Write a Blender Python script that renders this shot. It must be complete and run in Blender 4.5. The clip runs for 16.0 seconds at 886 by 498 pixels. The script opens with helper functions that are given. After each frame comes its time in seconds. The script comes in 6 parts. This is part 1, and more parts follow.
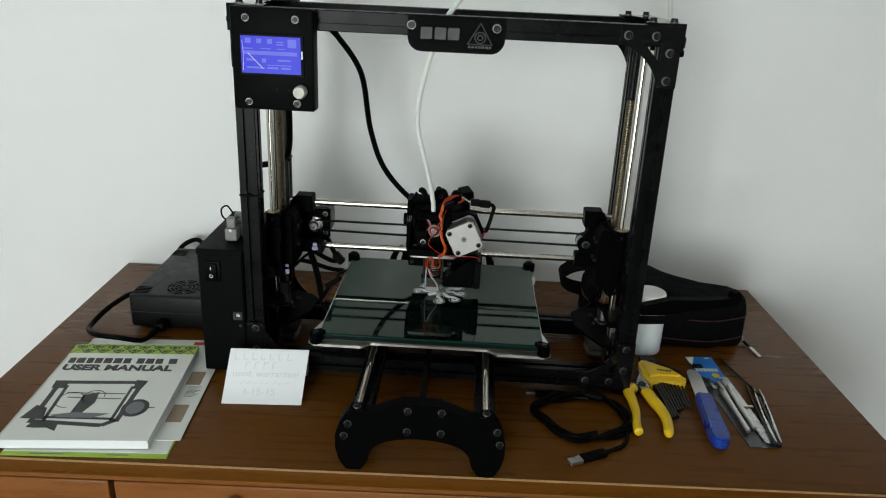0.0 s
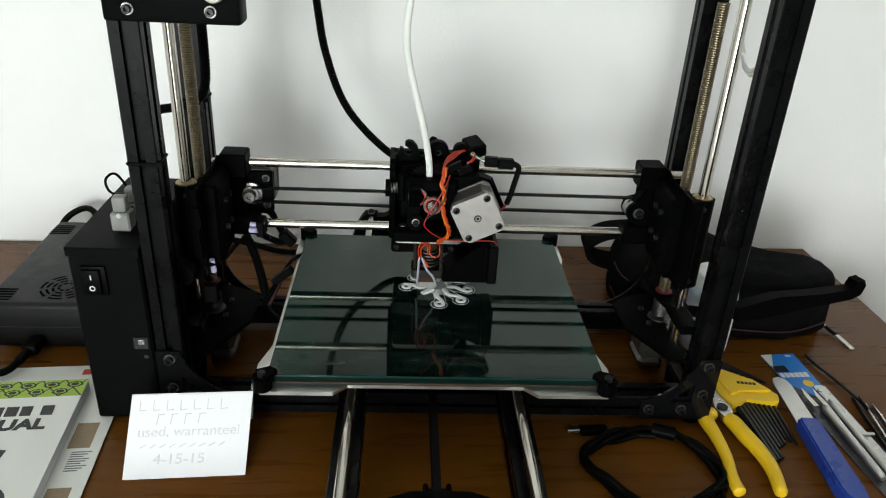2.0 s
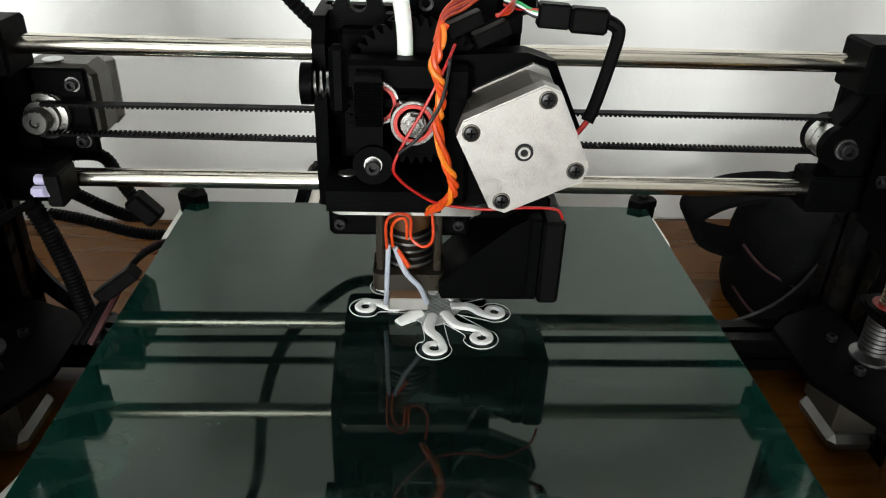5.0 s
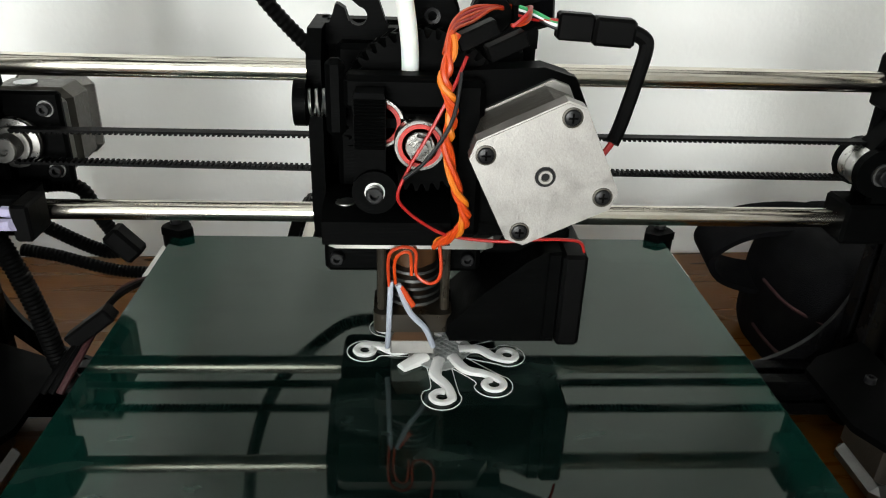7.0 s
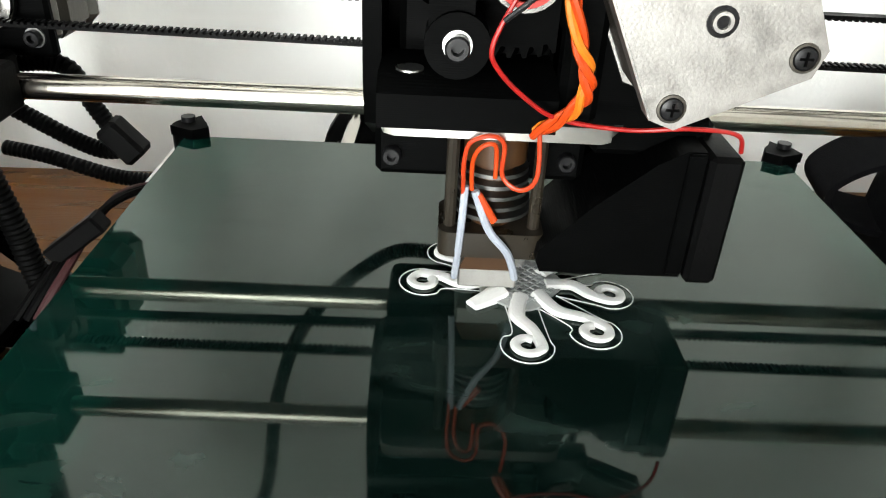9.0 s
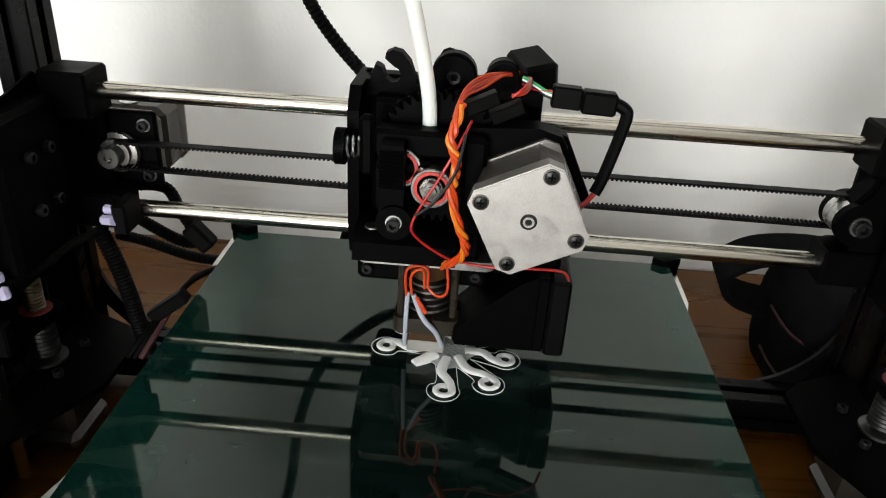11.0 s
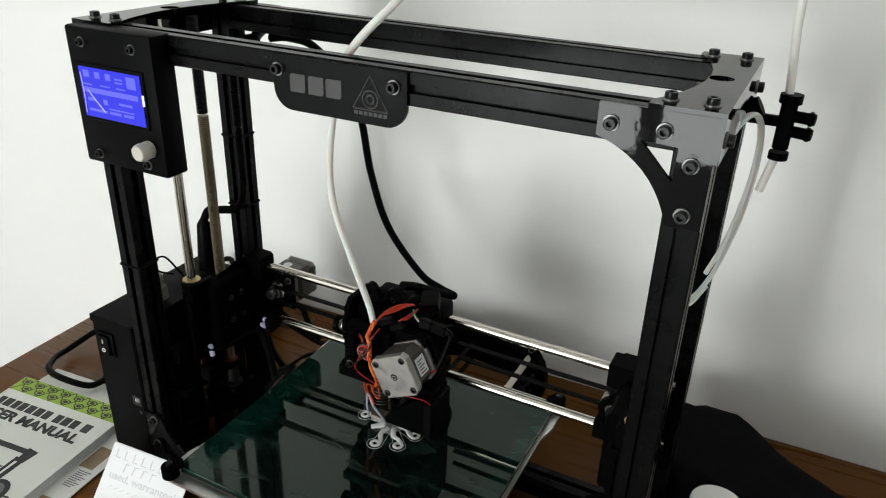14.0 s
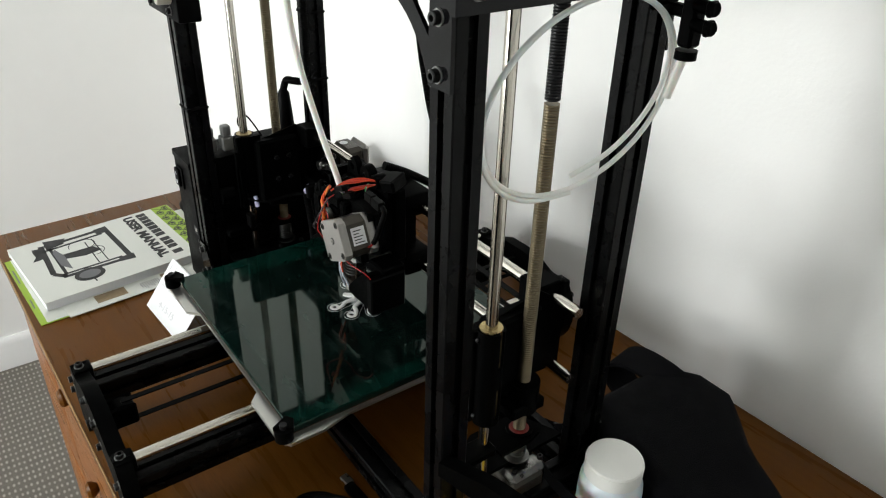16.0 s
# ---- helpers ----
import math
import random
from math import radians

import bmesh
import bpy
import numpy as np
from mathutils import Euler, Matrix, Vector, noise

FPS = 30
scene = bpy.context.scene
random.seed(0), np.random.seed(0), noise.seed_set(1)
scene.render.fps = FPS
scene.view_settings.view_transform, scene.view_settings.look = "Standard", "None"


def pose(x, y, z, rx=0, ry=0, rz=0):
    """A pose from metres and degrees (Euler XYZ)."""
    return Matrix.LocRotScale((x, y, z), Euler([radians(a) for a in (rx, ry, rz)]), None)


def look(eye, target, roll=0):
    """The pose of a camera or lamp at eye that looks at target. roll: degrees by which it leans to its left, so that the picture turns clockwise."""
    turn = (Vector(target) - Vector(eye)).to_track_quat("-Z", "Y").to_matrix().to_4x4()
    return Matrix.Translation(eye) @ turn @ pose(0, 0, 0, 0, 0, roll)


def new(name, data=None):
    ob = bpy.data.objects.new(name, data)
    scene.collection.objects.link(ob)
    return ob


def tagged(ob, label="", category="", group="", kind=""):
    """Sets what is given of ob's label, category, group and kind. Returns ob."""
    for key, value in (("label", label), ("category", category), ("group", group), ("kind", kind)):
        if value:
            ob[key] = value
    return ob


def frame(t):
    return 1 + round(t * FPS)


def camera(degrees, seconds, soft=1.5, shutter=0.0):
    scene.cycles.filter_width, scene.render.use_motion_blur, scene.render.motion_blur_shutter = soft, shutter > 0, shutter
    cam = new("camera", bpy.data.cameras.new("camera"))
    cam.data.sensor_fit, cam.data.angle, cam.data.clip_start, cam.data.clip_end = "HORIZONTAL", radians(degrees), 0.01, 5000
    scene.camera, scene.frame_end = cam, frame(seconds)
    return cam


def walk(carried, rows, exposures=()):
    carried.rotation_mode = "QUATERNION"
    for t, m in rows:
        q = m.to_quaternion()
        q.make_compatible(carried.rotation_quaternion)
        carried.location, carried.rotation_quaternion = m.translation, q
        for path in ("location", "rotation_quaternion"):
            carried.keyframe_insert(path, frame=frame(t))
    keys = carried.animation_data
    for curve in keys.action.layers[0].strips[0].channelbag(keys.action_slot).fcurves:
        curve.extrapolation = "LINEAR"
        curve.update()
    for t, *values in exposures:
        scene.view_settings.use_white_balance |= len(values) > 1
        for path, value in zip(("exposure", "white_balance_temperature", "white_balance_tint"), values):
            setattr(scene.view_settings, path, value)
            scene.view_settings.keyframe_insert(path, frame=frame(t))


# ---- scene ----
cam = camera(61.96, 16.0, 1.1)
PATH = [
    (0, (0.0266, -0.9279, 0.5558), (-0.0012, 0.0075, 0.2033), 2.60),
    (0.5, (0.0626, -0.8767, 0.5446), (-0.0143, 0.0510, 0.1793), 3.51),
    (1, (0.0180, -0.7726, 0.5384), (-0.0011, 0.1494, 0.1517), 3.13),
    (1.5, (-0.0363, -0.6726, 0.5197), (-0.0046, 0.2389, 0.1095), 2.97),
    (2, (-0.0451, -0.5862, 0.4911), (0.0116, 0.3048, 0.0407), 3.04),
    (2.5, (-0.0165, -0.4802, 0.4617), (-0.0096, 0.3931, -0.0255), 2.43),
    (3, (0.0049, -0.3960, 0.4241), (-0.0198, 0.4538, -0.1024), 2.26),
    (3.2, (0.0048, -0.3688, 0.4107), (-0.0259, 0.4718, -0.1300), 1.81),
    (5.5, (-0.0199, -0.2040, 0.2958), (0.0369, 0.6836, -0.1612), 2.08),
    (6, (-0.0185, -0.1984, 0.2943), (0.0357, 0.6983, -0.1450), 1.86),
    (6.5, (-0.0184, -0.1924, 0.2929), (0.0335, 0.7062, -0.1427), 1.93),
    (7, (-0.0216, -0.1886, 0.2912), (0.0327, 0.7088, -0.1466), 2.02),
    (7.5, (-0.0229, -0.1757, 0.2813), (0.0362, 0.7133, -0.1728), 2.20),
    (8, (-0.0271, -0.1527, 0.2608), (0.0264, 0.7250, -0.2154), 2.53),
    (8.5, (-0.0391, -0.1201, 0.2401), (-0.0015, 0.7425, -0.2642), 2.89),
    (11, (0.0041, -0.2355, 0.3354), (-0.0360, 0.6503, -0.1270), 3.38),
    (11.5, (0.0131, -0.3106, 0.4109), (-0.0165, 0.5913, -0.0201), 4.40),
    (12, (0.0173, -0.3913, 0.4773), (0.0123, 0.5201, 0.0658), 3.78),
    (12.5, (0.0532, -0.4354, 0.5366), (0.0169, 0.4746, 0.1236), 3.46),
    (13, (0.1544, -0.4651, 0.5928), (-0.0251, 0.4294, 0.1833), 3.36),
    (13.5, (0.2482, -0.4798, 0.6214), (-0.0482, 0.3769, 0.1992), 3.89),
    (14, (0.3190, -0.4485, 0.6212), (-0.0810, 0.3561, 0.1824), 1.98),
    (14.5, (0.3780, -0.3661, 0.6102), (-0.0747, 0.3949, 0.1455), 2.30),
    (15, (0.4326, -0.3246, 0.6055), (-0.1011, 0.3721, 0.1261), 1.77),
    (15.5, (0.5037, -0.2886, 0.5893), (-0.0977, 0.3419, 0.0986), 1.13),
    (16, (0.6060, -0.2459, 0.5687), (-0.0900, 0.2692, 0.0683), 1.64),
]
EXPOSURES = [(0.0, -0.47, 6250, 6), (1.0, -0.32, 6250, 6), (1.5, -0.2, 6300, 7), (2.0, 0.05, 6350, 8), (2.5, 0.2, 6400, 9), (3.2, 0.35, 6450, 9), (5.5, 0.62, 6500, 10),
             (7.0, 0.52, 6500, 9), (7.5, 0.62, 6500, 9), (8.0, 0.8, 6400, 11), (8.5, 1.28, 6500, 9), (8.8, 1.28, 6500, 9), (11.0, 0.4, 6600, 12), (11.5, 0.22, 6650, 12), (12.0, 0.12, 6620, 12), (12.5, 0.12, 6600, 11),
             (13.0, 0.05, 6500, 10), (14.0, -0.1, 6450, 10), (15.0, 0.1, 6450, 10), (16.0, 0.25, 6450, 10)]
walk(cam, [(t, look(eye, target, roll)) for t, eye, target, roll in PATH], EXPOSURES)

# ---- world and light ----
TOP = -0.006         # desk top
FLOOR = -0.75
WALL_Y = 0.4135      # wall behind the desk
LEFT_X = -1.36       # wall beside the desk
RIGHT_X = 2.3
REAR_Y = -2.7
CEIL = 1.75
WINDOWS = ((-1.15, -0.30, -0.42, 1.08), (-0.26, 0.09, -0.42, 0.20))   # openings in the rear wall: x0, x1, z0, z1

world = bpy.data.worlds.new("sky")
world.use_nodes = True
scene.world = world
sky = world.node_tree.nodes.new("ShaderNodeTexSky")
sky.sky_type, sky.sun_disc = "NISHITA", False
sky.sun_elevation, sky.sun_rotation = radians(35), radians(200)
world.node_tree.links.new(sky.outputs[0], world.node_tree.nodes["Background"].inputs[0])
world.node_tree.nodes["Background"].inputs[1].default_value = 0.1

for x0, x1, z0, z1 in WINDOWS:
    day = bpy.data.lights.new("window_daylight", "AREA")
    day.shape, day.size, day.size_y = "RECTANGLE", x1 - x0 - 0.04, z1 - z0 - 0.04
    day.energy, day.color = 46.0 * (x1 - x0) * (z1 - z0), (0.95, 0.98, 0.97)
    day_ob = new("window_daylight", day)
    day_ob.matrix_basis = look(((x0 + x1) / 2, REAR_Y - 0.06, (z0 + z1) / 2), ((x0 + x1) / 2, 0, (z0 + z1) / 2))


# ---- materials ----
def material(name, color, rough=0.5, metal=0.0, vary=0.12, scale=40.0, bump=0.0, bump_scale=300.0, spec=0.5, stretch=(1, 1, 1), tint=None, spots=0.0):
    """A principled material with two scales of colour and gloss variation, and a fine relief."""
    m = bpy.data.materials.new(name)
    m.use_nodes = True
    nt, n = m.node_tree, m.node_tree.nodes
    b = n["Principled BSDF"]
    b.inputs["Metallic"].default_value = metal
    b.inputs["Specular IOR Level"].default_value = spec
    co = n.new("ShaderNodeTexCoord")
    mp = n.new("ShaderNodeMapping")
    mp.inputs["Scale"].default_value = stretch
    nt.links.new(co.outputs["Object"], mp.inputs[0])
    big, fine = n.new("ShaderNodeTexNoise"), n.new("ShaderNodeTexNoise")
    big.inputs["Scale"].default_value, big.inputs["Detail"].default_value = scale, 5
    fine.inputs["Scale"].default_value, fine.inputs["Detail"].default_value = scale * 9, 3
    nt.links.new(mp.outputs[0], big.inputs[0]), nt.links.new(mp.outputs[0], fine.inputs[0])
    mix = n.new("ShaderNodeMix")
    mix.data_type = "RGBA"
    lo = tint or tuple(c * (1 - 1.6 * vary) for c in color)
    hi = tuple(min(1, c * (1 + vary)) for c in color)
    mix.inputs[6].default_value, mix.inputs[7].default_value = (*lo, 1), (*hi, 1)
    add = n.new("ShaderNodeMath")
    add.operation = "MULTIPLY_ADD"
    add.inputs[1].default_value = 0.45
    nt.links.new(fine.outputs[0], add.inputs[0])
    half = n.new("ShaderNodeMath")
    half.operation = "MULTIPLY"
    half.inputs[1].default_value = 0.55
    nt.links.new(big.outputs[0], half.inputs[0]), nt.links.new(half.outputs[0], add.inputs[2])
    nt.links.new(add.outputs[0], mix.inputs[0]), nt.links.new(mix.outputs[2], b.inputs["Base Color"])
    ra = n.new("ShaderNodeMapRange")
    ra.inputs[1].default_value, ra.inputs[2].default_value = 0.3, 0.7
    ra.inputs[3].default_value, ra.inputs[4].default_value = max(0.02, rough * 0.8), min(1, rough * 1.2)
    nt.links.new(big.outputs[0], ra.inputs[0]), nt.links.new(ra.outputs[0], b.inputs["Roughness"])
    if bump:
        bn, bu = n.new("ShaderNodeTexNoise"), n.new("ShaderNodeBump")
        bn.inputs["Scale"].default_value, bn.inputs["Detail"].default_value = bump_scale, 4
        bu.inputs["Strength"].default_value, bu.inputs["Distance"].default_value = bump, 0.001
        nt.links.new(mp.outputs[0], bn.inputs[0]), nt.links.new(bn.outputs[0], bu.inputs["Height"]), nt.links.new(bu.outputs[0], b.inputs["Normal"])
    return m


def layered(name, color, rough, pitch=0.0006):
    """Printed plastic: fine stacked layer lines."""
    m = material(name, color, rough, vary=0.25, scale=60)
    nt, n = m.node_tree, m.node_tree.nodes
    co, wv, bu = n.new("ShaderNodeTexCoord"), n.new("ShaderNodeTexWave"), n.new("ShaderNodeBump")
    wv.wave_type, wv.bands_direction = "BANDS", "Z"
    wv.inputs["Scale"].default_value, wv.inputs["Distortion"].default_value = 0.314 / pitch, 0.6
    bu.inputs["Strength"].default_value, bu.inputs["Distance"].default_value = 0.10, 0.0003
    nt.links.new(co.outputs["Object"], wv.inputs[0]), nt.links.new(wv.outputs[0], bu.inputs["Height"])
    nt.links.new(bu.outputs[0], n["Principled BSDF"].inputs["Normal"])
    return m


def varnished_wood(name, dark, light, rough=0.3, along=(1.2, 14, 14)):
    m = material(name, light, rough, vary=0.2, scale=6, stretch=along, tint=dark, bump=0.12, bump_scale=60, spec=0.11)
    m.node_tree.nodes["Principled BSDF"].inputs["Coat Weight"].default_value = 0.0
    m.node_tree.nodes["Principled BSDF"].inputs["Coat Roughness"].default_value = 0.25
    return m


def used_glass(name, color, ior):
    """Dark glass bonded to a heater pad: a mirror-like top with a patchy film of dried glue and fine scratches."""
    m = bpy.data.materials.new(name)
    m.use_nodes = True
    nt, n = m.node_tree, m.node_tree.nodes
    n.remove(n["Principled BSDF"])
    out = n["Material Output"]
    body, mirror, mix = n.new("ShaderNodeBsdfDiffuse"), n.new("ShaderNodeBsdfGlossy"), n.new("ShaderNodeMixShader")
    # past the heater pad the green of the glass shows
    mirror.inputs[0].default_value = (0.90, 1.0, 0.92, 1)
    co, mp = n.new("ShaderNodeTexCoord"), n.new("ShaderNodeMapping")
    mp.inputs["Scale"].default_value = (9, 26, 9)
    film, fine, ramp = n.new("ShaderNodeTexNoise"), n.new("ShaderNodeTexNoise"), n.new("ShaderNodeMapRange")
    film.inputs["Scale"].default_value, film.inputs["Detail"].default_value = 1.6, 6
    film.inputs["Distortion"].default_value = 1.2
    fine.inputs["Scale"].default_value, fine.inputs["Detail"].default_value = 55, 8
    ramp.inputs[1].default_value, ramp.inputs[2].default_value, ramp.inputs[3].default_value, ramp.inputs[4].default_value = 0.50, 0.85, 0.0, 0.14
    nt.links.new(co.outputs["Object"], mp.inputs[0]), nt.links.new(mp.outputs[0], film.inputs[0]), nt.links.new(co.outputs["Object"], fine.inputs[0])
    nt.links.new(film.outputs[0], ramp.inputs[0])
    xyz, off, pad, tone = n.new("ShaderNodeSeparateXYZ"), n.new("ShaderNodeMath"), n.new("ShaderNodeMapRange"), n.new("ShaderNodeMix")
    off.operation, tone.data_type = "ABSOLUTE", "RGBA"
    pad.inputs[1].default_value, pad.inputs[2].default_value = 0.119, 0.124
    tone.inputs[6].default_value, tone.inputs[7].default_value = (*color, 1), (0.002, 0.017, 0.0125, 1)
    nt.links.new(co.outputs["Object"], xyz.inputs[0]), nt.links.new(xyz.outputs[0], off.inputs[0]), nt.links.new(off.outputs[0], pad.inputs[0])
    nt.links.new(pad.outputs[0], tone.inputs[0]), nt.links.new(tone.outputs[2], body.inputs[0])
    # the film dulls the mirror a little where it lies
    rough = n.new("ShaderNodeMapRange")
    rough.inputs[1].default_value, rough.inputs[2].default_value, rough.inputs[3].default_value, rough.inputs[4].default_value = 0.35, 0.75, 0.025, 0.075
    nt.links.new(film.outputs[0], rough.inputs[0]), nt.links.new(rough.outputs[0], mirror.inputs["Roughness"])
    edge = n.new("ShaderNodeFresnel")
    edge.inputs["IOR"].default_value = ior
    nt.links.new(edge.outputs[0], mix.inputs[0])
    nt.links.new(body.outputs[0], mix.inputs[1]), nt.links.new(mirror.outputs[0], mix.inputs[2])
    mul = n.new("ShaderNodeMath")
    mul.operation = "MULTIPLY"
    nt.links.new(ramp.outputs[0], mul.inputs[0]), nt.links.new(fine.outputs[0], mul.inputs[1])
    dull, coat = n.new("ShaderNodeBsdfDiffuse"), n.new("ShaderNodeMixShader")
    dull.inputs[0].default_value = (0.26, 0.42, 0.37, 1)
    nt.links.new(mul.outputs[0], coat.inputs[0]), nt.links.new(mix.outputs[0], coat.inputs[1]), nt.links.new(dull.outputs[0], coat.inputs[2])
    nt.links.new(coat.outputs[0], out.inputs["Surface"])
    return m


def carpet_mat():
    """Grey loop-pile carpet with rows of light flecks."""
    m = material("carpet", (0.16, 0.145, 0.125), 0.95, vary=0.35, scale=150, bump=0.6, bump_scale=500, spec=0.1)
    nt, n = m.node_tree, m.node_tree.nodes
    co, mp, vo, rp, mx = n.new("ShaderNodeTexCoord"), n.new("ShaderNodeMapping"), n.new("ShaderNodeTexVoronoi"), n.new("ShaderNodeMapRange"), n.new("ShaderNodeMix")
    mp.inputs["Scale"].default_value = (48, 90, 48)
    vo.inputs["Scale"].default_value, vo.inputs["Randomness"].default_value = 1.0, 0.15
    rp.inputs[1].default_value, rp.inputs[2].default_value, rp.inputs[3].default_value, rp.inputs[4].default_value = 0.12, 0.34, 1, 0
    mx.data_type = "RGBA"
    mx.inputs[7].default_value = (0.36, 0.34, 0.30, 1)
    b = n["Principled BSDF"]
    old = b.inputs["Base Color"].links[0].from_socket
    nt.links.new(co.outputs["Object"], mp.inputs[0]), nt.links.new(mp.outputs[0], vo.inputs[0]), nt.links.new(vo.outputs["Distance"], rp.inputs[0])
    nt.links.new(rp.outputs[0], mx.inputs[0]), nt.links.new(old, mx.inputs[6]), nt.links.new(mx.outputs[2], b.inputs["Base Color"])
    return m


def glowing(name, color, strength):
    m = bpy.data.materials.new(name)
    m.use_nodes = True
    b = m.node_tree.nodes["Principled BSDF"]
    b.inputs["Base Color"].default_value = (0.01, 0.01, 0.05, 1)
    b.inputs["Emission Color"].default_value = (*color, 1)
    b.inputs["Emission Strength"].default_value = strength
    b.inputs["Roughness"].default_value = 0.15
    b.inputs["Specular IOR Level"].default_value = 0.08
    return m


WALL = material("wall_paint", (0.86, 0.86, 0.84), 0.75, vary=0.02, scale=3, bump=0.25, bump_scale=220)
CEILING = material("ceiling_paint", (0.80, 0.80, 0.79), 0.9, vary=0.02, scale=3)
SKIRT = material("gloss_white_paint", (0.80, 0.80, 0.79), 0.35, vary=0.03, scale=8)
CARPET = carpet_mat()
WOOD = varnished_wood("varnished_cherry_wood", (0.044, 0.0158, 0.0018), (0.130, 0.0470, 0.0048))
WORN = varnished_wood("bare_worn_edge", (0.07, 0.026, 0.004), (0.42, 0.27, 0.12), 0.5, (30, 60, 60))
WOOD_FRONT = varnished_wood("varnished_drawer_wood", (0.11, 0.039, 0.010), (0.25, 0.094, 0.025))
ALU_BLACK = material("black_anodised_aluminium", (0.0030, 0.0031, 0.0033), 0.28, vary=0.3, scale=30, bump=0.05, bump_scale=900, spec=0.09)
PLATE_BLACK = material("black_powder_coat", (0.0045, 0.0045, 0.005), 0.035, vary=0.25, scale=25, bump=0.22, bump_scale=22, spec=0.18)
BADGE_BLACK = material("satin_black_badge", (0.004, 0.004, 0.0045), 0.05, vary=0.25, scale=25, bump=0.15, bump_scale=22, spec=0.09)
MATT_BLACK = material("matt_black_sheet_metal", (0.0028, 0.0029, 0.0030), 0.42, vary=0.25, scale=30, bump=0.08, bump_scale=1500, spec=0.035)
PRINT_BLACK = layered("black_printed_plastic", (0.0013, 0.0014, 0.0014), 0.42)
PRINT_BLACK.node_tree.nodes["Principled BSDF"].inputs["Specular IOR Level"].default_value = 0.018
RUBBER = material("black_rubber", (0.0017, 0.0017, 0.0017), 0.45, vary=0.25, scale=60, bump=0.1, bump_scale=900, spec=0.05)
BOLT_BLACK = material("black_oxide_steel", (0.007, 0.007, 0.0075), 0.33, vary=0.2, scale=200, spec=0.25)
STEEL = material("polished_steel_rod", (0.60, 0.565, 0.50), 0.17, 1.0, vary=0.06, scale=30, stretch=(1, 1, 1))
ZINC = material("zinc_plated_steel", (0.62, 0.62, 0.60), 0.3, 1.0, vary=0.12, scale=120)
WASH = material("dull_washer", (0.20, 0.20, 0.195), 0.4, 1.0, vary=0.15, scale=120)
SCREW_STEEL = material("greased_threaded_steel", (0.22, 0.185, 0.125), 0.38, 1.0, vary=0.25, scale=90)
ALU = material("cast_aluminium", (0.40, 0.385, 0.365), 0.46, 1.0, vary=0.24, scale=190, bump=0.09, bump_scale=1300)
ALU_SHEET = material("brushed_aluminium_sheet", (0.66, 0.65, 0.62), 0.36, 1.0, vary=0.1, scale=40, stretch=(1, 12, 1))
LAMINATE = material("motor_laminations", (0.060, 0.054, 0.044), 0.4, 0.5, vary=0.2, scale=60, stretch=(1, 12, 1), bump=0.2, bump_scale=300)
GLASS = used_glass("dark_green_bed_glass", (0.0018, 0.0058, 0.0048), 1.41)
GLASS_EDGE = material("green_glass_edge", (0.004, 0.036, 0.027), 0.2, vary=0.3, scale=60, spec=0.5)
HEATER = material("dark_heater_pad", (0.0025, 0.011, 0.009), 0.5, vary=0.4, scale=22, spec=0.05)
# near-black that paints the shade inside slots, laid on instead of cut in
SLOT = material("slot_shade", (0.0012, 0.0012, 0.0012), 0.9, vary=0.1, scale=60, spec=0.02)
BEARING = material("dull_bearing_steel", (0.20, 0.195, 0.185), 0.3, 1.0, vary=0.2, scale=150)
BLOCK = material("machined_heater_block", (0.42, 0.41, 0.39), 0.62, 1.0, vary=0.1, scale=200)
TUBE_WHITE = material("white_ptfe_tube", (0.78, 0.78, 0.74), 0.35, vary=0.03, scale=60)
TUBE_WHITE.node_tree.nodes["Principled BSDF"].inputs["Subsurface Weight"].default_value = 0.15
PLA_WHITE = material("white_printed_plastic", (0.80, 0.80, 0.79), 0.4, vary=0.05, scale=400, bump=0.3, bump_scale=1500)
PLA_THIN = material("thin_white_infill", (0.40, 0.42, 0.41), 0.4, vary=0.25, scale=500, bump=0.4, bump_scale=1500)
PAPER = material("white_paper", (0.78, 0.79, 0.80), 0.8, vary=0.02, scale=40, bump=0.1, bump_scale=500)
COVER = material("glossy_book_cover", (0.72, 0.73, 0.68), 0.35, vary=0.02, scale=30)
GREEN = material("lime_printed_ink", (0.30, 0.46, 0.03), 0.4, vary=0.06, scale=60)
INK = material("black_printed_ink", (0.006, 0.006, 0.007), 0.45, vary=0.2, scale=80)
INK_GREY = material("grey_printed_ink", (0.15, 0.15, 0.16), 0.45, vary=0.2, scale=80)
PENCIL = material("soft_pencil", (0.70, 0.70, 0.72), 0.8, vary=0.25, scale=600)
BADGE_GREY = material("grey_etched_badge", (0.030, 0.030, 0.030), 0.5, vary=0.1, scale=90)
YELLOW = material("yellow_rubber_grip", (0.78, 0.50, 0.01), 0.42, vary=0.06, scale=60, bump=0.1, bump_scale=700)
BLUE = material("blue_plastic_handle", (0.012, 0.045, 0.30), 0.3, vary=0.1, scale=60)
BLUE_CARD = material("blue_packaging_card", (0.03, 0.20, 0.62), 0.35, vary=0.08, scale=60)
BOTTLE_PLASTIC = material("translucent_white_plastic", (0.74, 0.77, 0.80), 0.38, vary=0.03, scale=30)
BOTTLE_PLASTIC.node_tree.nodes["Principled BSDF"].inputs["Subsurface Weight"].default_value = 0.3
CAP_WHITE = material("white_plastic_cap", (0.80, 0.80, 0.76), 0.4, vary=0.03, scale=60)
CANVAS = material("black_woven_canvas", (0.0034, 0.0034, 0.0040), 0.85, vary=0.35, scale=50, bump=0.6, bump_scale=1100, spec=0.05)
PIPING = material("dark_red_piping", (0.030, 0.0022, 0.003), 0.7, vary=0.2, scale=200)
GREY_PLUG = material("grey_connector_plastic", (0.20, 0.20, 0.19), 0.5, vary=0.1, scale=60)
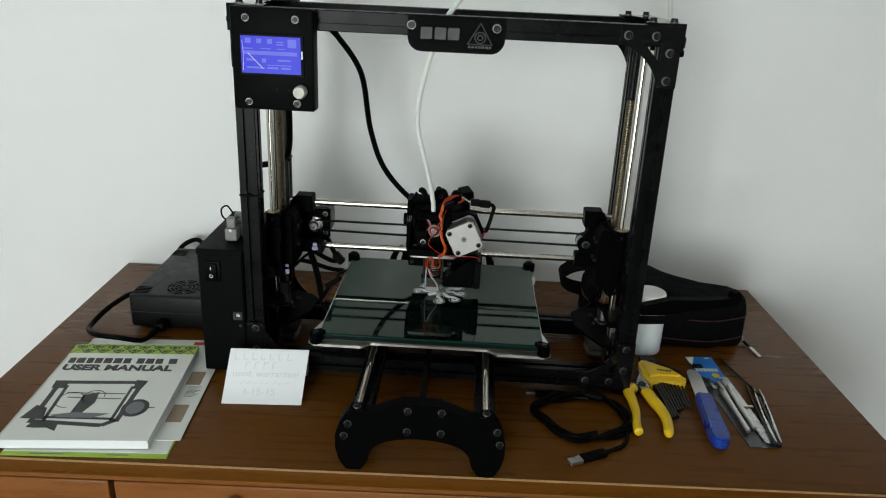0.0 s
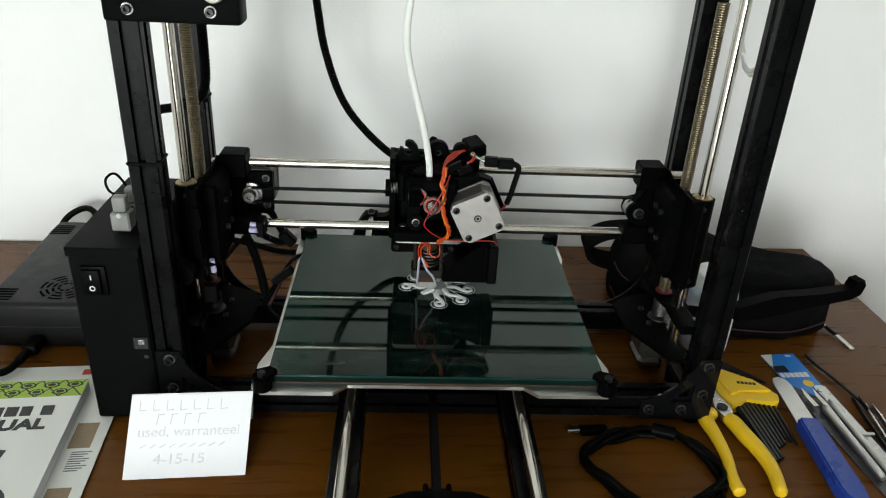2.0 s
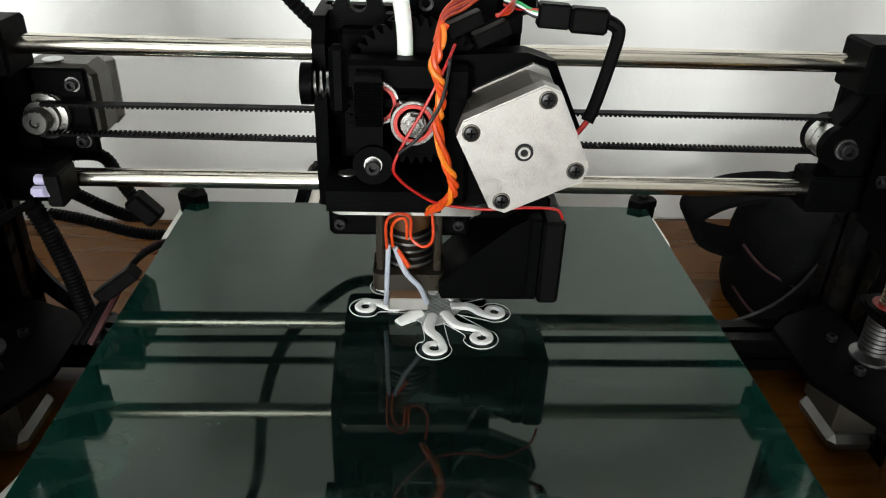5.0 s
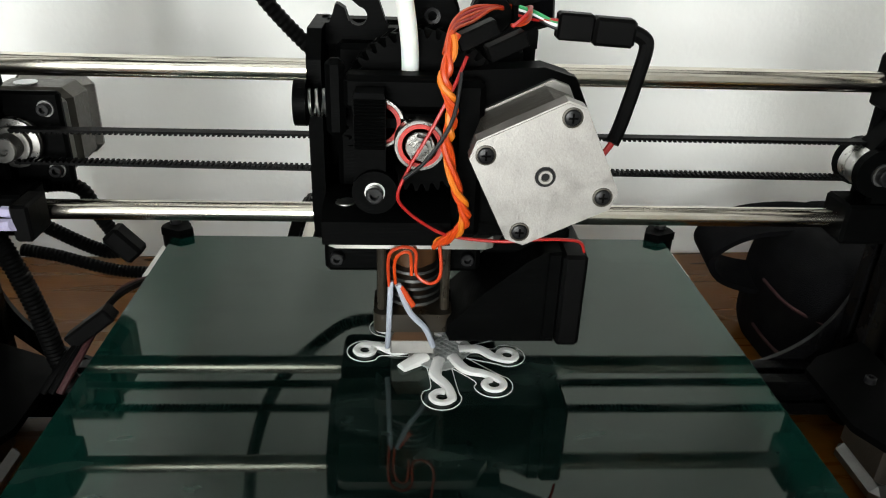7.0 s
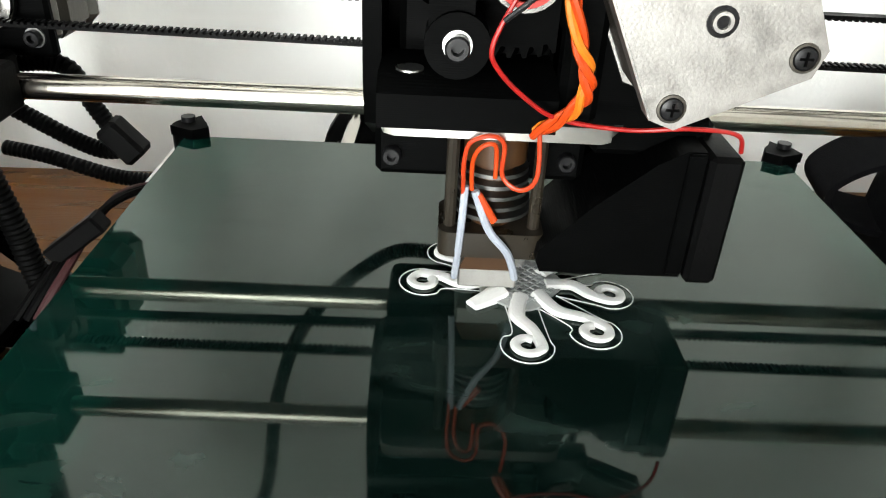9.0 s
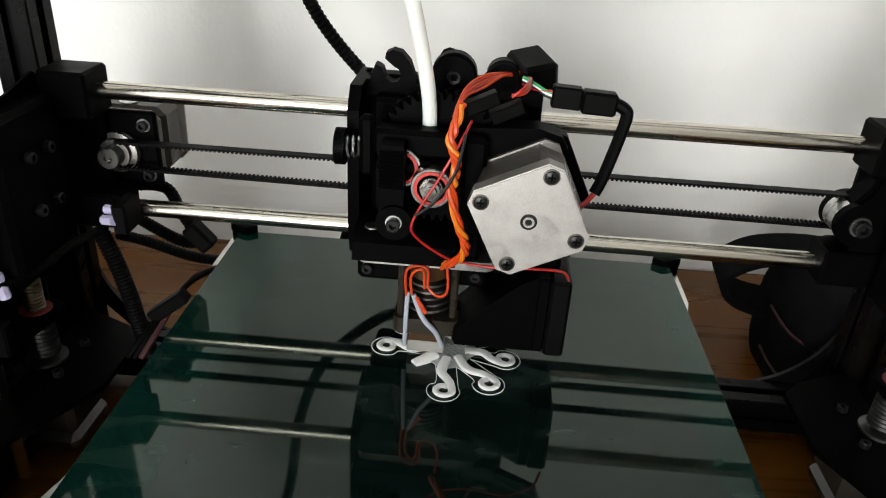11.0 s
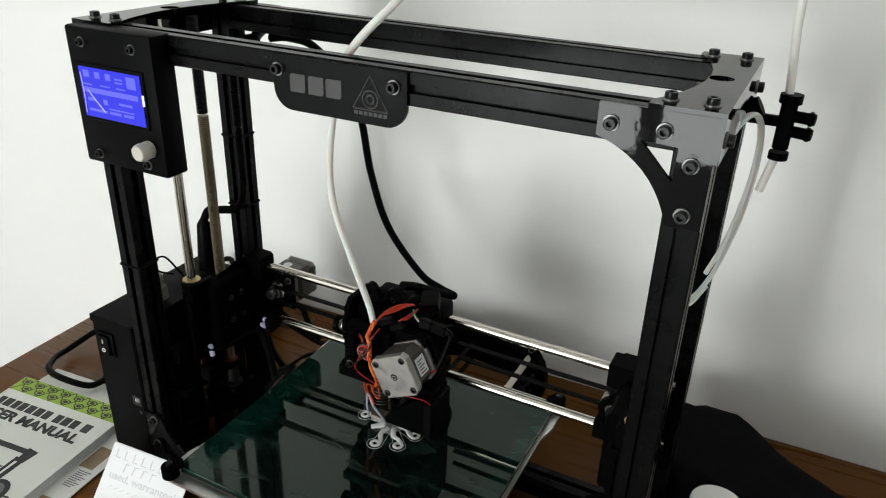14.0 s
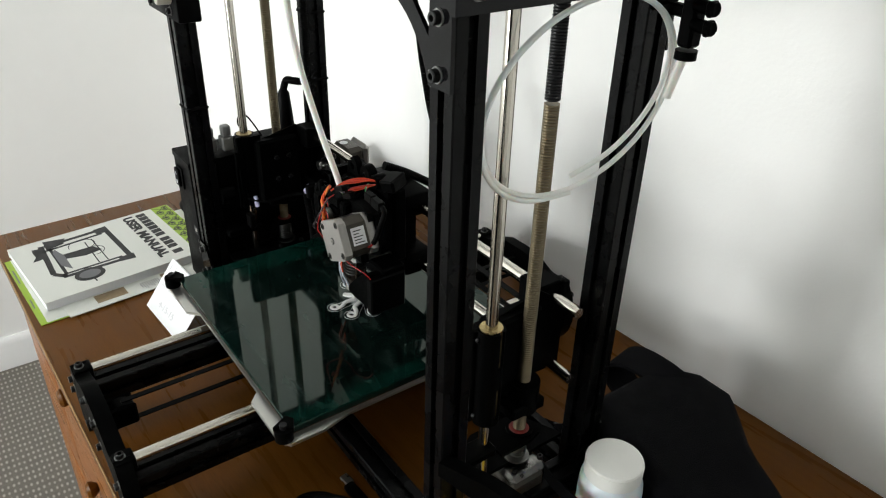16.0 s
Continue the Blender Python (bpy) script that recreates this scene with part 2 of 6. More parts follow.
ORANGE = material("orange_wire", (0.50, 0.048, 0.004), 0.4, vary=0.08, scale=300)
RED = material("red_wire", (0.34, 0.010, 0.008), 0.4, vary=0.08, scale=300)
RED_SEAL = material("red_bearing_seal", (0.45, 0.02, 0.012), 0.5, vary=0.1, scale=300)
DARK_SEAL = material("dark_red_seal", (0.16, 0.012, 0.008), 0.5, vary=0.1, scale=300)
WIRE_GREEN = material("green_wire", (0.03, 0.30, 0.10), 0.4, vary=0.08, scale=300)
SLEEVE = material("pale_blue_glass_sleeve", (0.34, 0.37, 0.43), 0.5, vary=0.08, scale=300)
LILAC = material("lilac_crimp_sleeve", (0.50, 0.47, 0.66), 0.4, vary=0.1, scale=300)
PEEK = material("brown_heat_brake_plastic", (0.055, 0.024, 0.008), 0.35, vary=0.15, scale=100)
BRASS = material("brass", (0.40, 0.31, 0.15), 0.3, 1.0, vary=0.1, scale=100)
KNOB_WHITE = material("ivory_plastic_knob", (0.52, 0.50, 0.43), 0.4, vary=0.04, scale=100)
SCREEN = glowing("blue_backlit_display", (0.045, 0.05, 0.86), 1.0)
SCREEN_TEXT = glowing("pale_display_segments", (0.17, 0.19, 0.92), 1.0)
# opaque pale colour that paints the glint along creases in the display film
GLINT = material("film_crease_glint", (0.7, 0.7, 0.9), 0.2, vary=0.05, scale=200)
PHOTO = material("printed_brown_photo", (0.28, 0.20, 0.11), 0.45, vary=0.4, scale=60)
FRAME_WHITE = material("white_window_frame", (0.78, 0.78, 0.76), 0.4, vary=0.03, scale=10)


# ---- mesh building ----
class Shape:
    """Gathers simple solids into one mesh."""

    def __init__(self):
        self.v, self.f = [], []

    def add(self, vs, fs):
        k = len(self.v)
        self.v += [tuple(p) for p in vs]
        self.f += [tuple(i + k for i in q) for q in fs]
        return self

    def turned(self, m, start=0):
        self.v = self.v[:start] + [tuple(m @ Vector(p)) for p in self.v[start:]]
        return self

    def box(self, lo, hi, bev=0.0, seg=1):
        bm = bmesh.new()
        bmesh.ops.create_cube(bm, size=1)
        for p in bm.verts:
            p.co = Vector([lo[i] if p.co[i] < 0 else hi[i] for i in range(3)])
        if bev:
            bmesh.ops.bevel(bm, geom=bm.edges[:], offset=bev, segments=seg, affect="EDGES", profile=0.5)
        bm.verts.index_update()
        self.add([p.co for p in bm.verts], [[p.index for p in q.verts] for q in bm.faces])
        bm.free()
        return self

    def cyl(self, a, b, r, seg=20, r2=None):
        a, b = Vector(a), Vector(b)
        w = (b - a).normalized()
        u = w.orthogonal().normalized()
        s = w.cross(u)
        r2 = r if r2 is None else r2
        ring = [u * math.cos(2 * math.pi * i / seg) + s * math.sin(2 * math.pi * i / seg) for i in range(seg)]
        vs = [a + q * r for q in ring] + [b + q * r2 for q in ring]
        fs = [(i, (i + 1) % seg, seg + (i + 1) % seg, seg + i) for i in range(seg)]
        return self.add(vs, fs + [tuple(range(seg))[::-1], tuple(range(seg, 2 * seg))])

    def tube(self, pts, r, seg=10, steps=8, closed=False, radius=None):
        path = smooth(pts, steps, closed)
        n = len(path)
        last, vs = None, []
        for i, p in enumerate(path):
            t = (path[(i + 1) % n if closed else min(i + 1, n - 1)] - path[i - 1 if closed else max(i - 1, 0)]).normalized()
            u = t.orthogonal().normalized() if last is None else (last - t * last.dot(t)).normalized()
            last, s = u, t.cross(u)
            ri = radius(i) if radius else r
            vs += [p + (u * math.cos(2 * math.pi * k / seg) + s * math.sin(2 * math.pi * k / seg)) * ri for k in range(seg)]
        fs = []
        for i in range(n if closed else n - 1):
            j = (i + 1) % n
            fs += [(i * seg + k, i * seg + (k + 1) % seg, j * seg + (k + 1) % seg, j * seg + k) for k in range(seg)]
        if not closed:
            fs += [tuple(range(seg))[::-1], tuple(range((n - 1) * seg, n * seg))]
        return self.add(vs, fs)

    def prism(self, poly, lo, hi, axis="y"):
        """A flat outline (two coordinates in the plane across axis), given thickness from lo to hi."""
        def at(p, d):
            return {"y": (p[0], d, p[1]), "z": (p[0], p[1], d), "x": (d, p[0], p[1])}[axis]
        n = len(poly)
        vs = [at(p, lo) for p in poly] + [at(p, hi) for p in poly]
        fs = [tuple(range(n)), tuple(range(n, 2 * n))[::-1]] + [((i + 1) % n, i, n + i, n + (i + 1) % n) for i in range(n)]
        return self.add(vs, fs)

    def lathe(self, prof, centre, axis="z", seg=28):
        """A profile of (radius, height) turned round an axis through centre."""
        c, vs, n = Vector(centre), [], len(prof)
        for k in range(seg):
            a = 2 * math.pi * k / seg
            for r, h in prof:
                p = {"z": (r * math.cos(a), r * math.sin(a), h), "y": (r * math.cos(a), h, r * math.sin(a)), "x": (h, r * math.cos(a), r * math.sin(a))}[axis]
                vs.append(c + Vector(p))
        fs = [(k * n + i, ((k + 1) % seg) * n + i, ((k + 1) % seg) * n + i + 1, k * n + i + 1) for k in range(seg) for i in range(n - 1)]
        return self.add(vs, fs + [tuple(k * n for k in range(seg)), tuple(k * n + n - 1 for k in range(seg))[::-1]])

    def mesh(self, name, mat, sharp=35):
        me = bpy.data.meshes.new(name)
        me.from_pydata(self.v, [], self.f)
        bm = bmesh.new()
        bm.from_mesh(me)
        bmesh.ops.recalc_face_normals(bm, faces=bm.faces[:])
        bm.to_mesh(me)
        bm.free()
        me.polygons.foreach_set("use_smooth", [True] * len(me.polygons))
        me.set_sharp_from_angle(angle=radians(sharp))
        me.materials.append(mat)
        return me


def smooth(pts, steps, closed=False):
    """Points on a Catmull-Rom curve through pts."""
    p = [Vector(q) for q in pts]
    if steps <= 1 or len(p) < 3:
        return p
    n, out = len(p), []
    for i in range(n if closed else n - 1):
        a, b, c, d = (p[(i + k) % n] if closed else p[min(max(i + k, 0), n - 1)] for k in (-1, 0, 1, 2))
        for s in range(steps):
            t = s / steps
            out.append(0.5 * (2 * b + (c - a) * t + (2 * a - 5 * b + 4 * c - d) * t * t + (3 * b - a - 3 * c + d) * t ** 3))
    return out if closed else out + [p[-1]]


def thing(name, base, label, category, group=""):
    """An Empty at the base of a thing, to hold its parts."""
    ob = new(name)
    ob.empty_display_size = 0.02
    ob.location = base
    if name not in ("desktop_printer", "desk", "plastic_print"):
        # what lies on the desk is laid out square to the desk's edge and on its top
        x, y = base[0], base[1]
        ob.delta_location = (0.0138 * x - 0.0127 * y + 0.0019, 0.0167 * x + 0.0256 * y + 0.0164, TOP)
        ob.delta_rotation_euler = (0, 0, radians(0.84))
        ob.delta_scale = (1.018, 1.018, 1.0)
    if name in ("camera_bag", "power_supply"):
        ob.delta_location = (0, 0.005, TOP)
    return tagged(ob, label, category, group)


LIFT = 0.0            # how far the upper half of the print head sits above the numbers below


def lifted(z):
    return z + LIFT * min(1.0, max(0.0, (z - 0.118) / 0.037))


def part(name, shape, mat, parent, label="", sharp=35):
    if LIFT and isinstance(shape, Shape):
        shape.v = [(x, y, lifted(z)) for x, y, z in shape.v]
    me = shape.mesh(name, mat, sharp) if isinstance(shape, Shape) else shape
    ob = new(name, me)
    ob.parent = parent
    if parent.type == "EMPTY":
        ob.matrix_parent_inverse = Matrix.Translation(-parent.location)
    return tagged(ob, label)


def single(name, shape, mat, label="", category="", group="", kind="", sharp=35):
    return tagged(new(name, shape.mesh(name, mat, sharp)), label, category, group, kind)


def arc(cx, cy, r, a0, a1, n=8):
    return [(cx + r * math.cos(radians(a0 + (a1 - a0) * i / n)), cy + r * math.sin(radians(a0 + (a1 - a0) * i / n))) for i in range(n + 1)]


def rounded(x0, x1, y0, y1, r, n=5):
    return arc(x1 - r, y1 - r, r, 0, 90, n) + arc(x0 + r, y1 - r, r, 90, 180, n) + arc(x0 + r, y0 + r, r, 180, 270, n) + arc(x1 - r, y0 + r, r, 270, 360, n)


def lettering(text, size, depth=0.0002, bold=0.0):
    """The mesh of a line of text in the built-in font, its left end at the origin, in the xy plane."""
    cu = bpy.data.curves.new("lettering", "FONT")
    cu.body, cu.size, cu.extrude, cu.offset = text, size, depth, bold
    ob = new("lettering", cu)
    me = bpy.data.meshes.new_from_object(ob.evaluated_get(bpy.context.evaluated_depsgraph_get()))
    bpy.data.objects.remove(ob), bpy.data.curves.remove(cu)
    return me


def text_part(name, text, size, mat, parent, m, squash=1.0, bold=0.0):
    me = lettering(text, size, bold=bold)
    me.transform(m @ Matrix.Diagonal((squash, 1, 1, 1)))
    me.materials.clear(), me.materials.append(mat)
    return part(name, me, mat, parent)


# ---- the room ----
def wall(name, lo, hi, mat=None, label="plain white painted wall"):
    return single(name, Shape().box(lo, hi), mat or WALL, label, "wall", kind="structure")


T = 0.12
# the wall and the desk against it stand a little askew to the machine
ASKEW = Matrix.Translation((-0.01, 0.104, 0)) @ Matrix.Rotation(radians(1.9), 4, "Z") @ Matrix.Translation((0.01, -0.104, 0))
single("wall_north", Shape().box((LEFT_X - 0.3, WALL_Y, FLOOR), (RIGHT_X + 0.3, WALL_Y + T, CEIL)).turned(ASKEW), WALL, "plain white painted wall", "wall", kind="structure")
wall("wall_west", (LEFT_X - T, REAR_Y - T, FLOOR), (LEFT_X, WALL_Y + T, CEIL))
wall("wall_east", (RIGHT_X, REAR_Y - T, FLOOR), (RIGHT_X + T, WALL_Y + 0.2, CEIL))
rear, edge = Shape(), LEFT_X
for x0, x1, z0, z1 in WINDOWS:
    rear.box((edge, REAR_Y - T, FLOOR), (x0, REAR_Y, CEIL)).box((x0, REAR_Y - T, FLOOR), (x1, REAR_Y, z0)).box((x0, REAR_Y - T, z1), (x1, REAR_Y, CEIL))
    edge = x1
rear.box((edge, REAR_Y - T, FLOOR), (RIGHT_X, REAR_Y, CEIL))
single("wall_south", rear, WALL, "white wall with two window openings", "wall", kind="structure")
single("ceiling", Shape().box((LEFT_X - T, REAR_Y - T, CEIL), (RIGHT_X + T, WALL_Y + 0.3, CEIL + 0.1)), CEILING, "plain white ceiling", "ceiling", kind="structure")
single("floor", Shape().box((LEFT_X - T, REAR_Y - T, FLOOR - 0.1), (RIGHT_X + T, WALL_Y + 0.3, FLOOR)), CARPET, "grey loop-pile carpet with rows of pale flecks", "carpet", kind="structure")


def skirting(name, a, b, out):
    """A moulded skirting board along a wall from a to b; out is the way into the room."""
    a, b, o = Vector((*a, FLOOR)), Vector((*b, FLOOR)), Vector((*out, 0))
    prof = [(0, 0), (0.014, 0), (0.014, 0.075), (0.010, 0.088), (0.004, 0.095), (0, 0.095)]
    vs = [e + o * d + Vector((0, 0, h)) for e in (a, b) for d, h in prof]
    n = len(prof)
    fs = [(i, (i + 1) % n, n + (i + 1) % n, n + i) for i in range(n)] + [tuple(range(n)), tuple(range(n, 2 * n))]
    single(name, Shape().add(vs, fs).turned(ASKEW if out[1] else Matrix()), SKIRT, "white gloss painted skirting board", "skirting", kind="structure")


skirting("baseboard", (LEFT_X, REAR_Y), (LEFT_X, WALL_Y), (1, 0))
skirting("baseboard", (LEFT_X + 0.014, WALL_Y), (RIGHT_X, WALL_Y), (0, -1))
for k, (x0, x1, z0, z1) in enumerate(WINDOWS):
    win = new("window_%d" % (k + 1))
    win.location = (x0, REAR_Y, z0)
    tagged(win, "white-framed window letting in daylight", "window", kind="structure")
    wf = Shape()
    for lo, hi in (((x0, z0), (x0 + 0.03, z1)), ((x1 - 0.03, z0), (x1, z1)), ((x0 + 0.03, z0), (x1 - 0.03, z0 + 0.03)), ((x0 + 0.03, z1 - 0.03), (x1 - 0.03, z1))):
        wf.box((lo[0], REAR_Y - 0.04, lo[1]), (hi[0], REAR_Y + 0.01, hi[1]), 0.004)
    part("window_frame", wf, FRAME_WHITE, win)

# ---- the desk ----
desk = thing("desk", (-0.01, 0.104, FLOOR), "reddish-brown varnished wooden desk with drawers against the wall", "desk")
desk.delta_rotation_euler = (0, 0, radians(1.9))
desk.delta_location = (0, 0, TOP)
DX0, DX1, DY0, DY1 = -0.620, 0.600, -0.2025, 0.4115
top = Shape().box((DX0, DY0, -0.022), (DX1, DY1, 0), 0.003, 2)
part("desk_top", top, WOOD, desk, "worn varnished wooden desk top")
part("worn_edge", Shape().box((DX0 + 0.004, DY0 - 0.0004, -0.0030), (DX1 - 0.004, DY0 + 0.0012, 0.0002), 0.0006), WORN, desk, "front edge worn to bare wood")
body = Shape().box((DX0 + 0.018, DY0 + 0.028, FLOOR + 0.06), (DX1 - 0.018, DY1 - 0.01, -0.0225))
part("carcass", body, WOOD_FRONT, desk)
part("top_moulding", Shape().box((DX0 + 0.006, DY0 + 0.008, -0.034), (DX1 - 0.006, DY0 + 0.028, -0.0222), 0.003, 2), WOOD_FRONT, desk)
for x0, x1 in ((DX0 + 0.022, -0.401), (-0.395, 0.345), (0.351, DX1 - 0.022)):
    for z1, z0 in ((-0.038, -0.084), (-0.090, -0.36), (-0.366, -0.67)):
        d = part("drawer", Shape().box((x0, DY0 + 0.012, z0), (x1, DY0 + 0.0278, z1), 0.003, 2), WOOD_FRONT, desk)
        xs = [] if x1 - x0 < 0.4 else [x0 + 0.148, x1 - 0.148]
        for x in xs:
            part("knob", Shape().lathe([(0.004, 0.012), (0.006, 0.002), (0.011, -0.004), (0.0125, -0.009), (0.009, -0.013), (0.0, -0.0145)], (x, DY0 + 0.01, (z0 + z1) / 2), "y", 20), WOOD, d, "round turned wooden knob")
for x in (DX0 + 0.05, DX1 - 0.05):
    for y in (DY0 + 0.06, DY1 - 0.05):
        part("foot", Shape().cyl((x, y, FLOOR - TOP), (x, y, FLOOR + 0.06), 0.018, 16, 0.024), WOOD, desk)

# ---- the printer ----
PX = 0.262            # centre of the posts to each side
H = 0.0125            # half an extrusion
FY, RY = 0.0165, 0.1785   # centres of the front and rear posts
ZB, ZT = 0.018, 0.493     # centres of the bottom and top rails
ROD_Y, ROD_T, ROD_B = 0.149, 0.2161, 0.1463
HX = 0.0265           # where the print head stands along its rods
BED_Y = 0.0780        # centre of the bed along its rails
GLASS_Z = 0.101
printer = thing("desktop_printer", (0, 0.1, 0), "black-framed desktop machine printing a white shape on its glass bed", "3d printer")


def slotted(a, b, axis):
    """A slotted square extrusion from a to b along an axis."""
    s, g, d = H, 0.0033, 0.0045
    prof = []
    for k in range(4):
        c, n = math.cos(k * math.pi / 2), math.sin(k * math.pi / 2)
        for x, y in ((s, -s + 0.001), (s, -g), (s - 0.0015, -g), (s - 0.0015, -g - 0.0015), (s - d, -g - 0.0005), (s - d, g + 0.0005), (s - 0.0015, g + 0.0015), (s - 0.0015, g), (s, g), (s, s - 0.001)):
            prof.append((x * c - y * n, x * n + y * c))
    sh = Shape()
    if axis == "z":
        sh.prism([(a[0] + u, a[1] + w) for u, w in prof], a[2], b[2], "z")
    elif axis == "x":
        sh.prism([(a[1] + u, a[2] + w) for u, w in prof], a[0], b[0], "x")
    else:
        sh.prism([(a[0] + u, a[2] + w) for u, w in prof], a[1], b[1], "y")
    return sh


HEAD = Shape().lathe([(0.0021, -0.001), (0.0021, -0.0052), (0.0036, -0.0052), (0.0042, -0.0046), (0.0042, 0)], (0, 0, 0), "y", 18).cyl((0, -0.0018, 0), (0, -0.0012, 0), 0.0022, 6).mesh("screw", BOLT_BLACK)
WASHER = Shape().lathe([(0.0043, -0.0010), (0.0052, -0.0010), (0.0054, -0.0005), (0.0054, 0)], (0, 0, 0), "y", 22).mesh("washer", WASH)


def screw(at, turn=(0, 0, 0), size=1.0, parent=None, washer=True):
    """A socket-head screw, its head towards -y before the turn."""
    m = pose(at[0], at[1], lifted(at[2]), *turn) @ Matrix.Scale(size, 4)
    s = part("screw", HEAD, BOLT_BLACK, parent or printer)
    s.matrix_basis = m
    if washer:
        part("washer", WASHER, WASH, s) if s.parent is printer else None
    return s


UP, RIGHT, BACK, LEFT = (-90, 0, 0), (0, 0, 90), (0, 0, 180), (0, 0, -90)
for sx in (-1, 1):
    for y in (FY, RY):
        part("frame_post", slotted((sx * PX, y, 0.004), (sx * PX, y, ZT + H), "z"), ALU_BLACK, printer)
        part("foot_pad", Shape().cyl((sx * PX, y, TOP), (sx * PX, y, 0.004), 0.009, 16), RUBBER, printer)
for y in (FY, RY):
    part("top_rail", slotted((-PX + H, y, ZT), (PX - H, y, ZT), "x"), ALU_BLACK, printer)
    part("bottom_rail", slotted((-PX + H, y, ZB), (PX - H, y, ZB), "x"), ALU_BLACK, printer)
for sx in (-1, 1):
    part("side_rail", slotted((sx * PX, FY + H, ZB), (sx * PX, RY - H, ZB), "y"), ALU_BLACK, printer)


def gusset(sx, sz, y0, y1):
    """A corner plate with a curved inner edge and a triangular cut-out; sx, sz: to which corner it points."""
    cz = ZT if sz > 0 else ZB
    X = lambda u: sx * (PX + H - u)
    Z = lambda w: cz + sz * (H - w)
    outer = [(0, 0), (0.0735, 0), (0.0735, 0.0215)] + [(0.0735 - 0.0515 * q - 0.028 * q * (1 - q), 0.0215 + 0.0515 * q - 0.028 * q * (1 - q)) for q in (0.1, 0.2, 0.3, 0.4, 0.5, 0.6, 0.7, 0.8, 0.9)] + [(0.022, 0.073), (0, 0.073)]
    hole = [(0.0215, 0.0215), (0.0450, 0.0205), (0.0222, 0.0440)]
    loop = outer + [outer[0]] + [hole[0], hole[2], hole[1], hole[0]]
    sh = Shape()
    n = len(outer)
    bm = bmesh.new()
    lo = [bm.verts.new((X(u), y0, Z(w))) for u, w in outer]
    ho = [bm.verts.new((X(u), y0, Z(w))) for u, w in hole]
    es = [bm.edges.new((lo[i], lo[(i + 1) % n])) for i in range(n)] + [bm.edges.new((ho[i], ho[(i + 1) % 3])) for i in range(3)]
    bmesh.ops.triangle_fill(bm, use_beauty=True, edges=es)
    faces = bm.faces[:]
    ext = bmesh.ops.extrude_face_region(bm, geom=faces)
    for q in ext["geom"]:
        if isinstance(q, bmesh.types.BMVert):
            q.co.y = y1
    bm.verts.index_update()
    sh.add([p.co for p in bm.verts], [[p.index for p in q.verts] for q in bm.faces])
    bm.free()
    return sh


for sx in (-1, 1):
    for sz in (-1, 1):
        cz = ZT if sz > 0 else ZB
        part("corner_bracket", gusset(sx, sz, FY - H - 0.003, FY - H), PLATE_BLACK, printer, "black powder-coated corner bracket")
        part("corner_bracket", gusset(sx, sz, RY + H, RY + H + 0.003), PLATE_BLACK, printer)
        if sx > 0 or sz < 0:
            for u, w in ((0.0645, 0.0125), (0.0312, 0.0125), (0.0125, 0.0315), (0.0125, 0.0645)):
                screw((sx * (PX + H - u), FY - H - 0.003, cz + sz * (H - w)))
        for u, w in ((0.0645, 0.0125), (0.0312, 0.0125), (0.0125, 0.0315), (0.0125, 0.0645)):
            screw((sx * (PX + H - u), RY + H + 0.003, cz + sz * (H - w)), BACK)


def top_plate(sx):
    """A waisted plate across the top of two posts, with a round hole and a folded outer lip."""
    y0, y1, zt = FY - H - 0.003, RY + H + 0.003, ZT + H + 0.0032
    xo, xi = PX + H + 0.003, PX - 0.031
    inner = [(xi + 0.020 * math.sin(math.pi * i / 12) ** 0.8, y0 + 0.012 + (y1 - y0 - 0.024) * i / 12) for i in range(13)]
    outline = [(sx * x, y) for x, y in [(xo, y0), (xi, y0)] + inner + [(xi, y1), (xo, y1)]]
    bm = bmesh.new()
    vs = [bm.verts.new((*p, zt)) for p in outline]
    ring = [bm.verts.new((sx * (PX - 0.003) + 0.009 * math.cos(a), (y0 + y1) / 2 + 0.009 * math.sin(a), zt)) for a in [2 * math.pi * k / 16 for k in range(16)]]
    es = [bm.edges.new((c[i], c[(i + 1) % len(c)])) for c in (vs, ring) for i in range(len(c))]
    bmesh.ops.triangle_fill(bm, use_beauty=True, edges=es)
    ext = bmesh.ops.extrude_face_region(bm, geom=bm.faces[:])
    for q in ext["geom"]:
        if isinstance(q, bmesh.types.BMVert):
            q.co.z -= 0.003
    bm.verts.index_update()
    sh = Shape().add([p.co for p in bm.verts], [[p.index for p in q.verts] for q in bm.faces])
    bm.free()
    a, b = sorted((sx * (PX + H), sx * xo))
    sh.box((a, y0, zt - 0.032), (b, y1, zt - 0.003))
    part("top_plate", sh, PLATE_BLACK, printer, "black top plate with a round hole and folded lip")
    for y in (FY, RY):
        screw((sx * (PX - 0.021), y, zt), UP)
        screw((sx * (PX + 0.004), y, zt), UP)
        screw((sx * xo, y, ZT - 0.004), RIGHT if sx > 0 else LEFT)


top_plate(-1), top_plate(1)
# clips of cable round the posts
for x, y, z in ((-PX, FY, 0.265), (-PX, RY, 0.275), (-PX, RY, 0.36)):
    part("cable_tie", Shape().box((x - H - 0.0012, y - H - 0.0012, z - 0.0016), (x + H + 0.0012, y + H + 0.0012, z + 0.0016), 0.001).box((x + H, y - 0.014, z - 0.002), (x + H + 0.004, y - 0.009, z + 0.002)), RUBBER, printer)

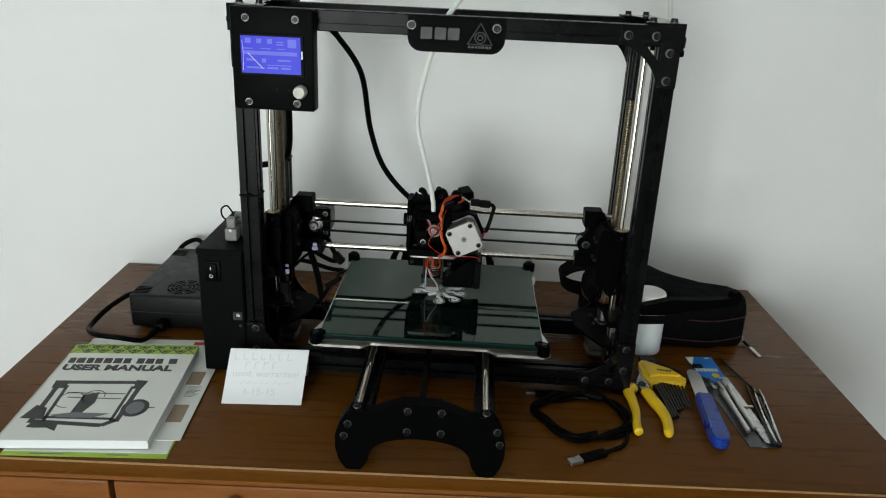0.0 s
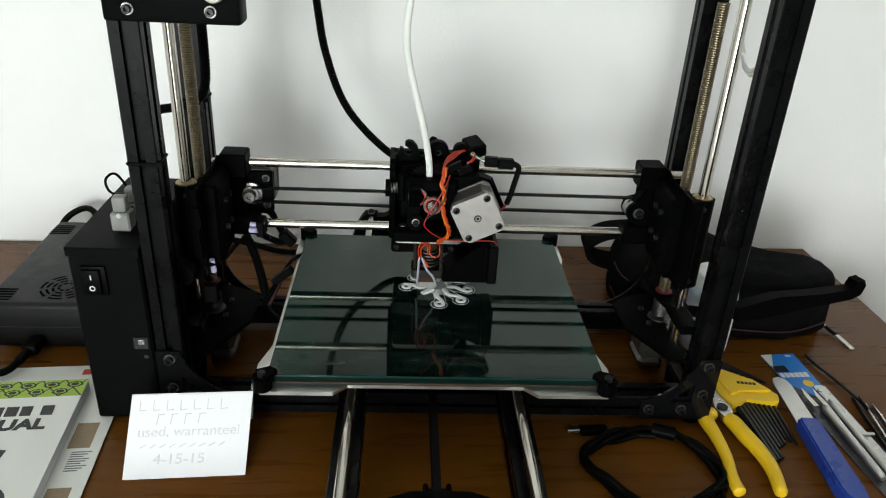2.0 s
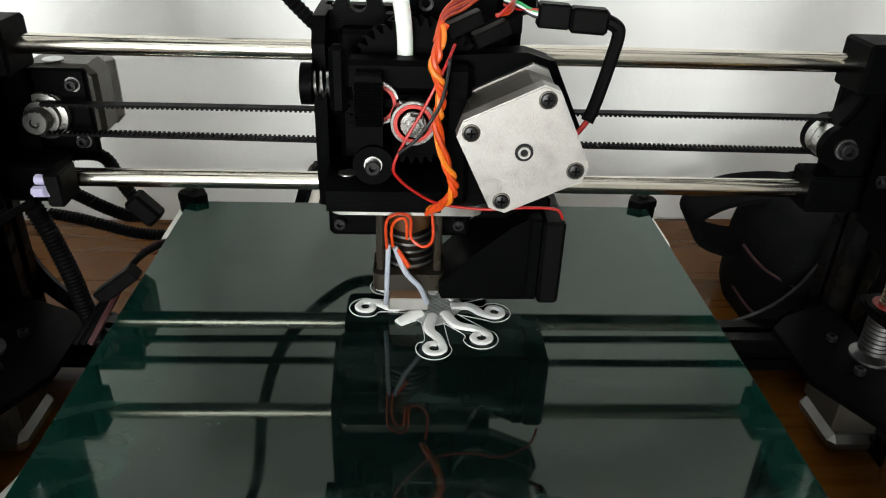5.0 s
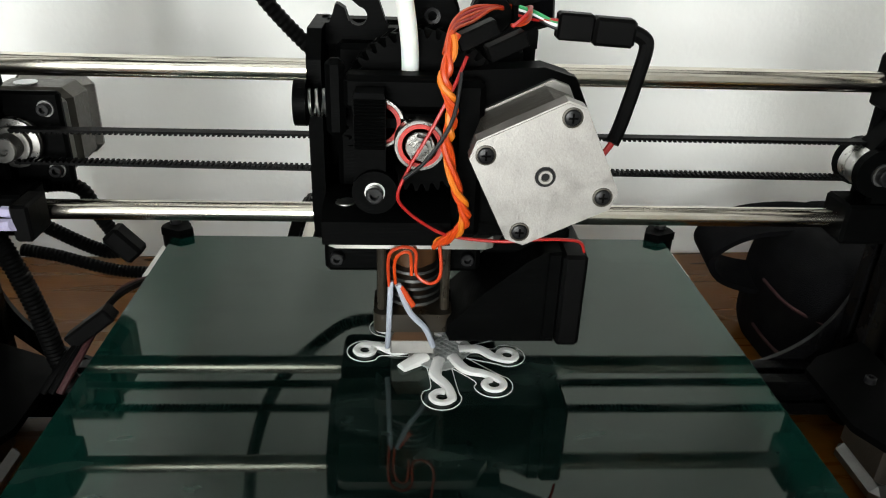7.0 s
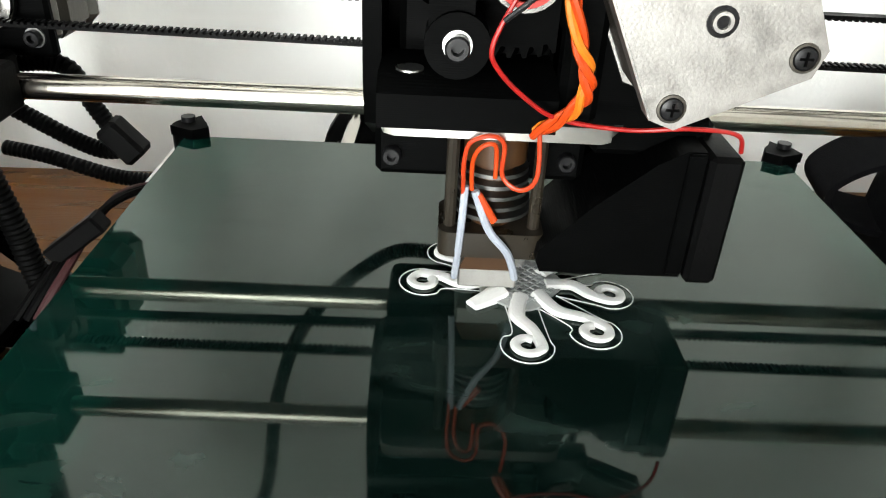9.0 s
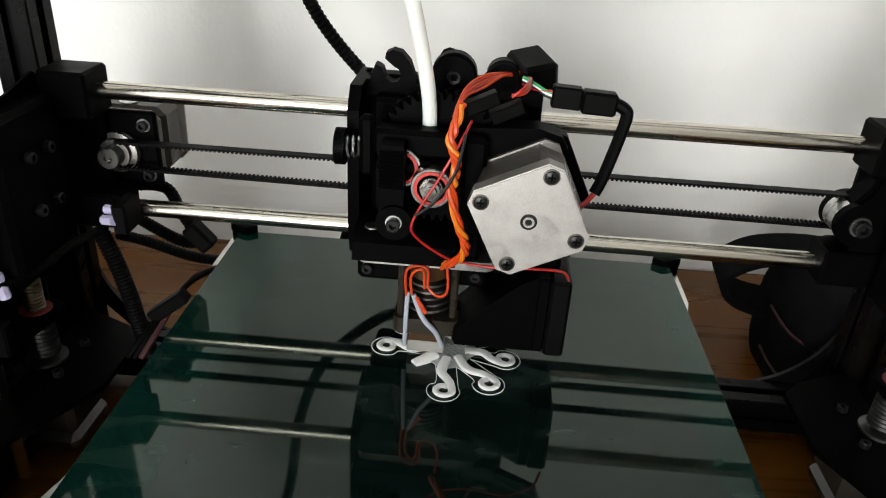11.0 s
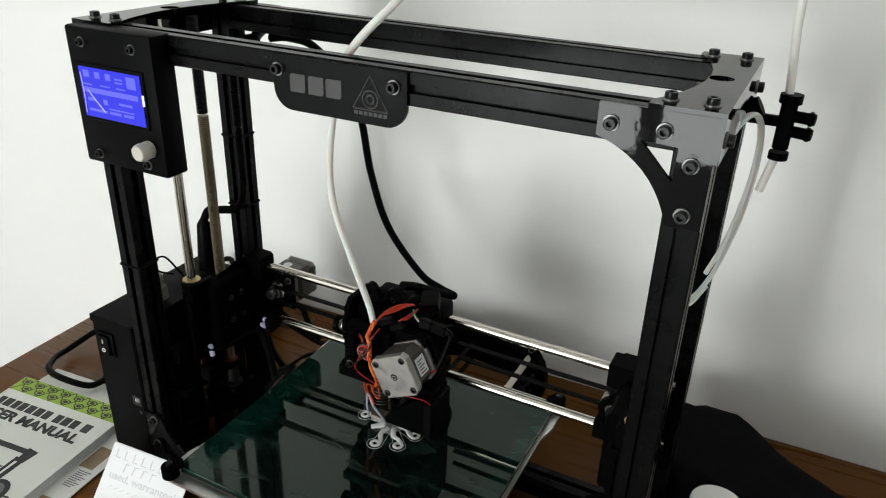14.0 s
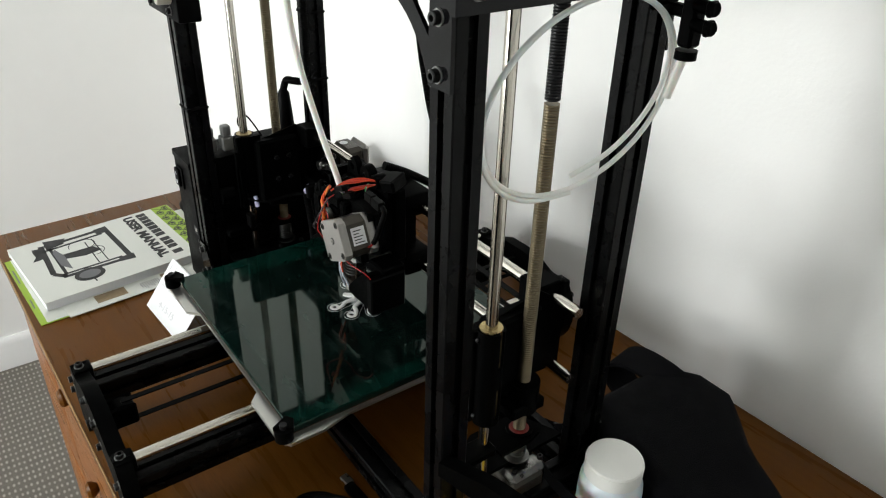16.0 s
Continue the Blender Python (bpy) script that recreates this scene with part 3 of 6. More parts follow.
# ---- display box ----
LX0, LX1, LZ0, LZ1, LY = -0.2690, -0.1680, 0.3840, 0.5065, -0.0150
lcd = part("display_box", Shape().box((LX0, LY, LZ0), (LX1, 0.010, LZ1), 0.0025, 2), MATT_BLACK, printer, "matt black control box with a blue display")
part("bezel", Shape().box((-0.2590, LY - 0.0014, 0.4255), (-0.1795, LY, 0.4765), 0.0008), RUBBER, lcd)
part("screen", Shape().box((-0.2565, LY - 0.0022, 0.4290), (-0.1835, LY - 0.0015, 0.4730)), SCREEN, lcd, "lit blue display with pale rows of marks")
for i, (x, z, w, h) in enumerate([(-0.251, 0.4645, 0.007, 0.0060), (-0.237, 0.4645, 0.006, 0.0055), (-0.224, 0.4645, 0.006, 0.0055), (-0.213, 0.4660, 0.009, 0.0015), (-0.213, 0.4630, 0.009, 0.0015), (-0.199, 0.4605, 0.0105, 0.0100),
                                 (-0.255, 0.4575, 0.013, 0.0014), (-0.232, 0.4580, 0.012, 0.0012), (-0.212, 0.4580, 0.010, 0.0012), (-0.254, 0.4510, 0.066, 0.0045), (-0.250, 0.4435, 0.010, 0.0030), (-0.231, 0.4420, 0.005, 0.0048), (-0.212, 0.4440, 0.016, 0.0022),
                                 (-0.225, 0.4385, 0.030, 0.0012), (-0.250, 0.4345, 0.022, 0.0024), (-0.225, 0.4345, 0.014, 0.0024), (-0.208, 0.4345, 0.012, 0.0024)]):
    part("mark", Shape().box((x, LY - 0.0026, z), (x + w, LY - 0.0023, z + h)), SCREEN_TEXT, lcd)
# pale streaks: the creases' glint is put into the colour
part("film_crease", Shape().tube([(-0.248, LY - 0.0027, 0.4530), (-0.240, LY - 0.0029, 0.4450), (-0.230, LY - 0.0027, 0.4350)], 0.0006, 6, 4).tube([(-0.2545, LY - 0.0027, 0.468), (-0.2535, LY - 0.0028, 0.450), (-0.2545, LY - 0.0027, 0.432)], 0.0004, 6, 4), GLINT, lcd)
part("backlight", Shape().box((-0.1826, LY - 0.0030, 0.4475), (-0.1812, LY - 0.0016, 0.4570)), glowing("white_backlight_led", (0.8, 0.85, 1.0), 1.2), lcd)
part("knob", Shape().lathe([(0.0030, 0), (0.0078, -0.001), (0.0076, -0.013), (0.0066, -0.0150), (0.0, -0.0152)], (-0.1842, LY, 0.4092), "y", 26), KNOB_WHITE, lcd, "ivory plastic turning knob")
for x in (-0.2152, -0.1998):
    part("hole", Shape().cyl((x, LY - 0.0003, 0.4093), (x, LY + 0.002, 0.4093), 0.0018, 12), RUBBER, lcd)
for x in (-0.2500, -0.1898):
    for z in (0.4936, 0.3936):
        s = screw((x, LY, z), size=0.8, parent=lcd, washer=False)
        part("washer", Shape().lathe([(0.0034, -0.0009), (0.0044, -0.0009), (0.0046, -0.0004), (0.0046, 0)], (x, LY, z), "y", 20), WASH, lcd)
part("card_slot", Shape().box((LX0 - 0.003, -0.008, 0.441), (LX0, 0.004, 0.462), 0.0008), RUBBER, lcd)

# ---- badge on the top rail ----
by0, by1 = FY - H - 0.003, FY - H
badge = part("badge", Shape().prism([(-0.0560, 0.5045), (0.0628, 0.5045), (0.0628, 0.4780)] + arc(0.0628 - 0.017, 0.4625 + 0.017, 0.017, 0, -90, 6)[1:] + arc(-0.056 + 0.017, 0.4625 + 0.017, 0.017, -90, -180, 6), by0, by1), BADGE_BLACK, printer, "glossy black badge plate with grey emblem")
def emblem(outline):
    part("emblem_bar", Shape().prism(outline, by0 - 0.0003, by0), BADGE_GREY, badge)


for x in (-0.0400, -0.0230, -0.0070):
    emblem([(x, 0.4775), (x, 0.4900), (x + 0.0015, 0.4915), (x + 0.0140, 0.4915), (x + 0.0140, 0.4790), (x + 0.0125, 0.4775)])
tri = Shape()
c = [(0.0325, 0.4985), (0.0176, 0.4735), (0.0474, 0.4735)]
for i in range(3):
    a, b = Vector((c[i][0], by0 - 0.0002, c[i][1])), Vector((c[(i + 1) % 3][0], by0 - 0.0002, c[(i + 1) % 3][1]))
    tri.tube([a, b], 0.0008, 6, 1)
tri.tube([(x, by0 - 0.0002, z) for x, z in arc(0.0325, 0.4815, 0.0066, 0, 330, 12)], 0.0008, 6, 1, True).tube([(x, by0 - 0.0002, z) for x, z in arc(0.0325, 0.4815, 0.0032, 0, 315, 8)], 0.0010, 6, 1, True)
for k in range(7):
    tri.box((0.0182 + 0.0042 * k, by0 - 0.0003, 0.4690), (0.0212 + 0.0042 * k, by0, 0.4718))
part("emblem_triangle", tri, BADGE_GREY, badge)
for x in (-0.0513, 0.0520):
    screw((x, by0, 0.4932))

# ---- electronics box ----
ebox = part("electronics_box", Shape().box((-0.3395, 0.0030, -0.003), (-0.2765, 0.1700, 0.1850), 0.0020), MATT_BLACK, printer, "matt black sheet-metal electronics box")
part("lid_edge", Shape().box((-0.3400, 0.0020, 0.1775), (-0.2762, 0.0031, 0.1856), 0.0004).box((-0.3402, 0.0025, 0.1850), (-0.2760, 0.1705, 0.1862), 0.0004), MATT_BLACK, ebox)
sw = part("rocker_switch", Shape().box((-0.3295, 0.0005, 0.1385), (-0.3070, 0.0030, 0.1685), 0.0012, 2), RUBBER, ebox, "black rocker switch")
part("rocker", Shape().box((-0.3270, -0.0030, 0.1415), (-0.3115, 0.0006, 0.1660), 0.0012, 2), RUBBER, ebox)
part("switch_mark", Shape().box((-0.3196, -0.0035, 0.1570), (-0.3186, -0.0031, 0.1618)).tube([(x, -0.0032, z) for x, z in arc(-0.3191, 0.1482, 0.0022, 0, 330, 12)], 0.0005, 6, 1, True), PAPER, ebox)
part("data_port", Shape().box((-0.2935, 0.0022, 0.0805), (-0.2805, 0.0034, 0.0925)), INK, ebox)
part("socket", Shape().box((-0.2890, 0.0012, 0.0855), (-0.2830, 0.0036, 0.0905), 0.0006), ZINC, ebox)
part("port_hole", Shape().cyl((-0.2838, 0.0022, 0.0715), (-0.2838, 0.0040, 0.0715), 0.0022, 14), INK, ebox)
for i, (x, y, z, s) in enumerate([(-0.3000, 0.040, 0.2060, 1.0), (-0.2960, 0.062, 0.2060, 0.9)]):
    pl = part("plug", Shape().box((x - 0.0085, y - 0.008, z - 0.0180), (x + 0.0085, y + 0.008, z), 0.0015).box((x - 0.0065, y - 0.006, z), (x + 0.0065, y + 0.006, z + 0.0150), 0.003, 2).cyl((x, y, z - 0.0215), (x, y, z - 0.018), 0.0025, 10), GREY_PLUG, ebox, "grey plastic cable plug")
part("plug_screw", Shape().cyl((-0.300, 0.0310, 0.2040), (-0.300, 0.0325, 0.2040), 0.0022, 12), ZINC, ebox)
part("thin_lead", Shape().tube([(-0.318, 0.12, 0.1862), (-0.326, 0.105, 0.215), (-0.333, 0.095, 0.213), (-0.330, 0.095, 0.2), (-0.322, 0.11, 0.192)], 0.0013, 6), RUBBER, printer)
part("connector_boot", Shape().lathe([(0.004, 0.026), (0.008, 0.020), (0.010, -0.005), (0.012, -0.03), (0.012, -0.040)], (-0.306, 0.152, 0.226), "z", 16), RUBBER, printer)

# ---- upright rods and lead screws ----
ZR_X, ZR_Y, LS_X, LS_Y = 0.2480, 0.0690, 0.2465, 0.1120


def thread(x, y, z0, z1, r, pitch=0.0022):
    n = int((z1 - z0) / pitch)
    prof = []
    for i in range(n):
        prof += [(r - 0.0008, i * pitch), (r, i * pitch + 0.3 * pitch), (r, i * pitch + 0.7 * pitch)]
    return Shape().lathe(prof, (x, y, z0), "z", 14)


for sx in (-1, 1):
    part("upright_rod", Shape().cyl((sx * ZR_X, ZR_Y, 0.006), (sx * ZR_X, ZR_Y, 0.5026), 0.0050, 20), STEEL, printer, "polished steel guide rod")
    part("lead_screw", thread(sx * LS_X, LS_Y, 0.092, 0.402, 0.0058), SCREW_STEEL, printer, "greasy threaded lead screw")
    part("lead_screw", thread(sx * LS_X, LS_Y, 0.402, 0.5024, 0.0058), BOLT_BLACK, printer, "upper stretch of lead screw, black")
    # motor mount plate, motor and coupling
    ox, ix = PX - H, PX - 0.060
    m = Shape().prism([(sx * a, b) for a, b in ((ox, 0.030), (ox, 0.168), (ix + 0.012, 0.152), (ix, 0.140), (ix, 0.092), (0.235, 0.030))], 0.0550, 0.0590, "z")
    part("motor_mount", m, PRINT_BLACK, printer)
    mo = part("upright_motor", Shape().box((sx * LS_X - 0.0205, LS_Y - 0.0205, 0.016), (sx * LS_X + 0.0205, LS_Y + 0.0205, 0.046), 0.004), LAMINATE, printer, "stepper motor with black body and alloy ends")
    part("end_cap", Shape().box((sx * LS_X - 0.021, LS_Y - 0.021, 0.004), (sx * LS_X + 0.021, LS_Y + 0.021, 0.016), 0.004), WASH, mo)
    part("end_cap", Shape().box((sx * LS_X - 0.021, LS_Y - 0.021, 0.046), (sx * LS_X + 0.021, LS_Y + 0.021, 0.0549), 0.004), BEARING, mo)
    part("mount_ring", Shape().lathe([(0.006, 0), (0.012, 0), (0.012, 0.0016), (0.006, 0.0016)], (sx * LS_X, LS_Y, 0.059), "z", 24), WASH, printer)
    prof = [(0.0025, 0.0)]
    for k in range(9):
        prof += [(0.0085, 0.0028 * k), (0.0085, 0.0028 * k + 0.0021), (0.0072, 0.0028 * k + 0.0022), (0.0072, 0.0028 * k + 0.0027)]
    cp = Shape().lathe(prof + [(0.0025, 0.0252)], (sx * LS_X, LS_Y, 0.064), "z", 22)
    part("coupling", cp, WASH, printer, "slotted aluminium shaft coupling")
    part("screw_bearing", Shape().lathe([(0.0060, 0.0), (0.0125, 0.0), (0.0125, 0.0045), (0.0060, 0.0045)], (sx * LS_X, LS_Y, 0.0893), "z", 24), PRINT_BLACK, printer)
    part("screw_seal", Shape().lathe([(0.0070, 0.0), (0.0092, 0.0), (0.0090, 0.0004), (0.0072, 0.0004)], (sx * LS_X, LS_Y, 0.0938), "z", 24), DARK_SEAL, printer)
    part("bearing_arm", Shape().prism([(sx * x, y) for x, y in ((0.2330, 0.1180), (0.2375, 0.1250), (0.2600, 0.1250), (0.2640, 0.1100), (0.2640, 0.0780), (0.2400, 0.0780), (0.2340, 0.1020))], 0.0893, 0.0925, "z"), PRINT_BLACK, printer)
    for dx, dy in ((-0.0155, -0.0155), (0.0155, -0.0155), (-0.0155, 0.0155), (0.0155, 0.0155)):
        screw((sx * LS_X + dx, LS_Y + dy, 0.059), UP, 0.7, washer=False)
    part("rod_clamp", Shape().box((sx * ZR_X - 0.010, FY + H + 0.0005, 0.088), (sx * ZR_X + 0.010, ZR_Y + 0.008, 0.098), 0.002), PRINT_BLACK, printer)
    if sx < 0:
        screw((sx * (ZR_X + 0.001), FY + H + 0.0135, 0.1450), (0, 0, 0), 1.3)
        part("boss", Shape().cyl((sx * (ZR_X + 0.001), FY + H, 0.145), (sx * (ZR_X + 0.001), FY + H + 0.0185, 0.145), 0.0105, 20).box((sx * ZR_X - 0.008, FY + H + 0.006, 0.135), (sx * ZR_X + 0.008, 0.05, 0.148), 0.002), PRINT_BLACK, printer)

# ---- cross slide ends ----
for sx in (-1, 1):
    e = Shape()
    e.box((min(sx * 0.2345, sx * 0.2450), 0.0525, 0.128), (max(sx * 0.2345, sx * 0.2450), 0.0620, 0.2240), 0.0015)
    e.box((min(sx * 0.2345, sx * 0.2400), 0.0620, 0.128), (max(sx * 0.2345, sx * 0.2400), 0.0850, 0.2230))
    a, b = sorted((sx * 0.2220, sx * 0.2430))
    e.box((a, 0.0750, 0.135), (b, 0.1310, 0.2180), 0.003)
    end = part("slide_end", e, PRINT_BLACK, printer, "black printed plastic slide end")
    a, b = sorted((sx * 0.2060, sx * 0.2330))
    part("rod_block", Shape().box((a, 0.1335, 0.2030), (b, 0.1600, 0.2285), 0.0015), PRINT_BLACK, end)
    a, b = sorted((sx * 0.1985, sx * 0.2330))
    part("rod_block", Shape().box((a, 0.1385, 0.1360), (b, 0.1610, 0.1570), 0.0015), PRINT_BLACK, end)
    a, b = sorted((sx * 0.2130, sx * 0.2330))
    part("back_web", Shape().box((a, 0.1590, 0.1370), (b, 0.1650, 0.2270), 0.0015), PRINT_BLACK, end)
    a, b = sorted((sx * 0.2330, sx * 0.2345))
    part("side_web", Shape().prism([(0.0860, 0.1400), (0.1640, 0.1360), (0.1640, 0.2050), (0.1335, 0.2280), (0.0860, 0.2180)], a, b, "x"), PRINT_BLACK, end)
    part("nut_trap", Shape().cyl((sx * LS_X, LS_Y, 0.120), (sx * LS_X, LS_Y, 0.150), 0.0145, 24).box((min(sx * 0.233, sx * 0.260), 0.09, 0.120), (max(sx * 0.233, sx * 0.260), 0.128, 0.132), 0.002), PRINT_BLACK, end)
    part("grease_ring", Shape().lathe([(0.006, -0.0012), (0.0095, -0.0012), (0.0095, 0), (0.006, 0)], (sx * LS_X, LS_Y, 0.1195), "z", 20), RED_SEAL, end)
    part("bearing", Shape().cyl((sx * ZR_X, ZR_Y, 0.1290), (sx * ZR_X, ZR_Y, 0.2242), 0.0096, 28), BRASS, end, "brass-coloured linear bearing")
    shell = Shape()
    for z0, z1, gap in ((0.1280, 0.1340, 2), (0.1340, 0.1660, 14), (0.1660, 0.1880, 2), (0.1880, 0.2232, 14)):
        ring = arc(0, 0, 0.0118, 15 + gap, 375 - gap, 30) + arc(0, 0, 0.0098, 375 - gap, 15 + gap, 30)
        shell.prism([(sx * (ZR_X + x), ZR_Y + y) for x, y in ring], z0, z1, "z")
    part("bearing_shell", shell, PRINT_BLACK, end, "black split tube round the bearing")
    for z in (0.1360, 0.2150):
        screw((sx * 0.2452, 0.0575, z), RIGHT if sx > 0 else LEFT, 0.6, parent=end, washer=False)
    for dz in (0.165, 0.194):
        for yy in (0.098, 0.115):
            s = screw((sx * 0.2222, yy, dz), LEFT if sx > 0 else RIGHT, 0.75, parent=end, washer=False)
    part("flag", Shape().prism([(sx * x, z) for x, z in ((0.2345, 0.205), (0.2325, 0.190), (0.2360, 0.180), (0.2345, 0.140), (0.2370, 0.128), (0.2400, 0.128), (0.2400, 0.205))], 0.050, 0.0535), PRINT_BLACK, end)
rods = [("cross_rod", z) for z in (ROD_T, ROD_B)]
for n, z in rods:
    part(n, Shape().cyl((-0.243, ROD_Y, z), (0.266, ROD_Y, z), 0.0050, 24), STEEL, printer, "polished steel cross rod")
# drive motor, pulley, idler and belt
xm = part("cross_motor", Shape().box((-0.2295, 0.1810, 0.1545), (-0.1875, 0.2080, 0.1965), 0.005), LAMINATE, printer, "stepper motor with black body and alloy ends")
part("end_cap", Shape().box((-0.2300, 0.1715, 0.1540), (-0.1870, 0.1810, 0.1970), 0.005), ALU, xm)
part("end_cap", Shape().box((-0.2300, 0.2080, 0.1540), (-0.1870, 0.2170, 0.1970), 0.005), ALU, xm)
part("paper_label", Shape().cyl((-0.2115, 0.190, 0.1976), (-0.2115, 0.190, 0.1980), 0.0055, 18), PAPER, xm)
part("motor_plate", Shape().box((-0.2330, 0.1665, 0.1520), (-0.1860, 0.1713, 0.1990), 0.0015), PRINT_BLACK, printer)
for dx in (-0.0155, 0.0155):
    for dz in (-0.0155, 0.0155):
        screw((-0.2085 + dx, 0.1665, 0.1755 + dz), size=0.75)
PZ = 0.1750
part("pulley", Shape().lathe([(0.0022, 0.0170), (0.0122, 0.0170), (0.0122, 0.0145), (0.0116, 0.0140), (0.0122, 0.0135), (0.0122, 0.0115), (0.0090, 0.0110), (0.0090, 0.0080), (0.0064, 0.0078), (0.0064, 0.0005), (0.0058, 0.0), (0.0026, 0.0), (0.0024, 0.0020)], (-0.2088, 0.1495, PZ), "y", 26), BEARING, printer, "toothed aluminium belt pulley")
part("idler_arm", Shape().cyl((0.2125, 0.1420, 0.1725), (0.2125, 0.1470, 0.1725), 0.0125, 24).cyl((0.2125, 0.1610, 0.1725), (0.2125, 0.1660, 0.1725), 0.0125, 24).prism([(0.2110, 0.1500), (0.2330, 0.1500), (0.2330, 0.2040), (0.2200, 0.2040), (0.2160, 0.1900), (0.2110, 0.1840)], 0.1421, 0.1469), PRINT_BLACK, printer)
part("idler", Shape().cyl((0.2105, 0.1474, 0.1730), (0.2105, 0.1536, 0.1730), 0.0105, 24).cyl((0.2105, 0.1536, 0.1730), (0.2105, 0.1546, 0.1730), 0.0098, 24).cyl((0.2105, 0.1546, 0.1730), (0.2105, 0.1606, 0.1730), 0.0105, 24), ZINC, printer, "bright steel idler bearing")
screw((0.2130, 0.1420, 0.1722), size=1.1)
part("arm_strut", Shape().prism([(0.2050, 0.1800), (0.2160, 0.1840), (0.2330, 0.1960), (0.2330, 0.2040), (0.2180, 0.2030), (0.2140, 0.1920)], 0.1470, 0.1600), PRINT_BLACK, printer)


def belt(x0, x1, z0, z1, y, teeth=True):
    """A flat toothed belt strand, its teeth down, or up where teeth is negative."""
    sh, n = Shape(), int((x1 - x0) / 0.0025)
    w = 0.003
    dn = Vector((x1 - x0, 0, z1 - z0))
    def at(s, yy, dz):
        p = Vector((x0, yy, z0)) + dn * s
        return (p.x, p.y, p.z + dz)
    sh.add([at(s, y + k * w, d) for s in (0, 1) for k, d in ((-1, 0), (1, 0), (1, 0.0011), (-1, 0.0011))], [(0, 1, 2, 3), (4, 7, 6, 5), (0, 4, 5, 1), (1, 5, 6, 2), (2, 6, 7, 3), (3, 7, 4, 0)])
    t = -0.0009 if teeth else 0.0020
    b = 0.0 if teeth else 0.0011
    for i in range(n):
        s0, s1 = (i + 0.2) / n, (i + 0.7) / n
        sh.add([at(s0, y - w, b), at(s1, y - w, b), at(s1, y + w, b), at(s0, y + w, b), at(s0, y - w, t), at(s1, y - w, t), at(s1, y + w, t), at(s0, y + w, t)], [(4, 5, 6, 7), (0, 1, 5, 4), (1, 2, 6, 5), (2, 3, 7, 6), (3, 0, 4, 7)])
    return sh


for x0, x1, z0, z1, tt in ((-0.207, -0.035, PZ + 0.0078, PZ + 0.0078, True), (0.040, 0.209, PZ + 0.0088, PZ + 0.0088, True), (-0.207, -0.035, PZ - 0.0083, PZ - 0.0100, False), (0.040, 0.209, PZ - 0.0100, PZ - 0.0110, False)):
    part("drive_belt", belt(x0, x1, z0, z1, 0.1580, tt), RUBBER, printer, "black toothed drive belt")
# rails, belts and plates under the bed
YX = (-0.0870, 0.0640)
for x in YX:
    part("bed_rod", Shape().cyl((x, -0.190, 0.0705), (x, 0.330, 0.0705), 0.0050, 20), STEEL, printer, "polished steel bed rod")
    part("bed_rail", slotted((x, -0.185, 0.0435), (x, 0.330, 0.0435), "y"), ALU_BLACK, printer)


def bed_end(y0, y1):
    """Two rounded ends on feet, joined by a bar that rises in the middle and is arched below."""
    w, c = 0.1000, -0.0120
    half = [(0.0, 0.0900), (0.022, 0.0895), (0.034, 0.0850), (0.058, 0.0745), (0.074, 0.0745), (0.080, 0.0780), (0.086, 0.0740), (0.0945, 0.0600), (0.1000, 0.0420), (0.1000, 0.0240), (0.0960, 0.0080), (0.0880, TOP + 0.001), (0.0800, TOP), (0.0700, TOP + 0.001), (0.0620, 0.0070), (0.0590, 0.0200)]
    arch = [(0.056 * math.cos(radians(a)), 0.022 + 0.020 * math.sin(radians(a))) for a in range(10, 90, 16)]
    side = half + arch
    pts = side + [(0.0, 0.0420)] + [(-x, z) for x, z in reversed(side[1:])]
    return Shape().prism([(c + x, z) for x, z in pts], y0, y1)


for y0, y1, turn in ((-0.2000, -0.1850, (0, 0, 0)), (0.3300, 0.3450, BACK)):
    part("bed_end", bed_end(y0, y1), PRINT_BLACK, printer, "black arched plastic bed end")
    ys = y0 if y0 < 0 else y1
    for x, z in ((-0.0970, 0.0580), (-0.1015, 0.0415), (0.0775, 0.0585), (0.0815, 0.0415), (-0.0275, 0.0520), (0.0120, 0.0520), (-0.0272, 0.0795), (0.0122, 0.0800)):
        screw((x, ys, z), turn, 0.85)
    for x in YX:
        part("rod_clamp", Shape().box((x - 0.009, min(y0, y1) + 0.001, 0.062), (x + 0.009, max(y0, y1) + 0.004, 0.0770), 0.002, 2), PRINT_BLACK, printer)
        screw((x, (y0 + y1) / 2, 0.0770), UP, 0.9)
part("belt_pulley", Shape().cyl((-0.020, -0.172, 0.062), (-0.006, -0.172, 0.062), 0.0125, 22).box((-0.024, -0.185, 0.050), (-0.020, -0.160, 0.075), 0.002).box((-0.006, -0.185, 0.050), (-0.002, -0.160, 0.075), 0.002), PRINT_BLACK, printer)
for z in (0.0745, 0.0495):
    part("bed_belt", Shape().box((-0.016, -0.172, z - 0.0006), (-0.010, 0.330, z + 0.0006)), RUBBER, printer)

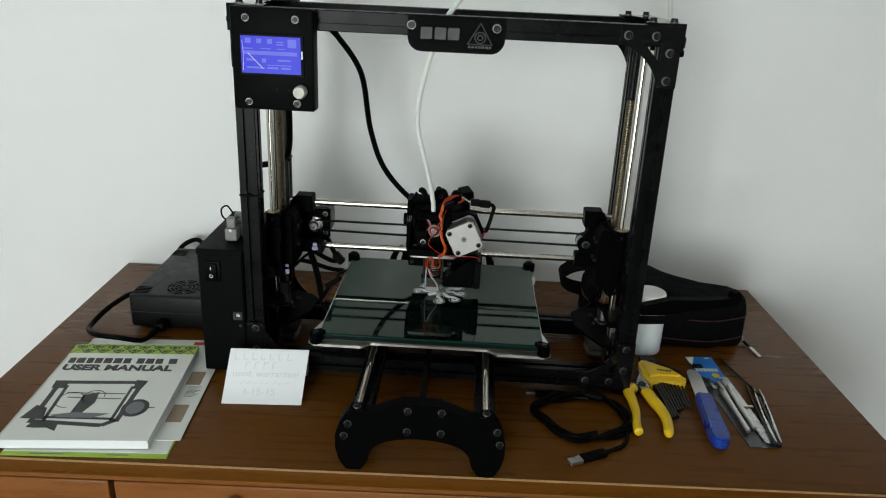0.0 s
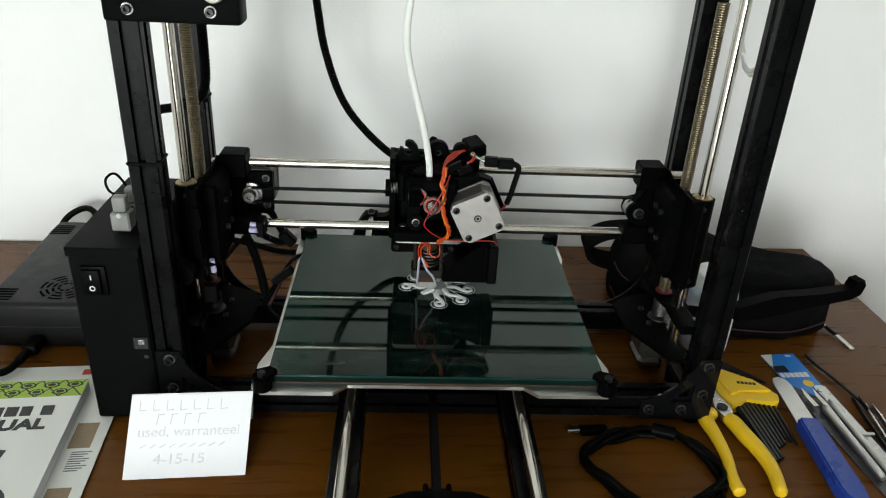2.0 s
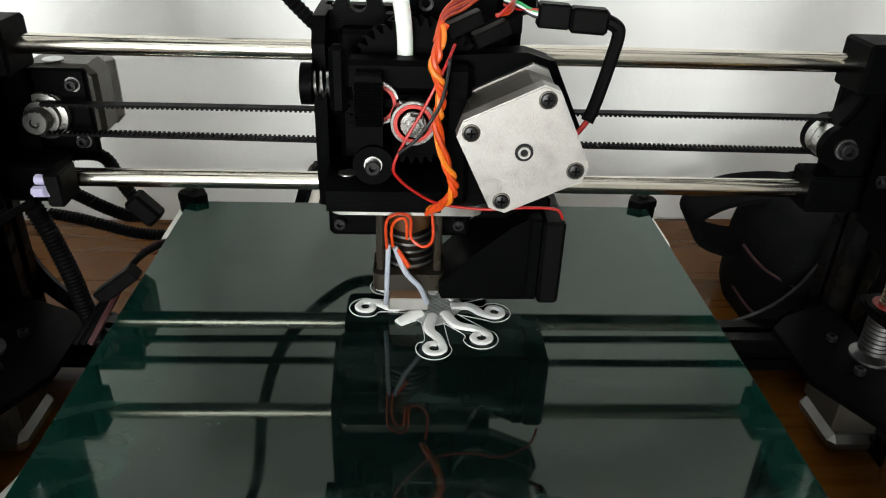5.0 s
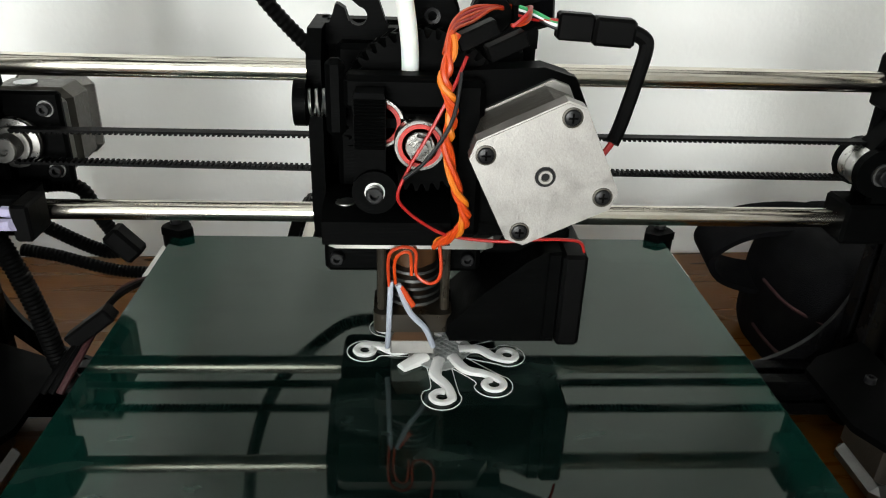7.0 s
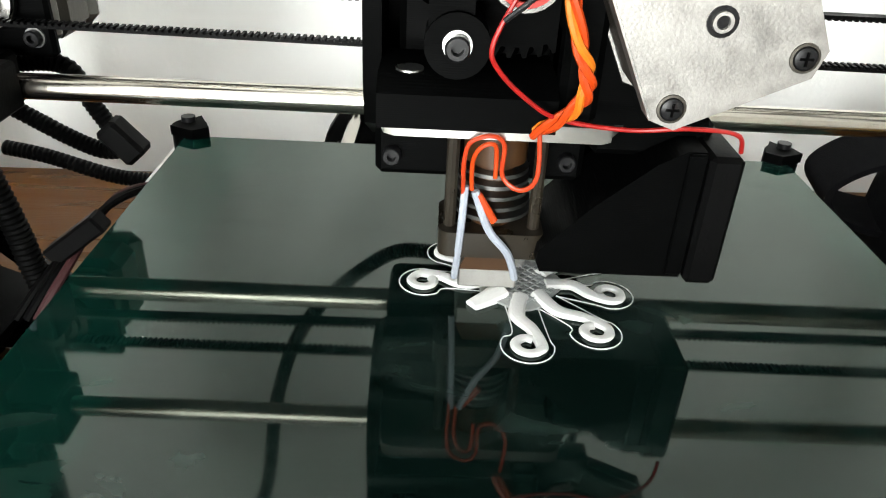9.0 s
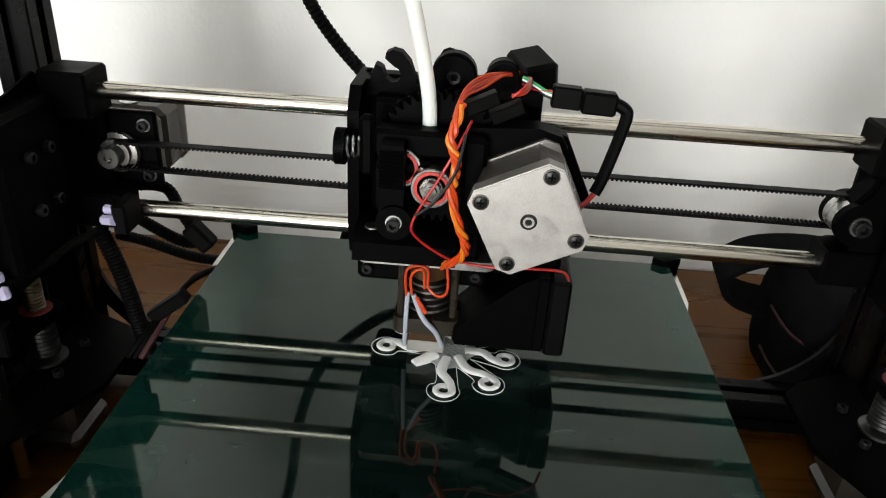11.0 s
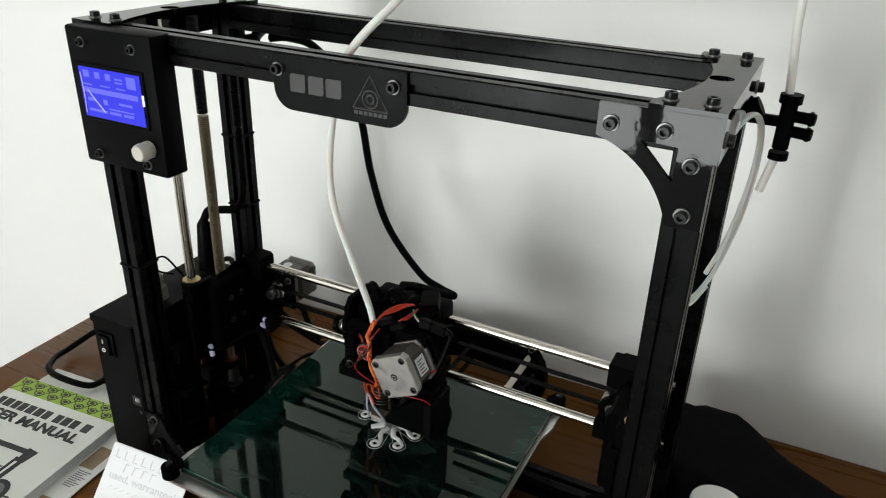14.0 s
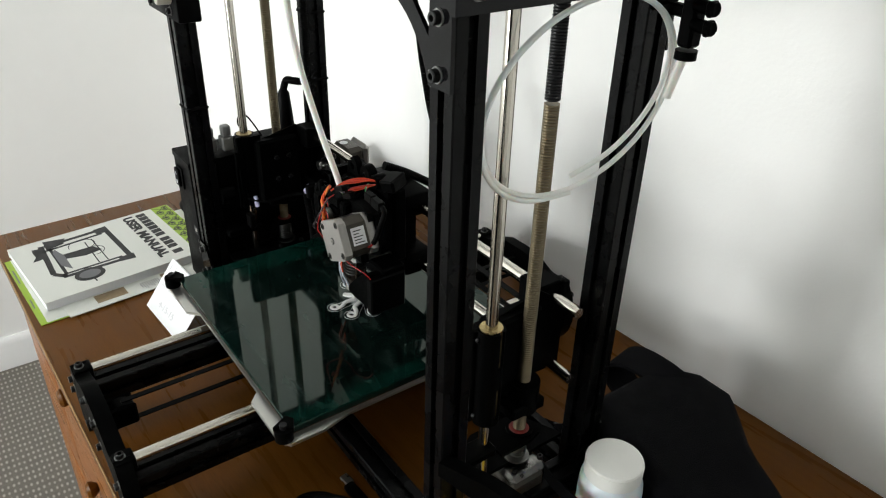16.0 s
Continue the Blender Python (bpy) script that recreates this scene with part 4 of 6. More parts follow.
# ---- heated bed ----
by = BED_Y
plate = Shape()
bx0, bx1 = -0.1690, 0.1460
out = [(-0.162, by - 0.1525), (-0.101, by - 0.1525), (-0.089, by - 0.1415), (0.066, by - 0.1415), (0.078, by - 0.1525), (0.139, by - 0.1525), (0.1480, by - 0.145), (0.1480, by - 0.112), (0.1410, by - 0.083), (0.1410, by + 0.085), (0.1460, by + 0.105), (0.1460, by + 0.146), (0.140, by + 0.152), (0.078, by + 0.152), (0.066, by + 0.145), (-0.089, by + 0.145), (-0.101, by + 0.152), (-0.160, by + 0.152), (-0.1670, by + 0.146), (-0.1670, by + 0.105), (-0.163, by + 0.085), (-0.163, by - 0.083), (-0.1710, by - 0.112), (-0.1710, by - 0.145)]
plate.prism(out, 0.0885, 0.0918, "z")
bed = part("bed_plate", plate, ALU_SHEET, printer, "bare aluminium bed plate")
part("heater_pad", Shape().box((-0.1565, by - 0.1385, 0.0920), (0.1370, by + 0.1375, 0.0985), 0.0006), HEATER, bed, "dark heater pad under the glass")
part("pad_edge", Shape().box((-0.1568, by - 0.1389, 0.0918), (0.1373, by + 0.1379, 0.0926)), PEEK, bed)
part("glass", Shape().prism(rounded(-0.1575, 0.1378, by - 0.1398, by + 0.1386, 0.0025), 0.0987, GLASS_Z, "z"), GLASS, bed, "scratched dark green glass bed")
part("glass_edge", Shape().prism(rounded(-0.1579, 0.1382, by - 0.1402, by + 0.1390, 0.0027), 0.0988, GLASS_Z - 0.0003, "z"), GLASS_EDGE, bed, "teal ground edge of the glass")
for x, y in ((-0.161, by - 0.1470), (0.1385, by - 0.1470), (-0.158, by + 0.1460), (0.1385, by + 0.1460)):
    cl = Shape().prism(arc(x, y, 0.0085, 0, 360, 14)[:-1], 0.0920, 0.1040, "z")
    dx, dy = (1 if x < 0 else -1), (1 if y < by else -1)
    cl.prism([(x - 0.007 * dx, y + 0.007 * dy), (x + 0.004 * dx, y - 0.008 * dy), (x + 0.0120 * dx, y + 0.0075 * dy), (x + 0.005 * dx, y + 0.0125 * dy)], 0.1012, 0.1060, "z")
    k = part("bed_clip", cl, PRINT_BLACK, bed, "black plastic corner clip")
    part("clip_screw", Shape().cyl((x, y, 0.1040), (x, y, 0.1085), 0.0034, 16), BOLT_BLACK, bed)
for x in (-0.065, 0.040):
    for y in (by - 0.08, by + 0.08):
        xx = min(YX, key=lambda q: abs(q - x))
        part("bearing_holder", Shape().box((xx - 0.012, y - 0.016, 0.0660), (xx + 0.012, y + 0.016, 0.0884), 0.003), PRINT_BLACK, bed)

# ---- print head ----
LIFT = 0.0034


def hx(u):
    return HX + u


car = Shape().box((hx(-0.0835), 0.1180, 0.1560), (hx(0.0060), 0.1300, 0.2400), 0.002)
car.box((hx(-0.0800), 0.1300, 0.2020), (hx(0.0040), 0.1640, 0.2290), 0.004, 2).box((hx(-0.0800), 0.1300, 0.1330), (hx(0.0040), 0.1640, 0.1590), 0.004, 2).box((hx(-0.0600), 0.1300, 0.1590), (hx(-0.0150), 0.1560, 0.2020))
carriage = part("carriage", car, PRINT_BLACK, printer, "black printed carriage on the cross rods")
part("side_plate", Shape().prism([(0.0920, 0.1560), (0.1180, 0.1440), (0.1300, 0.1440), (0.1300, 0.2400), (0.0960, 0.2400), (0.0880, 0.2300), (0.0880, 0.1700)], hx(-0.0845), hx(-0.0790), "x"), PRINT_BLACK, carriage)
hooks = [(-0.0845, 0.2320), (-0.0843, 0.2398), (-0.0773, 0.2402), (-0.0759, 0.2440), (-0.0749, 0.2472), (-0.0736, 0.2470), (-0.0713, 0.2456), (-0.0699, 0.2410)]
hooks += arc(-0.0662, 0.2428, 0.0036, 210, 440, 10) + [(-0.0676, 0.2480), (-0.0702, 0.2500), (-0.0698, 0.2528), (-0.0664, 0.2545), (-0.0624, 0.2535), (-0.0583, 0.2492), (-0.0562, 0.2430), (-0.0545, 0.2388), (-0.0480, 0.2388)]
hooks += arc(-0.0375, 0.2443, 0.0108, 185, 0, 14) + [(-0.0262, 0.2436), (-0.0240, 0.2440), (-0.0222, 0.2458)] + arc(-0.0146, 0.2452, 0.0080, 165, 15, 10) + [(-0.0060, 0.2425), (0.0020, 0.2420), (0.0045, 0.2390), (0.0045, 0.2320)]
part("hook_plate", Shape().prism([(hx(u), z) for u, z in hooks], 0.1080, 0.1150), PRINT_BLACK, carriage, "black plate with open cable hooks")
part("hook_boss", Shape().lathe([(0.0040, 0.0), (0.0098, 0.0), (0.0104, 0.0008), (0.0104, 0.0100), (0.0040, 0.0100)], (hx(-0.0375), 0.1060, 0.2440), "y", 28).lathe([(0.0020, 0.0), (0.0072, 0.0), (0.0077, 0.0008), (0.0077, 0.0130), (0.0020, 0.0130)], (hx(-0.0146), 0.1030, 0.2450), "y", 28), PRINT_BLACK, carriage)
part("boss_bush", Shape().lathe([(0.0018, 0.0006), (0.0018, -0.0004), (0.0031, -0.0006), (0.0033, 0.0004)], (hx(-0.0375), 0.1058, 0.2440), "y", 24), BOLT_BLACK, carriage)


def gear(cx, cz, y0, y1, r, n):
    """A herringbone gear with its axis along y."""
    sh = Shape()
    for a, b, t0, t1 in ((y0, (y0 + y1) / 2, 0.0, 0.6), ((y0 + y1) / 2, y1, 0.6, 0.0)):
        ring = []
        for y, tw in ((a, t0), (b, t1)):
            row = []
            for k in range(n):
                for q, rr in ((0.0, r - 0.0030), (0.25, r), (0.5, r), (0.75, r - 0.0030)):
                    ang = 2 * math.pi * (k + q + tw) / n
                    row.append((cx + rr * math.cos(ang), y, cz + rr * math.sin(ang)))
            ring.append(row)
        m = 4 * n
        sh.add(ring[0] + ring[1], [(i, (i + 1) % m, m + (i + 1) % m, m + i) for i in range(m)] + [tuple(range(m)), tuple(range(m, 2 * m))])
    return sh


part("large_gear", gear(hx(-0.0414), 0.2110, 0.0850, 0.0965, 0.0312, 45), PRINT_BLACK, carriage, "black herringbone gear")
extr = part("extruder_body", Shape().box((hx(-0.0745), 0.0980, 0.1660), (hx(-0.0020), 0.1180, 0.2340), 0.002), PRINT_BLACK, printer, "black printed filament extruder")
part("drive_block", Shape().box((hx(-0.0300), 0.0700, 0.1660), (hx(-0.0190), 0.0980, 0.2270), 0.002), PRINT_BLACK, extr)
part("top_bridge", Shape().box((hx(-0.0700), 0.0700, 0.2160), (hx(-0.0305), 0.0820, 0.2285), 0.002), PRINT_BLACK, extr)
part("guide_block", Shape().box((hx(-0.0560), 0.0680, 0.2090), (hx(-0.0305), 0.0760, 0.2155), 0.0015), PRINT_BLACK, extr)
part("base_foot", Shape().prism([(0.0680, 0.1640), (0.0680, 0.1735), (0.0740, 0.1775), (0.0980, 0.1775), (0.0980, 0.1640)], hx(-0.0790), hx(-0.0300), "x"), PRINT_BLACK, extr)
part("base_slot", Shape().cyl((hx(-0.0705), 0.078, 0.1775), (hx(-0.0705), 0.078, 0.1781), 0.0040, 14), ZINC, extr)
part("mid_web", Shape().prism([(hx(u), z) for u, z in ((-0.0300, 0.1640), (-0.0300, 0.1900), (-0.0200, 0.2000), (-0.0050, 0.1950), (0.0000, 0.1640))], 0.0780, 0.0870), PRINT_BLACK, extr)
latch = Shape().prism([(hx(u), z) for u, z in ((-0.0656, 0.1860), (-0.0656, 0.2180), (-0.0662, 0.2215), (-0.0650, 0.2250), (-0.0550, 0.2250), (-0.0544, 0.2215), (-0.0544, 0.1930), (-0.0520, 0.1880), (-0.0545, 0.1830), (-0.0610, 0.1810))], 0.0600, 0.0720)
part("idler_latch", latch, PRINT_BLACK, extr, "black ribbed idler latch")
rib = [(0.0602, 0.2050)] + [(0.0594 if k % 2 else 0.0600, 0.2050 + 0.0006 * k) for k in range(30)] + [(0.0602, 0.2230)]
part("latch_grip", Shape().prism(rib, hx(-0.0653), hx(-0.0547), "x"), PRINT_BLACK, extr)
part("latch_boss", Shape().cyl((hx(-0.0583), 0.0580, 0.1895), (hx(-0.0583), 0.072, 0.1895), 0.0082, 24), PRINT_BLACK, extr)
screw((hx(-0.0583), 0.0580, 0.1897), size=0.75, parent=extr, washer=False)
part("latch_washer", Shape().lathe([(0.0024, -0.0005), (0.0037, -0.0005), (0.0037, 0), (0.0024, 0)], (hx(-0.0583), 0.0579, 0.1899), "y", 20), ZINC, extr)
part("spring_arm", Shape().box((hx(-0.0760), 0.0700, 0.2060), (hx(-0.0690), 0.0760, 0.2340), 0.002), PRINT_BLACK, extr)
part("thumb_wheel", Shape().cyl((hx(-0.0880), 0.0800, 0.2160), (hx(-0.0835), 0.0800, 0.2160), 0.0085, 20), PRINT_BLACK, extr)
spr = Shape()
spr.tube([(hx(-0.0835) + 0.0009 * i / 2, 0.0800 + 0.0050 * math.cos(i * math.pi / 3), 0.2160 + 0.0050 * math.sin(i * math.pi / 3)) for i in range(25)], 0.0006, 6, 2)
part("spring", spr, ZINC, extr, "bright coil spring")
# hobbed shaft with its bearings
for u, y, z in ((-0.0424, 0.0600, 0.2066), (-0.0570, 0.0680, 0.2120)):
    b = part("bearing", Shape().lathe([(0.0040, 0.0002), (0.0066, 0.0002), (0.0080, 0.0002), (0.0080, 0.0), (0.0089, 0.0), (0.0092, 0.0004), (0.0092, 0.0060), (0.0040, 0.0060)], (hx(u), y, z), "y", 36), BEARING, extr, "steel ball bearing with a red seal")
    part("bearing_seal", Shape().lathe([(0.0063, 0.0001), (0.0064, -0.0002), (0.0078, -0.0002), (0.0079, 0.0001)], (hx(u), y, z), "y", 36), RED_SEAL, b)
SB = (hx(-0.0424), 0.0600, 0.2066)
part("shaft_bolt", Shape().cyl((SB[0], 0.0545, SB[2]), (SB[0], 0.080, SB[2]), 0.0028, 16).cyl((SB[0], 0.0560, SB[2]), (SB[0], 0.0592, SB[2]), 0.0046, 6).lathe([(0.003, -0.0010), (0.0050, -0.0010), (0.0053, -0.0006), (0.0053, 0), (0.003, 0)], SB, "y", 28), BEARING, extr)
# the head's motor
MY, MZ, MA = 0.0458, 0.2011, 25.6


def squared(half, cut):
    return [(half, -half + cut), (half, half - cut), (half - cut, half), (-half + cut, half), (-half, half - cut), (-half, -half + cut), (-half + cut, -half), (half - cut, -half)]


def motor_piece(half, cut, y0, y1):
    a = radians(MA)
    return Shape().prism([(hx(0) + x * math.cos(a) - z * math.sin(a), MZ + x * math.sin(a) + z * math.cos(a)) for x, z in squared(half, cut)], y0, y1)


mot = part("head_motor", motor_piece(0.0205, 0.0075, MY + 0.0085, MY + 0.0300), LAMINATE, printer, "square stepper motor with cast alloy ends")
for y0, y1 in ((MY, MY + 0.0085), (MY + 0.0300, MY + 0.0390)):
    sh = motor_piece(0.02115, 0.0048, y0 + 0.0006, y1 - 0.0006)
    sh.v += motor_piece(0.0206, 0.0046, y0, y1).v
    n = len(sh.v) // 2
    sh.f += [tuple(i + n for i in q) for q in motor_piece(0.0206, 0.0046, y0, y1).f]
    part("end_cap", sh, ALU, mot, "matt cast aluminium motor end")
for dx in (-0.0155, 0.0155):
    for dz in (-0.0155, 0.0155):
        a = radians(MA)
        at = (hx(0) + dx * math.cos(a) - dz * math.sin(a), MY, MZ + dx * math.sin(a) + dz * math.cos(a))
        part("motor_screw", Shape().lathe([(0.0, -0.0010), (0.0018, -0.0010), (0.0026, -0.0007), (0.0029, 0.0002)], at, "y", 18), BOLT_BLACK, mot)
        # the recess of the cross is a raised black patch, its shade painted
        part("screw_cross", Shape().box((at[0] - 0.0016, MY - 0.0012, at[2] - 0.0003), (at[0] + 0.0016, MY - 0.0009, at[2] + 0.0003)).box((at[0] - 0.0003, MY - 0.0013, at[2] - 0.0016), (at[0] + 0.0003, MY - 0.0009, at[2] + 0.0016)), SLOT, mot)
        part("screw_seat", Shape().lathe([(0.0029, 0.0), (0.0029, -0.0004), (0.0035, -0.0003), (0.0036, 0.0001)], at, "y", 20), LAMINATE, mot)
part("rear_hub", Shape().lathe([(0.0012, 0.0), (0.0016, -0.0010), (0.0024, -0.0010), (0.0026, 0.0003)], (hx(0), MY, MZ), "y", 20), ALU, mot)
part("hub_ring", Shape().lathe([(0.0026, -0.0004), (0.0036, -0.0004), (0.0036, 0.0002), (0.0026, 0.0002)], (hx(0), MY, MZ), "y", 20), BOLT_BLACK, mot)
a = radians(MA)
side = Matrix.Translation((hx(0), 0, MZ)) @ Matrix.Rotation(-a, 4, "Y")
part("type_label", Shape().box((0.0207, MY + 0.0120, -0.0090), (0.0209, MY + 0.0270, 0.0090)).turned(side), PAPER, mot, "white type label with fine print")
lb = Shape()
for k in range(5):
    lb.box((0.02095, MY + 0.0140, -0.0070 + 0.0030 * k), (0.0211, MY + 0.0140 + (0.011, 0.008, 0.010, 0.006, 0.009)[k], -0.0060 + 0.0030 * k))
part("label_print", lb.turned(side), INK, mot)
part("motor_plate", motor_piece(0.0255, 0.0100, MY + 0.0392, MY + 0.0450), PRINT_BLACK, extr)
part("motor_band", Shape().prism([(hx(u), z) for u, z in ((-0.0300, 0.2170), (-0.0300, 0.2290), (0.0030, 0.2310), (0.0130, 0.2280), (0.0165, 0.2220), (0.0120, 0.2150))], MY + 0.0330, MY + 0.0452), PRINT_BLACK, extr)

# hot end and cooling duct
HU, HY = -0.0435, 0.0940
part("mount_bar", Shape().prism([(hx(u), y) for u, y in [(-0.0050, 0.1180), (-0.0800, 0.1180), (-0.0787, 0.0820), (-0.0776, 0.0780), (-0.0745, 0.0760), (-0.0150, 0.0760), (-0.0119, 0.0780), (-0.0108, 0.0820), (-0.0060, 0.0900)]], 0.1586, 0.1635, "z"), ALU_SHEET, extr, "bright aluminium mounting bar")
part("lower_block", Shape().box((hx(-0.0820), 0.1000, 0.1370), (hx(-0.0140), 0.1280, 0.1588), 0.002), PRINT_BLACK, extr)
for u in (-0.0765, -0.0200):
    screw((hx(u), 0.1000, 0.1440), size=0.7, parent=extr, washer=False)
hot = part("hot_end", Shape().lathe([(0.0100, 0.0), (0.0100, -0.0120), (0.0070, -0.0125), (0.0070, -0.0290), (0.0060, -0.0460)], (hx(HU), HY, 0.1590), "z", 24), PEEK, printer, "brown plastic heat brake of the hot end")
part("brake_flange", Shape().prism([(hx(HU) + x, HY + y) for x, y in rounded(-0.0170, 0.0170, -0.0120, 0.0120, 0.004)], 0.1190, 0.1270, "z").cyl((hx(HU) - 0.0135, HY - 0.006, 0.119), (hx(HU) - 0.0135, HY - 0.006, 0.1590), 0.0020, 10).cyl((hx(HU) + 0.0135, HY - 0.006, 0.119), (hx(HU) + 0.0135, HY - 0.006, 0.1590), 0.0020, 10), material("smoky_translucent_plate", (0.020, 0.016, 0.011), 0.3, vary=0.2, scale=80), hot)
fins = Shape()
for k in range(5):
    fins.lathe([(0.007, 0), (0.0125 - 0.0004 * k, 0), (0.0125 - 0.0004 * k, 0.0012), (0.007, 0.0012)], (hx(HU), HY, 0.1310 + 0.0032 * k), "z", 24)
part("cooling_fin", fins, WASH, hot)
part("heater_block", Shape().box((hx(HU) - 0.0098, HY - 0.0080, 0.1052), (hx(HU) + 0.0098, HY + 0.0080, 0.1122), 0.0006), BLOCK, hot, "bright aluminium heater block")
part("block_wrap", Shape().prism([(hx(HU) + x, z) for x, z in ((-0.0097, 0.1121), (-0.0090, 0.1140), (-0.0065, 0.1195), (0.0065, 0.1195), (0.0090, 0.1140), (0.0097, 0.1121))], HY - 0.0079, HY + 0.0079), PEEK, hot)
part("nozzle", Shape().lathe([(0.0040, 0.0050), (0.0040, 0.0030), (0.0012, 0.0016), (0.0, 0.0015)], (hx(HU), HY, 0.1004), "z", 16), BRASS, hot)
duct = Shape().prism([(hx(u), z) for u, z in ((-0.0280, 0.1180), (0.0165, 0.1180), (0.0165, 0.1572), (0.0110, 0.1572), (0.0030, 0.1530), (-0.0140, 0.1395), (-0.0290, 0.1250), (-0.0296, 0.1215))], 0.0770, 0.1120)
dct = part("fan_duct", duct, PRINT_BLACK, printer, "black wedge-shaped cooling duct")
part("fan_frame", Shape().box((hx(0.0167), 0.0730, 0.1178), (hx(0.0268), 0.1150, 0.1572), 0.0015), RUBBER, dct)
part("duct_bracket", Shape().box((hx(-0.0150), 0.0900, 0.1500), (hx(0.0220), 0.1180, 0.1625), 0.002), PRINT_BLACK, dct)
part("duct_rim", Shape().box((hx(0.0110), 0.0752, 0.1195), (hx(0.0165), 0.0769, 0.1570), 0.0006), PRINT_BLACK, dct)

# wires on the head
def wire(name, pts, r, mat, label="", seg=8):
    return part(name, Shape().tube([(hx(u), y, z) for u, y, z in pts], r, seg), mat, printer, label)


tw = [(-0.0315, 0.0620, 0.2450), (-0.0334, 0.0570, 0.2371), (-0.0350, 0.0550, 0.2310), (-0.0330, 0.0540, 0.2257), (-0.0319, 0.0540, 0.2207), (-0.0326, 0.0540, 0.2139), (-0.0332, 0.0540, 0.2080), (-0.0298, 0.0540, 0.1941), (-0.0265, 0.0550, 0.1858), (-0.0258, 0.0570, 0.1790), (-0.0291, 0.0620, 0.1715), (-0.0362, 0.0690, 0.1640)]
core = smooth([(hx(u), y, z) for u, y, z in tw], 8)
AMBER = material("amber_wire", (0.62, 0.16, 0.010), 0.4, vary=0.08, scale=300)
for k, mat in ((0.0, ORANGE), (math.pi * 2 / 3, ORANGE), (math.pi * 4 / 3, AMBER)):
    pts = [p + Vector((math.cos(i * 0.34 + k), 0.8 * math.sin(i * 0.34 + k), 0.5 * math.sin(i * 0.34 + k))) * 0.0012 for i, p in enumerate(core)]
    part("twisted_wire", Shape().tube(pts, 0.00115, 7, 1), mat, printer, "orange twisted heater wire")
wire("red_lead", [(-0.0270, 0.0640, 0.2370), (-0.0310, 0.0560, 0.2300), (-0.0355, 0.0540, 0.2210), (-0.0401, 0.0540, 0.2118), (-0.0455, 0.0540, 0.2020), (-0.0500, 0.0545, 0.1910), (-0.0480, 0.0560, 0.1848), (-0.0400, 0.0600, 0.1765), (-0.0300, 0.0640, 0.1700), (-0.0111, 0.0650, 0.1675), (0.0050, 0.0640, 0.1690), (0.0200, 0.0690, 0.1660), (0.0245, 0.0740, 0.1590)], 0.00065, RED, "thin red fan wire")
wire("dark_lead", [(-0.0290, 0.0580, 0.2330), (-0.0320, 0.0500, 0.2190), (-0.0400, 0.0480, 0.2060), (-0.0480, 0.0500, 0.1980)], 0.0007, INK)
wire("heater_loop", [(-0.0535, 0.0800, 0.1400), (-0.0540, 0.0760, 0.1520), (-0.0525, 0.0740, 0.1585), (-0.0470, 0.0730, 0.1610), (-0.0430, 0.0740, 0.1580), (-0.0425, 0.0760, 0.1480), (-0.0370, 0.0740, 0.1450), (-0.0330, 0.0720, 0.1500), (-0.0340, 0.0710, 0.1650)], 0.0007, material("red_orange_wire", (0.46, 0.040, 0.008), 0.4, vary=0.08, scale=300), "red heater wire bent in a loop")
wire("heater_loop", [(-0.0510, 0.0800, 0.1420), (-0.0515, 0.0770, 0.1510), (-0.0500, 0.0750, 0.1560), (-0.0470, 0.0745, 0.1580), (-0.0450, 0.0755, 0.1560), (-0.0445, 0.0770, 0.1470)], 0.0007, ORANGE)
wire("sleeve", [(-0.0530, 0.0800, 0.1430), (-0.0535, 0.0800, 0.1300), (-0.0540, 0.0830, 0.1180), (-0.0545, 0.0860, 0.1090)], 0.0012, SLEEVE, "pale glass-fibre wire sleeve")
wire("sleeve", [(-0.0500, 0.0790, 0.1420), (-0.0450, 0.0790, 0.1300), (-0.0380, 0.0810, 0.1210), (-0.0345, 0.0850, 0.1100)], 0.0013, SLEEVE, "pale glass-fibre wire sleeve")
wire("sleeve", [(-0.0490, 0.0790, 0.1410), (-0.0435, 0.0785, 0.1330)], 0.0012, ORANGE)
part("wire_plug", Shape().box((-0.009, -0.004, -0.0035), (0.009, 0.004, 0.0035), 0.0006).turned(Matrix.Scale(0.82, 4)).turned(pose(hx(-0.0235), 0.0700, 0.2435, 0, -24, 8)), RUBBER, printer, "small black wire plug")
part("wire_plug", Shape().box((-0.009, -0.004, -0.0035), (0.009, 0.004, 0.0035), 0.0006).turned(Matrix.Scale(0.82, 4)).turned(pose(hx(-0.0125), 0.0730, 0.2395, 0, -24, 8)), RUBBER, printer, "small black wire plug")
for k, mat in enumerate((RED, ORANGE, RED, ORANGE)):
    wire("plug_wire", [(-0.0110, 0.0720 + 0.0012 * k, 0.2460), (-0.0060, 0.0740 + 0.0012 * k, 0.2500 - 0.0012 * k), (-0.0030, 0.0850, 0.2510 - 0.001 * k), (-0.0040, 0.0990, 0.2480)], 0.0007, mat)
for k, mat in enumerate((ORANGE, RED, ORANGE, RED, ORANGE)):
    o = 0.0016 * (k - 2)
    wire("bundle_wire", [(-0.0060 + 0.3 * o, 0.1090, 0.2470 + 0.4 * o), (-0.0130 + 0.5 * o, 0.1010 + o, 0.2485), (-0.0230, 0.0900 + o, 0.2475 + 0.6 * o), (-0.0310, 0.0770 + 0.8 * o, 0.2450 + 0.4 * o), (-0.0340 - 0.3 * o, 0.0640, 0.2380)], 0.0006, mat)
